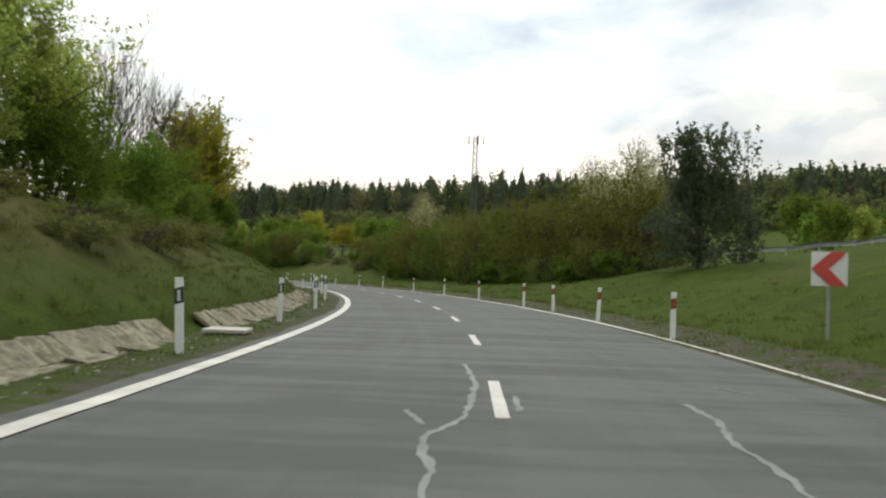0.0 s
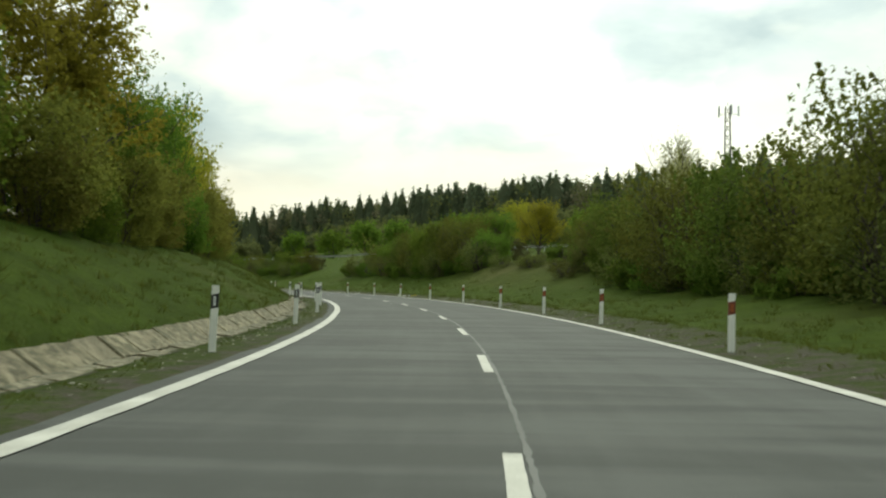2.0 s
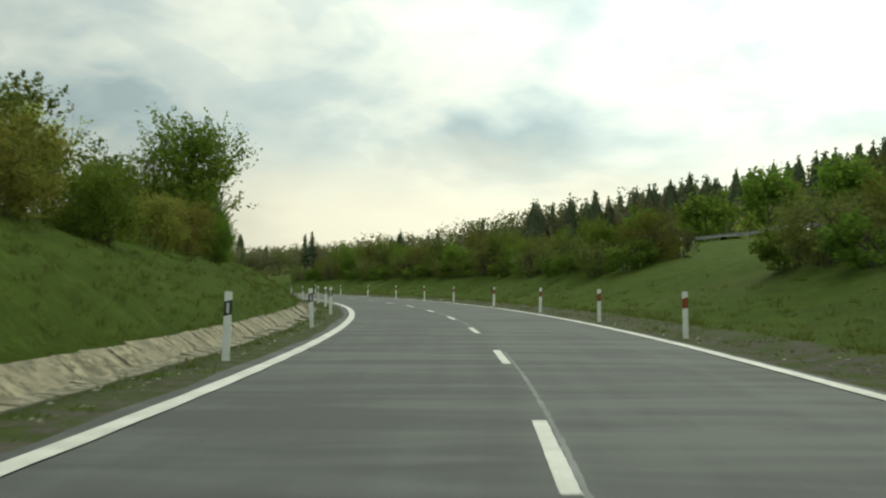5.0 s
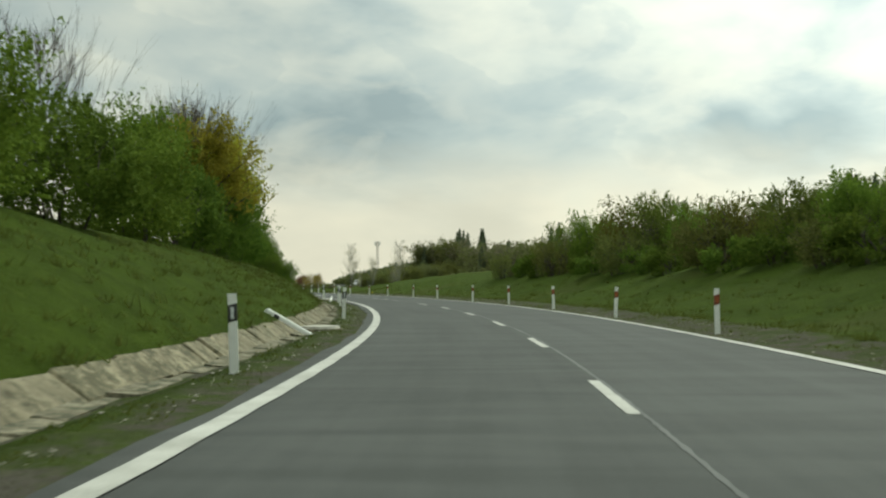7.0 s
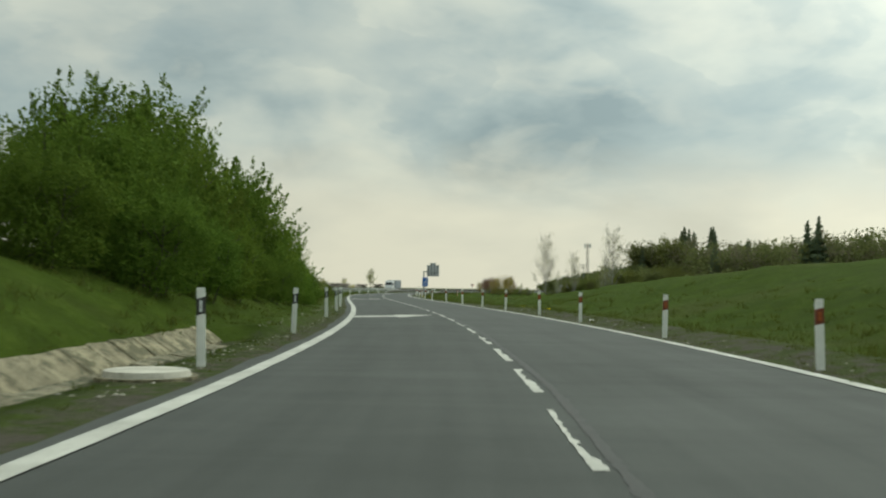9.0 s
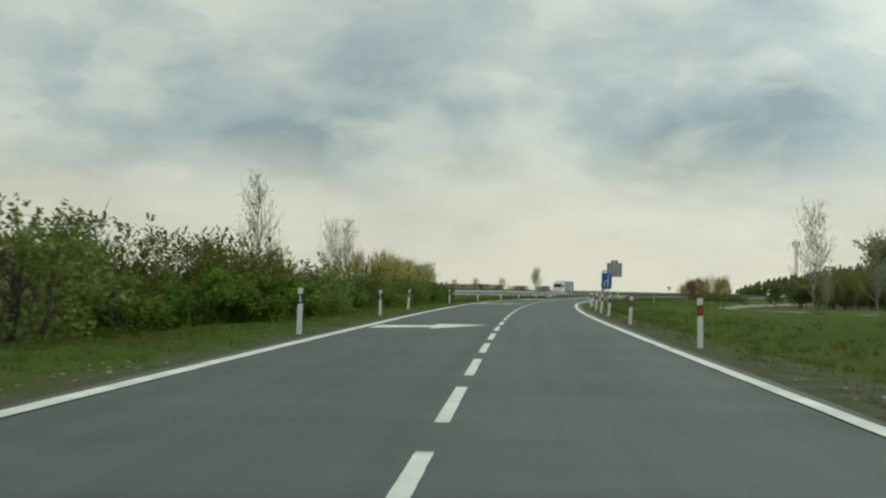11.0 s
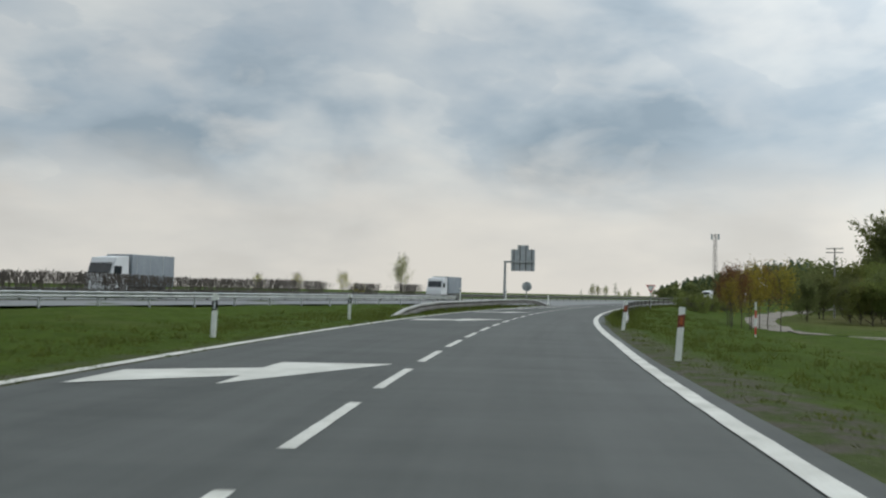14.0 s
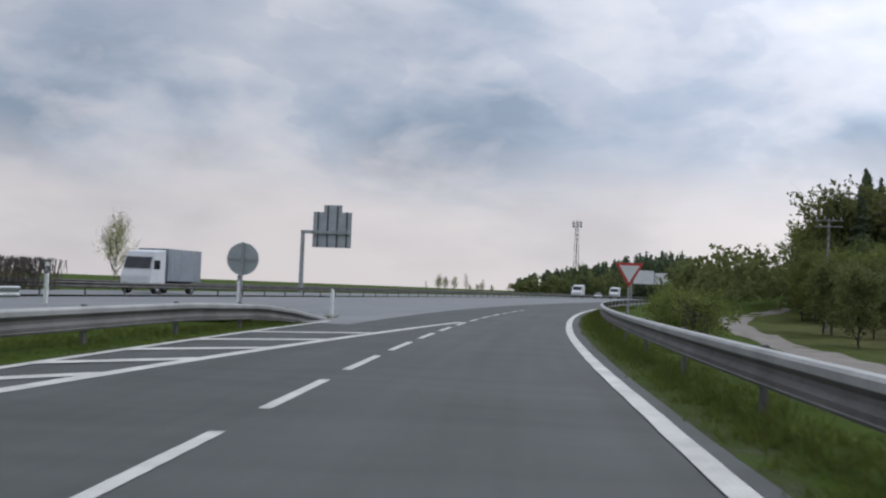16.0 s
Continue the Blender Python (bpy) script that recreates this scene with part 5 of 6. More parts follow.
def drain_cover(s, d, w, label, round_=True, tilt=0.0):
    root = thing("drain_cover", label, "drain cover", "drain covers", m=Matrix.Translation(at(s, d, 0.0)) @ pose(0, 0, 0, 0, tilt, yaw_at(s)))
    bm = bmesh.new()
    if round_:
        bmesh.ops.create_cone(bm, cap_ends=True, segments=28, radius1=w * 0.5, radius2=w * 0.48, depth=0.07, matrix=Matrix.Translation((0, 0, 0.045)))
    else:
        box(bm, 0, 0, 0.045, w, w * 1.1, 0.08, None, 0.015)
    part("cover", bm, PALE_CONC, root)
    bm = bmesh.new()
    if round_:
        bmesh.ops.create_cone(bm, cap_ends=True, segments=28, radius1=w * 0.58, radius2=w * 0.58, depth=0.30, matrix=Matrix.Translation((0, 0, -0.14)))
    else:
        box(bm, 0, 0, -0.12, w * 0.9, w, 0.26)
    part("shaft_rim", bm, CONCRETE, root)


PALE_CONC = speckled("pale_concrete", (0.36, 0.34, 0.29), (0.58, 0.56, 0.49), 2.0, 16.0, 0.9, relief=0.4)


# ---- roadside delineator posts ----
def post_body(h):
    bm = bmesh.new()
    prism(bm, [(-0.06, -0.05), (0.06, -0.05), (0.045, 0.03), (0.02, 0.055), (-0.02, 0.055), (-0.045, 0.03)], -0.25, h)
    top = [v for v in bm.verts if v.co.z > h - 0.01]
    for v in top:
        v.co.z += 0.035 if v.co.y < 0 else -0.045
    return bm


def delineator(left):
    name = "delineator_post"
    label = "white plastic marker post with black band" if left else "white plastic marker post with red-brown band"
    root = thing(name, label, "marker post", "marker posts beside the bend" if left else "marker posts across the road")
    part("body", post_body(1.04), PLASTIC, root)
    bm = bmesh.new()
    o = [(-0.0635, -0.0535), (0.0635, -0.0535), (0.048, 0.033), (0.022, 0.0585), (-0.022, 0.0585), (-0.048, 0.033)]
    prism(bm, o, 0.70, 0.93)
    for v in bm.verts:
        v.co.z += v.co.x * 0.25
    part("band", bm, BLACK if left else RUST_BAND, root, "black band" if left else "red-brown band")
    bm = bmesh.new()
    box(bm, 0, -0.058, 0.815, 0.042 if left else 0.05, 0.008, 0.16 if left else 0.13, None, 0.002)
    part("reflector", bm, GLASS_WHITE if left else GLASS_ORANGE, root, "small white reflector" if left else "orange reflector")
    return root


LEFT_POST, RIGHT_POST = delineator(True), delineator(False)
used = set()


def set_post(src, s, d, lean_x=0.0, lean_y=0.0, z=None):
    m = Matrix.Translation(at(s, d, (gz(s, d) if abs(d) > 4.4 else 0.0) if z is None else z)) @ pose(0, 0, 0, lean_x, lean_y, yaw_at(s))
    if src.name not in used:
        used.add(src.name)
        src.matrix_basis = m
        return src
    return copy_thing(src, m)


rp = random.Random(9)
LEFT_AT = [-27.5, -17.8, -8.2, 1.2, 11.0, 20.4, 30.7, 42.8, 52.2, 62.2, 73.2, 83.5, 93.5, 103.1, 114.4, 126.0, 139.0, 150, 162, 174, 186.7, 196.9, 207.6, 228.2, 247.9, 257.2, 268.8, 278.3, 291.0, 299.0, 310, 324, 338]
ASIDE = {11.0: -4.5, 114.4: -4.62, 186.7: -4.55, 196.9: -4.46, 207.6: -4.62, 228.2: -4.76, 247.9: -4.82, 291.0: -4.5}
for s in LEFT_AT:
    set_post(LEFT_POST, s, ASIDE.get(s, -4.40), rp.uniform(-2, 2), rp.uniform(-2.5, 2.5))
for s, d in ((353.4, -4.9), (364.9, -5.4), (385.4, -5.6), (403.2, -5.62), (418.5, -5.4), (433.6, -5.6), (449.0, -5.95)):
    set_post(LEFT_POST, s, d, rp.uniform(-2, 2), rp.uniform(-1, 4), z=-0.08)
RIGHT_AT = [-23, -13, 8.7, 16.9, 24.2, 30.4, 42.0, 52.7, 63.4, 74.9, 84.2, 93.8, 104.0, 114.6, 125.1, 134.9, 145.4, 156.2, 165.5, 175.7, 186.5, 197.9, 207.2, 217.0, 227.4, 237.7, 247.8, 257.9, 269.5, 278.5, 289.0, 297.3, 307.0, 315.8, 325.8, 337]
for s in RIGHT_AT:
    set_post(RIGHT_POST, s, 4.5, rp.uniform(-2, 2), rp.uniform(-2, 2.5), z=-0.02)
for s, ly in ((351.0, 2), (361.5, 4), (367.6, 3), (374.0, 3), (384.4, 4), (399.4, 3), (413.7, 5), (430.1, 4), (445.6, 6)):
    set_post(RIGHT_POST, s, 4.5, rp.uniform(-2, 2), ly, z=-0.08)


def fallen_post(s, d, z, tip, roll, turn):
    root = thing("fallen_post", "knocked-over white plastic marker post lying by the gutter", "marker post", "fallen posts", m=Matrix.Translation(at(s, d, z)) @ pose(0, 0, 0, 0, 0, yaw_at(s) + turn) @ pose(0, 0, 0, tip, 0, 0))
    part("body", post_body(1.25), PLASTIC, root)
    bm = bmesh.new()
    prism(bm, [(-0.0635, -0.0535), (0.0635, -0.0535), (0.048, 0.033), (-0.048, 0.033)], 0.78, 0.94)
    part("band", bm, BLACK, root, "black band")


build_gutter()
fallen_post(218.4, -5.2, 0.03, 66, 0, 240)
fallen_post(260.3, -4.68, 0.07, 80, 0, 172)
drain_cover(220.2, -4.95, 1.0, "round pale concrete drain cover beside the gutter")
drain_cover(267.0, -4.62, 1.05, "round pale concrete drain cover beside a marker post")
drain_cover(5.9, -4.75, 0.8, "square concrete drain cover in the gutter", False)
drain_cover(112.2, -5.1, 0.95, "square pale concrete drain cover in the gutter", False, -6)


# ---- signs ----
def sign_post(root, x, z0, z1, r=0.035):
    bm = bmesh.new()
    tube(bm, (x, 0.05, z0), (x, 0.05, z1), r, r, 10)
    part("pole", bm, STEEL, root)


def face(root, name, outline, y, depth, mat, label=""):
    """An upright plate from its outline in x, z; its front looks down -y."""
    bm = bmesh.new()
    prism(bm, outline, -depth, 0, Matrix.Translation((0, y, 0)) @ Matrix.Rotation(math.pi / 2, 4, "X"))
    bmesh.ops.recalc_face_normals(bm, faces=bm.faces[:])
    return part(name, bm, mat, root, label)


def rect(x0, z0, x1, z1, r=0.0):
    if not r:
        return [(x0, z0), (x1, z0), (x1, z1), (x0, z1)]
    o = []
    for cx, cz, a0 in ((x1 - r, z0 + r, -90), (x1 - r, z1 - r, 0), (x0 + r, z1 - r, 90), (x0 + r, z0 + r, 180)):
        for k in range(4):
            a = radians(a0 + 30 * k)
            o.append((cx + r * math.cos(a), cz + r * math.sin(a)))
    return o


# red chevron board in the outside of the bend
z = gz(7.4, 7.2)
chev = thing("chevron_sign", "white square board with a red left-pointing chevron on a pole", "road sign", m=Matrix.Translation(at(7.4, 7.42, z)) @ pose(0, 0, 0, 0, 0, yaw_at(2) - 8))
sign_post(chev, 0, -0.3, 1.9 - z)
face(chev, "board", rect(-0.36, 1.30 - z, 0.36, 2.02 - z, 0.02), 0.0, 0.03, SIGN_WHITE, "white square board")
zc = 1.66 - z
face(chev, "chevron", [(-0.37, zc), (0.02, zc - 0.36), (0.34, zc - 0.36), (-0.02, zc), (0.34, zc + 0.36), (0.02, zc + 0.36)], -0.034, 0.004, SIGN_RED, "red chevron")

# blue lane sign
z = gz(392.8, 5.7)
blue = thing("lane_sign", "blue rectangular sign showing two lanes merging, on two poles", "road sign", m=Matrix.Translation(at(393.5, 5.75, z)) @ pose(0, 0, 0, 0, 2, yaw_at(386)))
for x in (-0.16, 0.16):
    sign_post(blue, x, -0.3, 2.55 - z, 0.03)
b0, b1 = 1.34 - z, 2.62 - z
face(blue, "rim", rect(-0.41, b0, 0.41, b1, 0.06), 0.0, 0.03, SIGN_WHITE, "white rim")
face(blue, "panel", rect(-0.385, b0 + 0.025, 0.385, b1 - 0.025, 0.05), -0.033, 0.004, SIGN_BLUE, "blue panel")
face(blue, "arrow_shaft", [(0.07, b0 + 0.18), (0.15, b0 + 0.18), (0.13, b0 + 0.98), (0.09, b0 + 0.98)], -0.039, 0.004, SIGN_WHITE)
face(blue, "arrow_head", [(0.02, b0 + 0.98), (0.20, b0 + 0.98), (0.11, b0 + 1.16)], -0.039, 0.004, SIGN_WHITE)
face(blue, "joining_lane", [(-0.20, b0 + 0.18), (-0.13, b0 + 0.18), (-0.13, b0 + 0.48), (0.09, b0 + 0.63), (0.09, b0 + 0.72), (-0.20, b0 + 0.54)], -0.039, 0.004, SIGN_WHITE)

# give-way sign
zg = gz(509.9, 5.6)
giveway = thing("give_way_sign", "white triangular give-way sign with red border on a pole", "road sign", m=Matrix.Translation(at(509.9, 5.6, zg)) @ pose(0, 0, 0, 0, 0, yaw_at(500)))
sign_post(giveway, 0, -0.3, 2.32 - zg)
ztop = 2.28 - zg
face(giveway, "border", [(0, ztop - 0.82), (0.47, ztop), (-0.47, ztop)], 0.0, 0.03, SIGN_RED, "red border")
face(giveway, "panel", [(0, ztop - 0.66), (0.335, ztop - 0.085), (-0.335, ztop - 0.085)], -0.033, 0.004, SIGN_WHITE, "white field")

# round sign seen from behind
rs = thing("round_sign", "grey back of a round road sign on a pole", "road sign", m=Matrix.Translation((-343.8, 331.9, 0)) @ pose(0, 0, 0, 0, 0, 52))
bm = bmesh.new()
tube(bm, (0, 0, -0.2), (0, 0, 2.3), 0.035, 0.035, 10)
part("pole", bm, STEEL, rs)
bm = bmesh.new()
bmesh.ops.create_cone(bm, cap_ends=True, segments=32, radius1=0.46, radius2=0.46, depth=0.03, matrix=Matrix.Translation((0, 0.06, 1.82)) @ Matrix.Rotation(math.pi / 2, 4, "X"))
part("disc", bm, SIGN_BACK, rs)
bm = bmesh.new()
box(bm, 0, 0.03, 1.82, 0.84, 0.03, 0.05)
part("clamp", bm, STEEL, rs)


# cantilever direction sign seen from behind
def cantilever(p, turn, w, h, hpole, arm):
    root = thing("overhead_sign", "grey back of a stepped overhead direction sign on a cantilever", "road sign", m=Matrix.Translation(p) @ pose(0, 0, 0, 0, 0, turn))
    bm = bmesh.new()
    tube(bm, (0, 0, -0.3), (0, 0, hpole), 0.26, 0.2, 10)
    part("pole", bm, STEEL, root)
    bm = bmesh.new()
    box(bm, arm / 2, 0, hpole - 0.15, arm + 0.4, 0.3, 0.34, None, 0.03)
    part("arm", bm, STEEL, root)
    x0, x1 = arm - w + 0.3, arm + 0.3
    z0, z1 = hpole - 1.75, hpole - 1.75 + h
    face(root, "panel", [(x0, z0), (x1, z0), (x1, z1 - 0.75), (x0 + w * 0.74, z1 - 0.75), (x0 + w * 0.74, z1), (x0 + w * 0.27, z1), (x0 + w * 0.27, z1 - 0.75), (x0, z1 - 0.75)], 0.25, 0.05, SIGN_BACK, "grey stepped panel back")
    for k in range(4):
        bm = bmesh.new()
        x = x0 + w * (0.13 + 0.25 * k)
        box(bm, x, 0.16, (z0 + z1) / 2 - (0.35 if k in (0, 3) else 0), 0.12, 0.1, h - (0.75 if k in (0, 3) else 0.05))
        part("stiffener", bm, STEEL_DULL, root)


cantilever(Vector((-411.5, 364.4, 0.0)), 48, 4.2, 4.5, 6.75, 4.9)


def portal(p, q, label):
    """A portal of two posts and a beam with two plates, their backs to the slip road."""
    p, q = Vector(p), Vector(q)
    w = (q - p).length
    root = thing("sign_portal", label, "road sign", m=Matrix.Translation(p) @ pose(0, 0, 0, 0, 0, math.degrees(math.atan2(q.y - p.y, q.x - p.x))))
    for x in (0.0, w):
        bm = bmesh.new()
        tube(bm, (x, 0, -1.5), (x, 0, 6.1), 0.22, 0.18, 8)
        part("pole", bm, STEEL, root)
    bm = bmesh.new()
    box(bm, w / 2, 0, 6.0, w + 0.3, 0.3, 0.3, None, 0.03)
    part("beam", bm, STEEL, root)
    for x0, x1, z1 in ((0.6, w * 0.42, 8.3), (w * 0.44, w * 0.82, 7.7)):
        face(root, "panel", rect(x0, 4.5, x1, z1), -0.22, 0.05, SIGN_WHITE, "pale panel")
        face(root, "rim", rect(x0 - 0.08, 4.42, x1 + 0.08, z1 + 0.08), -0.16, 0.03, SIGN_BACK)


portal((-513.7 - 6.2, 526.7 - 10.6, 0), (-513.7 + 2.0, 526.7 + 2.0, 0), "grey portal with two pale direction boards beside the motorway")


# ---- crash barriers ----
def barrier(name, label, pts, group, mat=STEEL_DULL, step_=2.0, beam_h=0.34):
    """A steel barrier through plan points with heights: one beam and its posts."""
    root = thing(name, label, "crash barrier", group, m=Matrix.Translation(pts[0]))
    o = Vector(pts[0])
    prof = [(0.0, 0.0), (0.06, 0.03), (0.07, 0.09), (0.02, 0.14), (0.02, 0.19), (0.07, 0.24), (0.08, 0.30), (0.03, 0.34), (-0.08, 0.335)]
    V, F = [], []
    for i, p in enumerate(pts):
        p = Vector(p)
        q = Vector(pts[min(i + 1, len(pts) - 1)]) - Vector(pts[max(i - 1, 0)])
        n = Vector((q.y, -q.x, 0)).normalized()
        for a, b in prof:
            V.append(tuple(p - o + n * a + Vector((0, 0, b * beam_h / 0.34 - beam_h))))
        for a, b in prof[::-1]:
            V.append(tuple(p - o + n * (a - 0.012) + Vector((0, 0, b * beam_h / 0.34 - beam_h))))
    m = 2 * len(prof)
    for i in range(len(pts) - 1):
        for k in range(m):
            F.append((i * m + k, i * m + (k + 1) % m, (i + 1) * m + (k + 1) % m, (i + 1) * m + k))
    part("beam", mesh_of("beam", V, F, mat), None, root)
    # sky light on the beam's top, painted as a paler rim
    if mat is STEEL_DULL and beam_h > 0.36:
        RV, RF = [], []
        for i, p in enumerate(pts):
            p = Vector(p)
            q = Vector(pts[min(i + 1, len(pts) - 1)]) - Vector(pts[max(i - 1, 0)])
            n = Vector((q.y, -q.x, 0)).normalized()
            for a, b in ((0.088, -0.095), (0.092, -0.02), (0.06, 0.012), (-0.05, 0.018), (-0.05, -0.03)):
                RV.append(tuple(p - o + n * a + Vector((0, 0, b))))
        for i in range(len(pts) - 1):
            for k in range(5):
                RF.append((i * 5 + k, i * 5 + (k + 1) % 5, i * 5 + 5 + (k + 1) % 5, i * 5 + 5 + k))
        part("top_rim", mesh_of("top_rim", RV, RF, STEEL_RIM), None, root, "paler top rim with sky light painted in")
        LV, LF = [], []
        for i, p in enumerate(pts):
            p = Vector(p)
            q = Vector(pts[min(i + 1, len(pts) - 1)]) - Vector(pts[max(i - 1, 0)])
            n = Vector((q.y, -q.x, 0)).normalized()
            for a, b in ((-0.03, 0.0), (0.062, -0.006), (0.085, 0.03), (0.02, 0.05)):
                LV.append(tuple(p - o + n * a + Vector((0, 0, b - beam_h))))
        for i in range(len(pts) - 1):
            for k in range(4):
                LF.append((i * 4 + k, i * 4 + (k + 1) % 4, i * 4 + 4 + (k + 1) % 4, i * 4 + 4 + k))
        part("lower_lip", mesh_of("lower_lip", LV, LF, STEEL_LIP), None, root, "slightly paler lower lip of the beam")
    acc = 0.0
    post = None
    for i in range(len(pts) - 1):
        a, b = Vector(pts[i]), Vector(pts[i + 1])
        acc += (b - a).length
        if acc >= step_ and a.z > 0.25:
            acc = 0.0
            if post is None:
                bm = bmesh.new()
                box(bm, 0, 0, -0.5, 0.07, 0.12, 1.1, None, 0.006)
                post = bpy.data.meshes.new("post")
                bm.to_mesh(post)
                bm.free()
                post.materials.append(mat)
            t = (b - a)
            part("post", post, None, root, "", Matrix.Translation(a - o + Vector((t.y, -t.x, 0)).normalized() * -0.07) @ pose(0, 0, 0, 0, 0, math.degrees(math.atan2(-t.x, t.y))))
    return root


def road_line(pairs, n):
    """Points along the road from (s, d, z) knots."""
    ss = np.linspace(pairs[0][0], pairs[-1][0], n)
    return [tuple(at(s, float(np.interp(s, [p[0] for p in pairs], [p[1] for p in pairs])), float(np.interp(s, [p[0] for p in pairs], [p[2] for p in pairs])))) for s in ss]


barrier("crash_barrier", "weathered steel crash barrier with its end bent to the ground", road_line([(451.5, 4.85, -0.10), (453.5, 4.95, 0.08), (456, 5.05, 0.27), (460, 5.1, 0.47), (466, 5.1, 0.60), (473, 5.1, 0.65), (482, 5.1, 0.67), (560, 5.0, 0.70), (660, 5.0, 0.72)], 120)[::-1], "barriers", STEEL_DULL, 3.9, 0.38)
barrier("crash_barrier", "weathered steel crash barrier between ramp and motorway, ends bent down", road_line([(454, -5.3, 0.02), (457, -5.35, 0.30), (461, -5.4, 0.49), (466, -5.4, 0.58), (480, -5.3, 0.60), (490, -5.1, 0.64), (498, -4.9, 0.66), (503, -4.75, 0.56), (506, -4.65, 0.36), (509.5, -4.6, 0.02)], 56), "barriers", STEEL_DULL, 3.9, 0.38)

# motorway: its near barrier runs from p0 along u
MU, MN = Vector((-0.673, 0.740, 0)).normalized(), Vector((-0.740, -0.673, 0)).normalized()
M0 = Vector((-338.5, 315.1, 0))


def mw(along, left, z=0.0):
    return M0 + MU * along + MN * (left - max(0.0, along - 80) ** 2 / 3000) + Vector((0, 0, z))


v, f, uv = [], [], []
for i in range(110):
    a = -600 + 12.0 * i
    for l in (0.8, 12.2):
        v.append(tuple(mw(a, l, 0.01)))
        uv.append((a, l))
for i in range(109):
    f.append((2 * i, 2 * i + 1, 2 * i + 3, 2 * i + 2))
k = len(v)
for i in range(110):
    a = -600 + 12.0 * i
    for l in (15.0, 25.8):
        v.append(tuple(mw(a, l, 0.01)))
        uv.append((a, l))
for i in range(109):
    f.append((k + 2 * i, k + 2 * i + 1, k + 2 * i + 3, k + 2 * i + 2))
tagged(part("motorway", mesh_of("motorway", v, f, ASPHALT_PALE, uv)), "pale grey motorway carriageways beyond the merge", "road", kind="structure")
# the joint apron where slip road and motorway meet
v, f, uv = [], [], []
for i in range(41):
    s = 506 + i * 5.0
    p = at(s, -3.0, 0.004)
    al = (p - M0).dot(MU)
    q = mw(al, 1.2, 0.004)
    v += [tuple(p), tuple(q)]
    uv += [(s, -4), (s, -12)]
for i in range(40):
    f.append((2 * i, 2 * i + 1, 2 * i + 3, 2 * i + 2))
tagged(part("merge_apron", mesh_of("merge_apron", v, f, ASPHALT_PALE, uv)), "pale asphalt where the slip road joins the motorway", "road", kind="structure")
barrier("crash_barrier", "galvanised steel crash barrier along the motorway", [tuple(mw(a, 0, 0.78)) for a in np.arange(-300, 17, 4.0)], "barriers", STEEL, 3.9)
barrier("crash_barrier", "weathered steel barrier on the motorway's central reserve", [tuple(mw(a, 14.6, 0.78)) for a in np.arange(-300, 520, 4.0)], "barriers", STEEL_DULL, 3.9)
barrier("crash_barrier", "galvanised steel barrier on the far side of the motorway", [tuple(mw(a, 26.5, 0.80)) for a in np.arange(-300, 520, 4.0)], "barriers", STEEL_DULL, 3.9)


for a, l in ((17.5, 0.15), (31.0, 0.3)):
    m = Matrix.Translation(mw(a, l, 0.5)) @ pose(0, 0, 0, 0, 0, 42)
    copy_thing(LEFT_POST, m)

# the upper road's barrier behind the hedges
barrier("crash_barrier", "pale steel barrier of the road above the hedges", [tuple(at(s, 37.0, gz(s, 37.0) + 0.75)) for s in np.arange(-50, 270, 4.0)], "barriers", STEEL, 3.9)


# gravel track below the ramp, and the wooded rise behind it
def track():
    pts = [tuple(at(a, b))[:2] for a, b in ((478, 44), (484, 30), (491, 20), (503, 17), (518, 16.4), (540, 15.6), (570, 15), (598, 15), (622, 17), (640, 23), (650, 33))]
    v, f, uv = [], [], []
    k = 0
    for (x0, y0), (x1, y1) in zip(pts, pts[1:]):
        L = math.hypot(x1 - x0, y1 - y0)
        for i in range(6):
            x, y = x0 + (x1 - x0) * i / 6, y0 + (y1 - y0) * i / 6
            nx, ny = (y1 - y0) / L, -(x1 - x0) / L
            for w in (-1.7, 1.7):
                px, py = x + nx * w, y + ny * w
                v.append((px, py, plan_z(px, py) + 0.05))
                uv.append((k, w))
            k += 1
    for i in range(k - 1):
        f.append((2 * i, 2 * i + 1, 2 * i + 3, 2 * i + 2))
    tagged(part("gravel_track", mesh_of("gravel_track", v, f, GRAVEL, uv)), "pale gravel field track below the ramp", "track", kind="structure")


GRAVEL = speckled("track_gravel", (0.115, 0.10, 0.082), (0.21, 0.185, 0.155), 0.7, 9.0, 0.95, relief=0.5)
track()
def spruce(seed, h, w):
    rng = np.random.default_rng(seed)
    root = thing("spruce_tree", "tall dark spruce on the wooded rise beside the track", "tree", "trees on the rise")
    bm = bmesh.new()
    tube(bm, (0, 0, -0.3), (0, 0, h * 0.97), 0.2, 0.03, 6)
    part("trunk", bm, BARK, root)
    k = 2600
    q = 1 - 0.9 * np.sqrt(rng.random(k))
    a = rng.random(k) * 6.283
    tier = 0.75 + 0.25 * np.cos(q * h * 5.5)
    r = w / 2 * (1 - q) ** 0.85 * (0.25 + 0.8 * rng.random(k)) * tier + 0.05
    p = np.stack([np.cos(a) * r, np.sin(a) * r, h * q - 0.25 * r], 1)
    nn = np.stack([np.cos(a), np.sin(a), 0.9 + 0 * a], 1) + rng.normal(size=(k, 3)) * 0.4
    nn /= np.linalg.norm(nn, axis=1, keepdims=True)
    v, f = quads(rng, p, nn, 0.34, 0.4, True)
    part("crown", raw_mesh("spruce_crown", v, f, L_NEEDLE), None, root)
    return root


def stand(ob, x, y, sc, turn):
    ob.matrix_basis = Matrix.LocRotScale(Vector((x, y, plan_z(x, y) - 0.2)), Euler((0, 0, turn)), (sc, sc, sc))
    return ob


rh = random.Random(14)
SPRUCE = spruce(51, 14.0, 7.0)
stand(SPRUCE, -434, 497, (29.0 - plan_z(-434, 497)) / 14.0, 0)
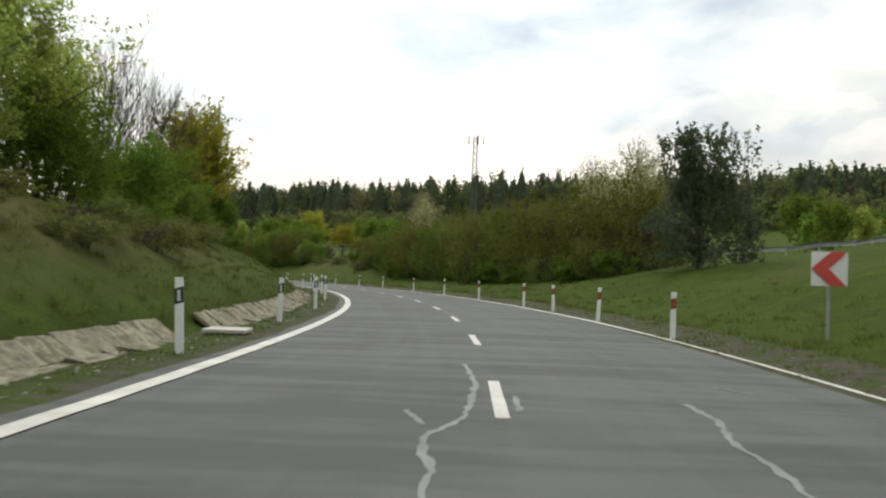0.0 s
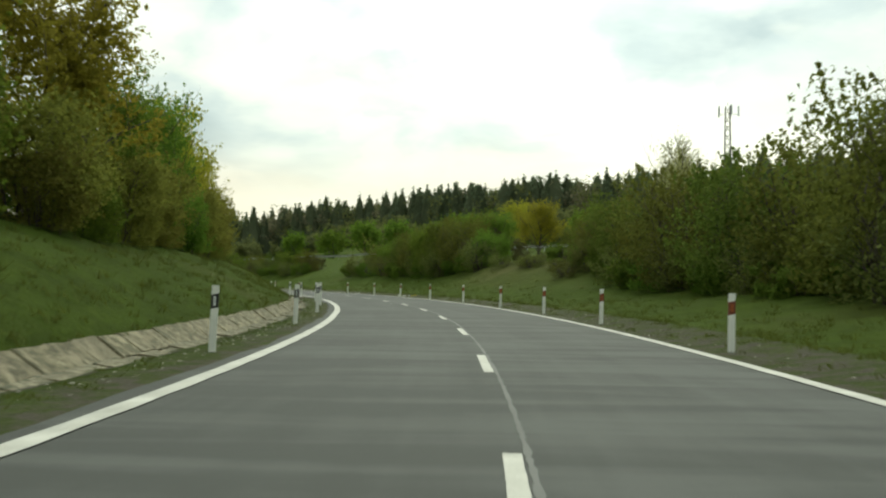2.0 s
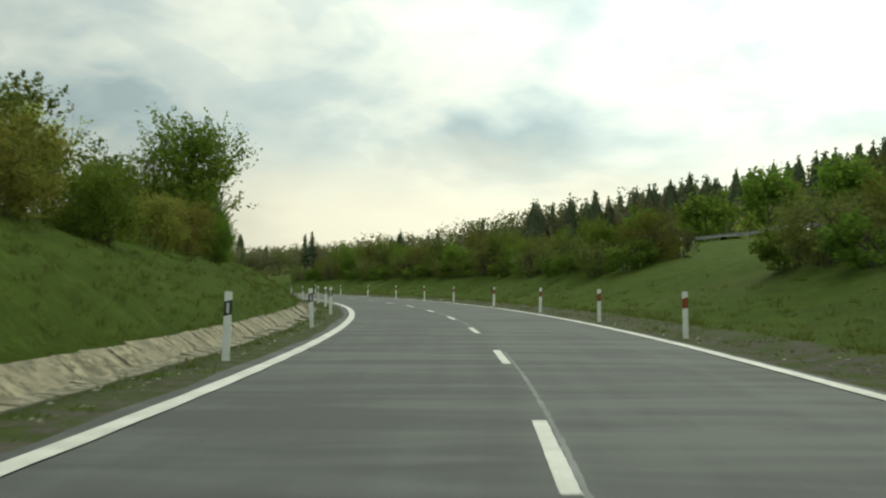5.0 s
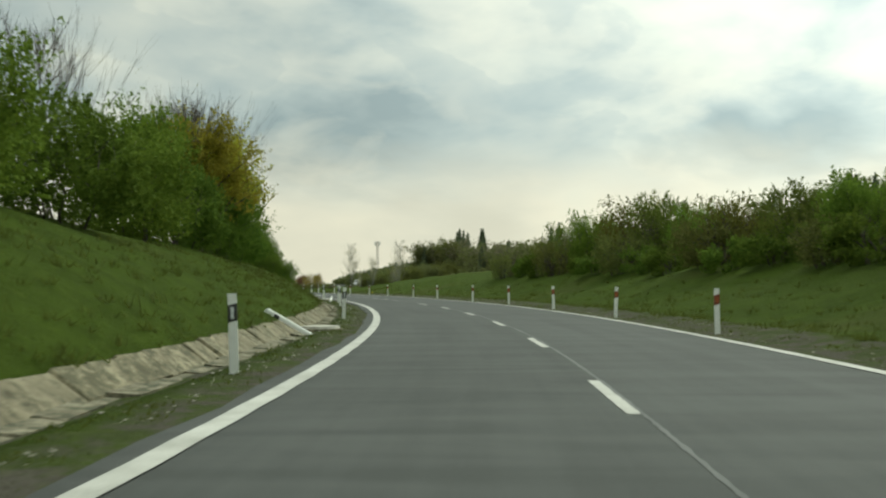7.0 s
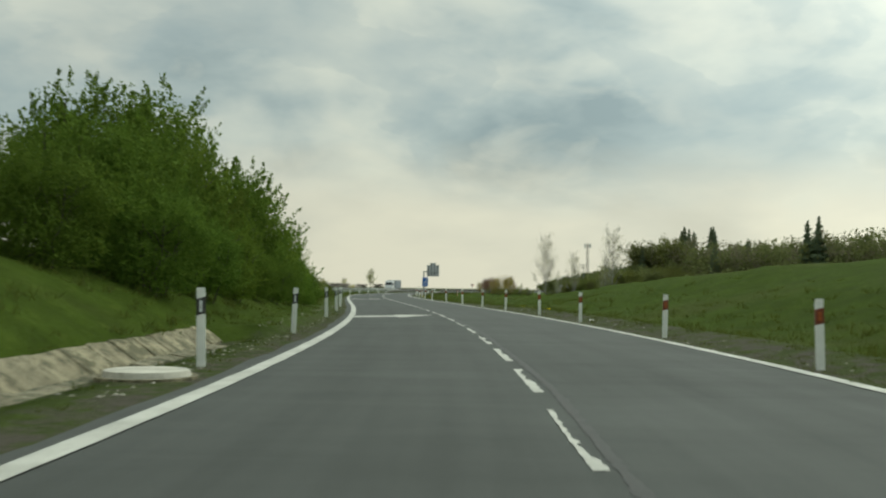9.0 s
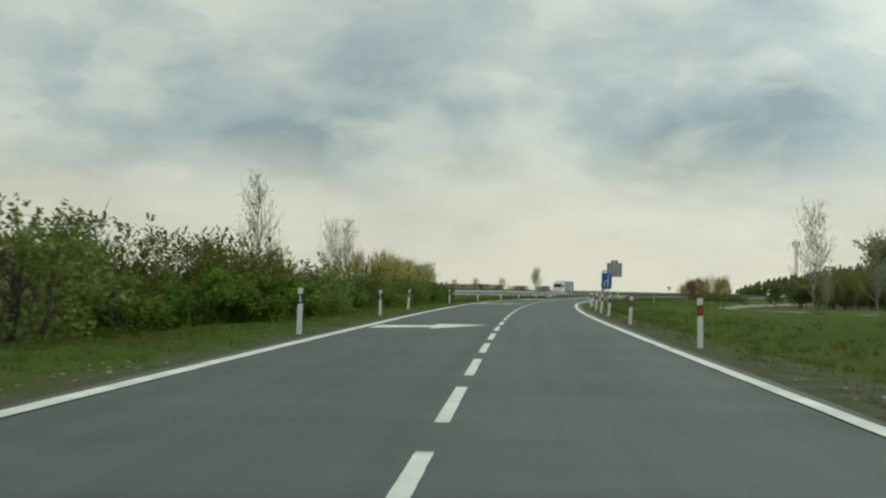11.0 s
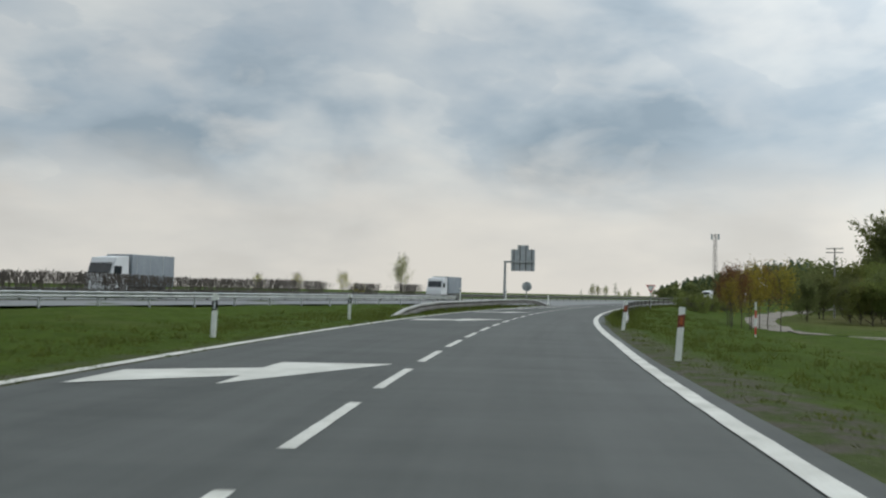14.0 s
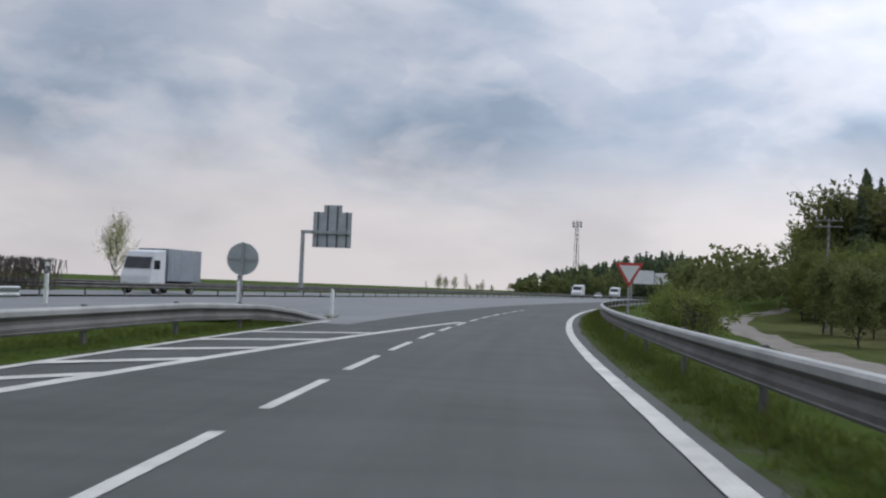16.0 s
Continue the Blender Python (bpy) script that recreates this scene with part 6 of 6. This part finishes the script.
for x, y, top in ((-430, 492, 27.0), (-438, 503, 28.5), (-425, 488, 25.5), (-445, 512, 28.0), (-420, 500, 28.5), (-412, 492, 26.5), (-428, 506, 29.0), (-404, 486, 25.0), (-326, 450, 23.5), (-321, 449, 24.5)):
    stand(copy_thing(SPRUCE, Matrix()), x, y, (top - plan_z(x, y)) / 14.0, rh.uniform(0, 6))
# low growth along the track, taller trees further up the rise
for i in range(74):
    u, away = rh.random(), 62 + 165 * ((i + rh.random()) / 74) ** 1.15
    bearing = radians(23 + 14.0 * u * min(1.0, 0.45 + away / 200))
    x, y = -317.8 - math.sin(bearing) * away, 322 + math.cos(bearing) * away
    top = float(np.interp(away, [60, 90, 130, 180, 230], [3.2, 5.6, 8.0, 13.5, 19.5])) * (1.12 - 0.22 * u) * rh.uniform(0.85, 1.1)
    key = rh.choice(("olivetree", "darktree", "olivetree", "darktree", "copper", "olivetree")) if away > 90 else rh.choice(("olivetree", "darktree", "olivetree"))
    ob = stand(copy_thing(PROTO[key], Matrix()), x, y, max(2.4, top - plan_z(x, y)) / 8.0, rh.uniform(0, 6))
    tagged(ob, "broadleaf tree on the wooded rise beside the track", group="trees on the rise")
# thin trees on the horizon beyond the motorway
for i in range(13):
    u = i / 12
    ob = copy_thing(PROTO["blossom" if i % 3 else "birch"], Matrix())
    stand(ob, -582 - 16 * u + rh.uniform(-3, 3), 520 - 24 * u + rh.uniform(-3, 3), rh.uniform(0.42, 0.75) * (1 - 0.3 * abs(u - 0.7)), rh.uniform(0, 6))
    tagged(ob, "thin tree on the horizon beyond the motorway", group="trees on the horizon")
# birches in the field below the bend
for x, y, sc in ((-255, 311, 1.22), (-229, 305, 1.12), (-244, 309, 0.85), (-262, 318, 0.6), (-236, 309, 0.7)):
    stand(copy_thing(PROTO["birch"], Matrix()), x, y, sc, rh.uniform(0, 6))

for row, (ox, oy) in enumerate(((0, 0), (4, 9))):
    for i in range(8):
        u = i / 7
        x, y, top = -403 - 30 * u + ox, 451 + 26 * u + oy, 20 - 8 * u
        src, h0 = rh.choice(((PROTO["olivetree"], 8.0), (PROTO["darktree"], 8.0), (SPRUCE, 14.0)))
        ob = stand(copy_thing(src, Matrix()), x + rh.uniform(-1, 1), y + rh.uniform(-1, 1), max(3.0, top - plan_z(x, y)) / h0 * rh.uniform(0.85, 1.05), rh.uniform(0, 6))
        tagged(ob, group="trees on the rise")

# wooden pole with a cross arm before the rise
up_ = thing("utility_pole", "grey wooden utility pole with a cross arm", "utility pole", m=Matrix.Translation((-377.0, 405.1, plan_z(-377.0, 405.1))) @ pose(0, 0, 0, 0, 0, 40))
bm = bmesh.new()
tube(bm, (0, 0, -0.3), (0, 0, 11.0), 0.16, 0.11, 8)
part("pole", bm, BARK_PALE, up_)
for z in (10.2, 10.8):
    bm = bmesh.new()
    box(bm, 0, -0.15, z, 2.6, 0.12, 0.14)
    part("cross_arm", bm, BARK_PALE, up_)
for x in (-1.1, -0.4, 0.4, 1.1):
    bm = bmesh.new()
    tube(bm, (x, -0.15, 10.85), (x, -0.15, 11.15), 0.05, 0.035, 6)
    part("insulator", bm, SIGN_BACK, up_)


# clipped bare hedge between the carriageways
def clipped_hedge():
    rng = np.random.default_rng(41)
    V, F = [], []
    for i in range(9500):
        a, l = rng.uniform(-175, 41), 13.4 + rng.normal() * 0.45
        top = 1.86 + 0.07 * math.sin(a * 0.23) + 0.10 * math.sin(a * 3.1) * math.sin(a * 0.9) + rng.normal() * 0.05
        if (a * 0.11) % 1 > 0.93 or (a > 8 and (a - 8) % 11 > 5.5):
            continue
        p = np.array(mw(a, l, 0.0))
        z0, z1 = (0.3, top) if rng.random() < 0.4 else (0.95 + rng.random() * 0.4, top)
        dx = rng.normal() * 0.42
        u = np.array(MU)
        w = rng.uniform(0.012, 0.045)
        b = len(V)
        V += [tuple(p - u * w + [0, 0, z0]), tuple(p + u * w + [0, 0, z0]), tuple(p + u * (dx + w) + [0, 0, z1]), tuple(p + u * (dx - w) + [0, 0, z1])]
        F.append((b, b + 1, b + 2, b + 3))
    tagged(part("clipped_hedge", mesh_of("clipped_hedge", V, F, TWIG)), "long bare hedge clipped flat on the central reserve", "hedge", kind="stuff")


clipped_hedge()
# lone trees beyond the motorway
for (x, y), key, sc in (((-412.1, 345.4), "blossom", 0.92), ((-399.7, 331.3), "youngbloom", 0.72), ((-398.5, 323.9), "youngbloom", 0.66), ((-395.5, 317.7), "youngbloom", 0.6), ((-403, 335), "shrubbloom", 0.55), ((-390, 280), "blossom", 0.5)):
    ob = copy_thing(PROTO[key], Matrix())
    ob.matrix_basis = Matrix.LocRotScale(Vector((x, y, -0.1)), Euler((0, 0, R.uniform(0, 6))), (sc, sc, sc))

# white post at the end of the nose
wp = thing("marker_pole", "plain white plastic marker post at the end of the nose", "marker post", m=Matrix.Translation((-349.9, 337.8, 0)))
part("body", post_body(1.0), PLASTIC, wp)

# red and white surveyor's pole below the ramp
zp = gz(451.5, 9.9)
rw = thing("striped_pole", "slim red and white striped marker pole below the ramp", "marker pole", m=Matrix.Translation(at(451.5, 9.9, zp)))
for i in range(5):
    bm = bmesh.new()
    tube(bm, (0, 0, -0.2 + 0.32 * i), (0, 0, 0.12 + 0.32 * i), 0.035, 0.035, 8)
    part("pole_section", bm, SIGN_RED if i % 2 else SIGN_WHITE, rw, "red section" if i % 2 else "white section")

# hatched nose and its solid line
def solid_left(s):
    return lerp_list(s, [(474, -4.25), (477.5, -3.95), (482.5, -3.25), (487, -2.82), (491, -2.45), (499, -1.6), (512, -0.2)])


edge_line("nose_line", solid_left, 474, 512, 0.25, "white painted line closing the left lane")
edge_line("nose_edge", lambda s: -4.07, 479, 508, 0.18, "white painted line along the nose")
for i, s in enumerate((481.5, 484.3, 487.1, 489.9, 492.9, 496.2, 499.8)):
    d1 = solid_left(s + 1.6)
    bm = bmesh.new()
    c = [at(s - 0.4, -4.07, 0.008), at(s + 0.15, -4.07, 0.008), at(s + 1.9, d1 - 0.1, 0.008), at(s + 1.35, d1 - 0.1, 0.008)]
    bm.faces.new([bm.verts.new(q) for q in c])
    part("hatch_bar", bm, PAINT, road)


# ---- cracks and seams in the asphalt ----
def crack(pts, width, mat=SEAL, name="sealed_crack"):
    rnd = random.Random(len(pts))
    v, f, ss = [], [], []
    for (s0, d0), (s1, d1) in zip(pts, pts[1:]):
        k = max(2, int(math.hypot(s1 - s0, d1 - d0) / 0.12))
        for i in range(k):
            ss.append((s0 + (s1 - s0) * i / k, d0 + (d1 - d0) * i / k))
    for i, (s, d) in enumerate(ss):
        w = width * (0.55 + 0.8 * rnd.random())
        j = (0.02 if mat is SEAL else 0.005) * rnd.uniform(-1, 1)
        v += [tuple(at(s, d + j - w / 2, 0.004)), tuple(at(s, d + j + w / 2, 0.004))]
    for i in range(len(ss) - 1):
        f.append((2 * i, 2 * i + 1, 2 * i + 3, 2 * i + 2))
    part(name, mesh_of(name, v, f, mat), None, road, "pale filled crack in the asphalt")


crack([(0.92, -0.32), (-1.5, -0.21), (-4.2, -0.33), (-5.3, -0.62), (-5.9, -0.61), (-6.6, -0.5), (-8, -0.55)], 0.07)
crack([(-3.9, -0.87), (-4.8, -0.63)], 0.06)
crack([(-2.7, 1.89), (-3.9, 1.95), (-4.9, 1.75), (-6.1, 1.79), (-8, 1.6)], 0.07)
crack([(-1.0, 2.62), (-1.65, 2.99)], 0.05)
crack([(-2.6, 0.18), (-3.8, 0.17)], 0.06)
crack([(101, -0.79), (100.5, -0.61), (99.2, -0.45), (98.3, -0.54)], 0.06)
for s0, s1 in ((14, 152), (160, 246)):
    crack([(s0 + 6 * i, 0.10 + 0.015 * math.sin(s0 + i * 1.1)) for i in range(int((s1 - s0) / 6) + 1)], 0.05, SEAM, "lane_seam")


# dark tar worn out beside the joint
crack([(353.6, -1.10), (355.2, -1.29), (358.2, -1.60)], 0.07, TAR, "tar_streak")
crack([(345 + 3 * i, 0.14 + 0.04 * math.sin(i * 2.3)) for i in range(24)], 0.09, TAR, "tar_streak")
crack([(250 + 4 * i, 0.16 + 0.03 * math.sin(i * 1.9)) for i in range(18)], 0.10, TAR, "tar_streak")


# ---- vehicles on the motorway ----
def wheel(root, x, y, r, w=0.24):
    bm = bmesh.new()
    bmesh.ops.create_cone(bm, cap_ends=True, segments=20, radius1=r, radius2=r, depth=w, matrix=Matrix.Translation((x, y, r)) @ Matrix.Rotation(math.pi / 2, 4, "Y"))
    t = part("wheel", bm, RUBBER, root)
    bm = bmesh.new()
    bmesh.ops.create_cone(bm, cap_ends=True, segments=14, radius1=r * 0.55, radius2=r * 0.5, depth=w + 0.03, matrix=Matrix.Translation((x, y, r)) @ Matrix.Rotation(math.pi / 2, 4, "Y"))
    part("rim", bm, STEEL, t)


RUBBER = speckled("tyre_rubber", (0.015, 0.015, 0.015), (0.03, 0.03, 0.03), 3, 30, 0.8)
WINDOW = speckled("dark_glass", (0.012, 0.015, 0.018), (0.03, 0.035, 0.04), 2, 20, 0.12)
WHITE_CAR = speckled("white_car_paint", (0.62, 0.63, 0.64), (0.74, 0.75, 0.76), 0.8, 20, 0.3, relief=0.01)
TRAILER = speckled("grey_trailer_side", (0.20, 0.225, 0.25), (0.30, 0.33, 0.36), 0.6, 9, 0.6, relief=0.03)
SILVER = speckled("silver_car_paint", (0.36, 0.38, 0.40), (0.46, 0.48, 0.50), 0.8, 20, 0.3, 0.4, relief=0.01)


def lorry(m, label, small=False):
    """A lorry that faces +y: cab, box and wheels."""
    root = thing("lorry", label, "lorry", "lorries on the motorway", m=m)
    bm = bmesh.new()
    o = [(1.0, 0.5), (3.1, 0.5), (3.1, 1.5), (2.85, 2.2), (2.45, 3.55), (1.0, 3.75)]
    prism(bm, o, -1.22, 1.22, Matrix(((0, 0, 1, 0), (1, 0, 0, 0), (0, 1, 0, 0), (0, 0, 0, 1))))
    bmesh.ops.recalc_face_normals(bm, faces=bm.faces[:])
    bmesh.ops.bevel(bm, geom=bm.edges[:], offset=0.06, segments=2, affect="EDGES")
    cab = part("cab", bm, WHITE_CAR, root, "white cab")
    bm = bmesh.new()
    prism(bm, [(2.90, 2.15), (2.60, 3.10), (2.56, 3.10), (2.80, 2.15)], -1.05, 1.05, Matrix(((0, 0, 1, 0), (1, 0, 0, 0.06), (0, 1, 0, 0), (0, 0, 0, 1))))
    part("windscreen", bm, WINDOW, cab)
    for sx in (-1, 1):
        bm = bmesh.new()
        box(bm, sx * 1.225, 2.2, 2.45, 0.02, 0.8, 0.75, None, 0.005)
        part("side_window", bm, WINDOW, cab)
        bm = bmesh.new()
        box(bm, sx * 0.85, 3.12, 0.95, 0.35, 0.05, 0.2, None, 0.01)
        part("headlight", bm, GLASS_WHITE, cab)
    ln = 4.4 if small else 11.8
    for ob in (cab, *cab.children) if small else ():
        ob.scale = (0.9, 0.9, 0.78) if ob == cab else (1, 1, 1)
    bm = bmesh.new()
    box(bm, 0, 0.7 - ln / 2, 1.95 if small else 2.45, 2.3 if small else 2.5, ln, 2.2 if small else 2.75, None, 0.03)
    body = part("trailer_box", bm, TRAILER, root, "grey box body")
    for k in range(3 if small else 9):
        bm = bmesh.new()
        box(bm, 0, 0.2 - 1.34 * k, 1.95 if small else 2.45, 2.33 if small else 2.53, 0.05, 2.15 if small else 2.7)
        part("side_rib", bm, SIGN_BACK, body)
    bm = bmesh.new()
    box(bm, 0, 2.3 - (ln + 1.5) / 2, 0.85, 0.9, ln + 1.5, 0.3)
    part("chassis", bm, BLACK, root)
    for y in (2.0, -2.4) if small else (2.1, -0.9, -7.6, -8.9, -10.2):
        for x in (-1.05, 1.05):
            wheel(root, x, y, 0.36 if small else 0.5, 0.3)


def van(m, label):
    root = thing("van", label, "van", "vans on the motorway", m=m)
    bm = bmesh.new()
    o = [(-2.9, 0.4), (2.7, 0.4), (2.75, 1.1), (1.9, 1.4), (1.2, 2.3), (-2.9, 2.55)]
    prism(bm, o, -1.0, 1.0, Matrix(((0, 0, 1, 0), (1, 0, 0, 0), (0, 1, 0, 0), (0, 0, 0, 1))))
    bmesh.ops.recalc_face_normals(bm, faces=bm.faces[:])
    bmesh.ops.bevel(bm, geom=bm.edges[:], offset=0.08, segments=2, affect="EDGES")
    body = part("body", bm, WHITE_CAR, root)
    bm = bmesh.new()
    prism(bm, [(1.86, 1.45), (1.24, 2.2), (1.2, 2.2), (1.8, 1.45)], -0.85, 0.85, Matrix(((0, 0, 1, 0), (1, 0, 0, 0.05), (0, 1, 0, 0.02), (0, 0, 0, 1))))
    part("windscreen", bm, WINDOW, body)
    for sx in (-1, 1):
        bm = bmesh.new()
        box(bm, sx * 1.005, 0.75, 1.8, 0.015, 0.8, 0.55)
        part("side_window", bm, WINDOW, body)
        bm = bmesh.new()
        box(bm, sx * 0.72, 2.74, 0.95, 0.3, 0.05, 0.2)
        part("headlight", bm, GLASS_WHITE, body)
        for y in (-1.9, 1.9):
            wheel(root, sx * 0.88, y, 0.34)


def car(m, label, paint):
    root = thing("car", label, "car", "cars on the motorway", m=m)
    bm = bmesh.new()
    prism(bm, [(-2.15, 0.3), (2.1, 0.3), (2.15, 0.7), (1.1, 0.92), (-2.1, 0.98)], -0.87, 0.87, Matrix(((0, 0, 1, 0), (1, 0, 0, 0), (0, 1, 0, 0), (0, 0, 0, 1))))
    bmesh.ops.recalc_face_normals(bm, faces=bm.faces[:])
    bmesh.ops.bevel(bm, geom=bm.edges[:], offset=0.07, segments=2, affect="EDGES")
    body = part("body", bm, paint, root)
    bm = bmesh.new()
    prism(bm, [(-1.95, 0.95), (1.15, 0.9), (0.35, 1.43), (-1.3, 1.46)], -0.72, 0.72, Matrix(((0, 0, 1, 0), (1, 0, 0, 0), (0, 1, 0, 0), (0, 0, 0, 1))))
    part("windows", bm, WINDOW, body)
    bm = bmesh.new()
    prism(bm, [(0.32, 1.44), (-1.3, 1.47), (-1.3, 1.5), (0.25, 1.48)], -0.7, 0.7, Matrix(((0, 0, 1, 0), (1, 0, 0, 0), (0, 1, 0, 0), (0, 0, 0, 1))))
    part("roof", bm, paint, body)
    for sx in (-1, 1):
        bm = bmesh.new()
        box(bm, sx * 0.62, 2.1, 0.66, 0.36, 0.06, 0.14)
        part("headlight", bm, GLASS_WHITE, body)
        for y in (-1.3, 1.35):
            wheel(root, sx * 0.78, y, 0.32, 0.2)


MY = math.degrees(math.atan2(-MU.x, MU.y))
lorry(Matrix.Translation(mw(-7.6, 20.5)) @ pose(0, 0, 0, 0, 0, MY + 180) @ Matrix.Scale(1.22, 4), "white lorry with a grey box body behind the clipped hedge", True)
lorry(Matrix.Translation(mw(54.0, 18.5)) @ pose(0, 0, 0, 0, 0, MY + 180) @ Matrix.Scale(1.08, 4), "white lorry with a grey box body on the open motorway", True)
van(Matrix.Translation((-508.8, 486.7, 0.0)) @ pose(0, 0, 0, 0, 0, MY + 180) @ Matrix.Scale(1.3, 4), "white high-roof van coming along the motorway")
van(Matrix.Translation((-518.5, 508.6, 0.0)) @ pose(0, 0, 0, 0, 0, MY + 180) @ Matrix.Scale(1.25, 4), "white high-roof van further along the motorway")
car(Matrix.Translation((-498.5, 484.4, 0.0)) @ pose(0, 0, 0, 0, 0, MY + 180), "silver car between the vans on the motorway", SILVER)




# ---- litter and dandelions on the verge ----
def scrap(s, d, size, seed):
    rnd = random.Random(seed)
    bm = bmesh.new()
    bmesh.ops.create_icosphere(bm, subdivisions=2, radius=size)
    for q in bm.verts:
        q.co = Vector((q.co.x * 1.5, q.co.y, q.co.z * 0.45)) * rnd.uniform(0.7, 1.15)
    ob = part("litter_scrap", bm, SIGN_WHITE, None, "", Matrix.Translation(at(s, d, gz(s, d) + size * 0.3)) @ pose(0, 0, 0, 0, 0, rnd.uniform(0, 180)))
    tagged(ob, "crumpled white scrap of litter on the gravelly verge", "litter", "litter on the verge")


for i, (s, d, z) in enumerate(((393.6, 4.75, 0.11), (126.3, 4.7, 0.10), (124.6, 4.75, 0.09), (123.4, 4.9, 0.08), (142, 4.8, 0.08), (204, 5.0, 0.045), (289, 4.9, 0.08))):
    scrap(s, d, z, i)
BLOOM_YELLOW = make_leaf("dandelion_bloom", (0.55, 0.42, 0.01), (0.75, 0.62, 0.03))


def dandelions():
    rng = np.random.default_rng(61)
    C = []
    for s, d in ((121.8, 4.95), (122.2, 5.0), (370, 4.9), (386.2, 4.9), (390.5, 4.8), (398, 5.1), (401, 4.7), (362, 5.2), (375, 5.0), (300, 5.4), (310, 6.2)):
        for _ in range(7):
            a, b = s + rng.normal() * 0.25, d + rng.normal() * 0.12
            C.append(tuple(at(a, b, gz(a, b) + 0.06 + 0.04 * rng.random())))
    p = np.array(C).repeat(6, 0) + rng.normal(size=(len(C) * 6, 3)) * 0.018
    n = rng.normal(size=p.shape) * 0.5 + np.array([0, 0, 1.0])
    n /= np.linalg.norm(n, axis=1, keepdims=True)
    v, f = quads(rng, p, n, 0.022, 0.6)
    tagged(part("dandelions", raw_mesh("dandelions", v, f, BLOOM_YELLOW)), "yellow dandelion blooms in the verge", "flowers", kind="stuff")


dandelions()


# ---- grass tufts on the verges and bank ----
def tufts():
    """Clumps of blades: tall on the banks, short and sparse on the gravelly shoulders."""
    rng = np.random.default_rng(8)
    n, k = 17000, 13
    s = rng.uniform(-12, 505, n)
    left = rng.random(n) < 0.55
    d = np.where(left, -(6.0 + np.abs(rng.normal(size=n)) * 2.6), 5.6 + np.abs(rng.normal(size=n)) * 3.0)
    few = rng.random(n) < 0.32
    d = np.where(few & left, -rng.uniform(4.05, 6.1, n), np.where(few, rng.uniform(4.4, 6.0, n), d))
    # rank growth under the barriers
    w = 2600
    s[:w] = rng.uniform(448, 575, w)
    d[:w] = np.where(rng.random(w) < 0.7, rng.uniform(4.25, 5.6, w), -rng.uniform(4.6, 6.2, w))
    d[:w] = np.where((s[:w] > 512) & (d[:w] < 0), 5.2, d[:w])
    few[:w] = False
    z = height(s, d)
    h = np.interp(s, AS, AH)
    x, y = np.interp(s, AS, AX) + np.cos(h) * d, np.interp(s, AS, AY) + np.sin(h) * d
    tall = rng.uniform(0.10, 0.26, n) * np.where(few, 0.45, 1.0)
    base = np.repeat(np.stack([x, y, z - 0.02], 1), k, 0)
    tall = np.repeat(tall, k)
    m = n * k
    o = rng.normal(size=(m, 3)) * np.array([0.11, 0.11, 0.0])
    a = rng.uniform(0, 6.283, m)
    u = np.stack([np.cos(a), np.sin(a), 0 * a], 1) * rng.uniform(0.010, 0.020, m)[:, None]
    tip = np.stack([rng.normal(size=m) * 0.5 * tall, rng.normal(size=m) * 0.5 * tall, tall * rng.uniform(0.5, 1.1, m)], 1)
    V = np.stack([base + o - u, base + o + u, base + o + tip], 1)
    ob = part("grass_tufts", raw_mesh("grass_tufts", V.reshape(-1, 3), np.arange(3 * m).reshape(-1, 3), BLADE))
    tagged(ob, "tufts of rough spring grass on the verges", "grass", kind="stuff")


def stones():
    """Pale pebbles and broken concrete on the gravelly shoulders."""
    rng = np.random.default_rng(23)
    n = 5200
    s = rng.uniform(-8, 330, n)
    left = rng.random(n) < 0.72
    d = np.where(left, -rng.uniform(3.95, 5.15, n), rng.uniform(4.2, 5.2, n))
    z = height(s, d)
    h = np.interp(s, AS, AH)
    c = np.stack([np.interp(s, AS, AX) + np.cos(h) * d, np.interp(s, AS, AY) + np.sin(h) * d, z], 1)
    r = 0.012 + 0.03 * rng.random(n) ** 3
    corner = np.array([(1, 0, 0), (0, 1, 0), (-1, 0, 0), (0, -1, 0), (0, 0, 0.7), (0, 0, -0.5)])
    V = c[:, None, :] + corner[None] * r[:, None, None] * rng.uniform(0.6, 1.4, (n, 6, 1))
    tri = np.array([(0, 1, 4), (1, 2, 4), (2, 3, 4), (3, 0, 4), (1, 0, 5), (2, 1, 5), (3, 2, 5), (0, 3, 5)])
    F = (np.arange(n) * 6)[:, None, None] + tri[None]
    tagged(part("pebbles", raw_mesh("pebbles", V.reshape(-1, 3), F.reshape(-1, 3), PEBBLE)), "pale pebbles scattered on the gravelly shoulders", "pebbles", kind="stuff")


PEBBLE = speckled("pebble", (0.20, 0.185, 0.15), (0.42, 0.40, 0.34), 3.0, 30.0, 0.9)
tufts()
stones()
for key, ob in PROTO.items():
    if key not in placed and key != "pine":
        for c in list(ob.children_recursive):
            bpy.data.objects.remove(c)
        bpy.data.objects.remove(ob)
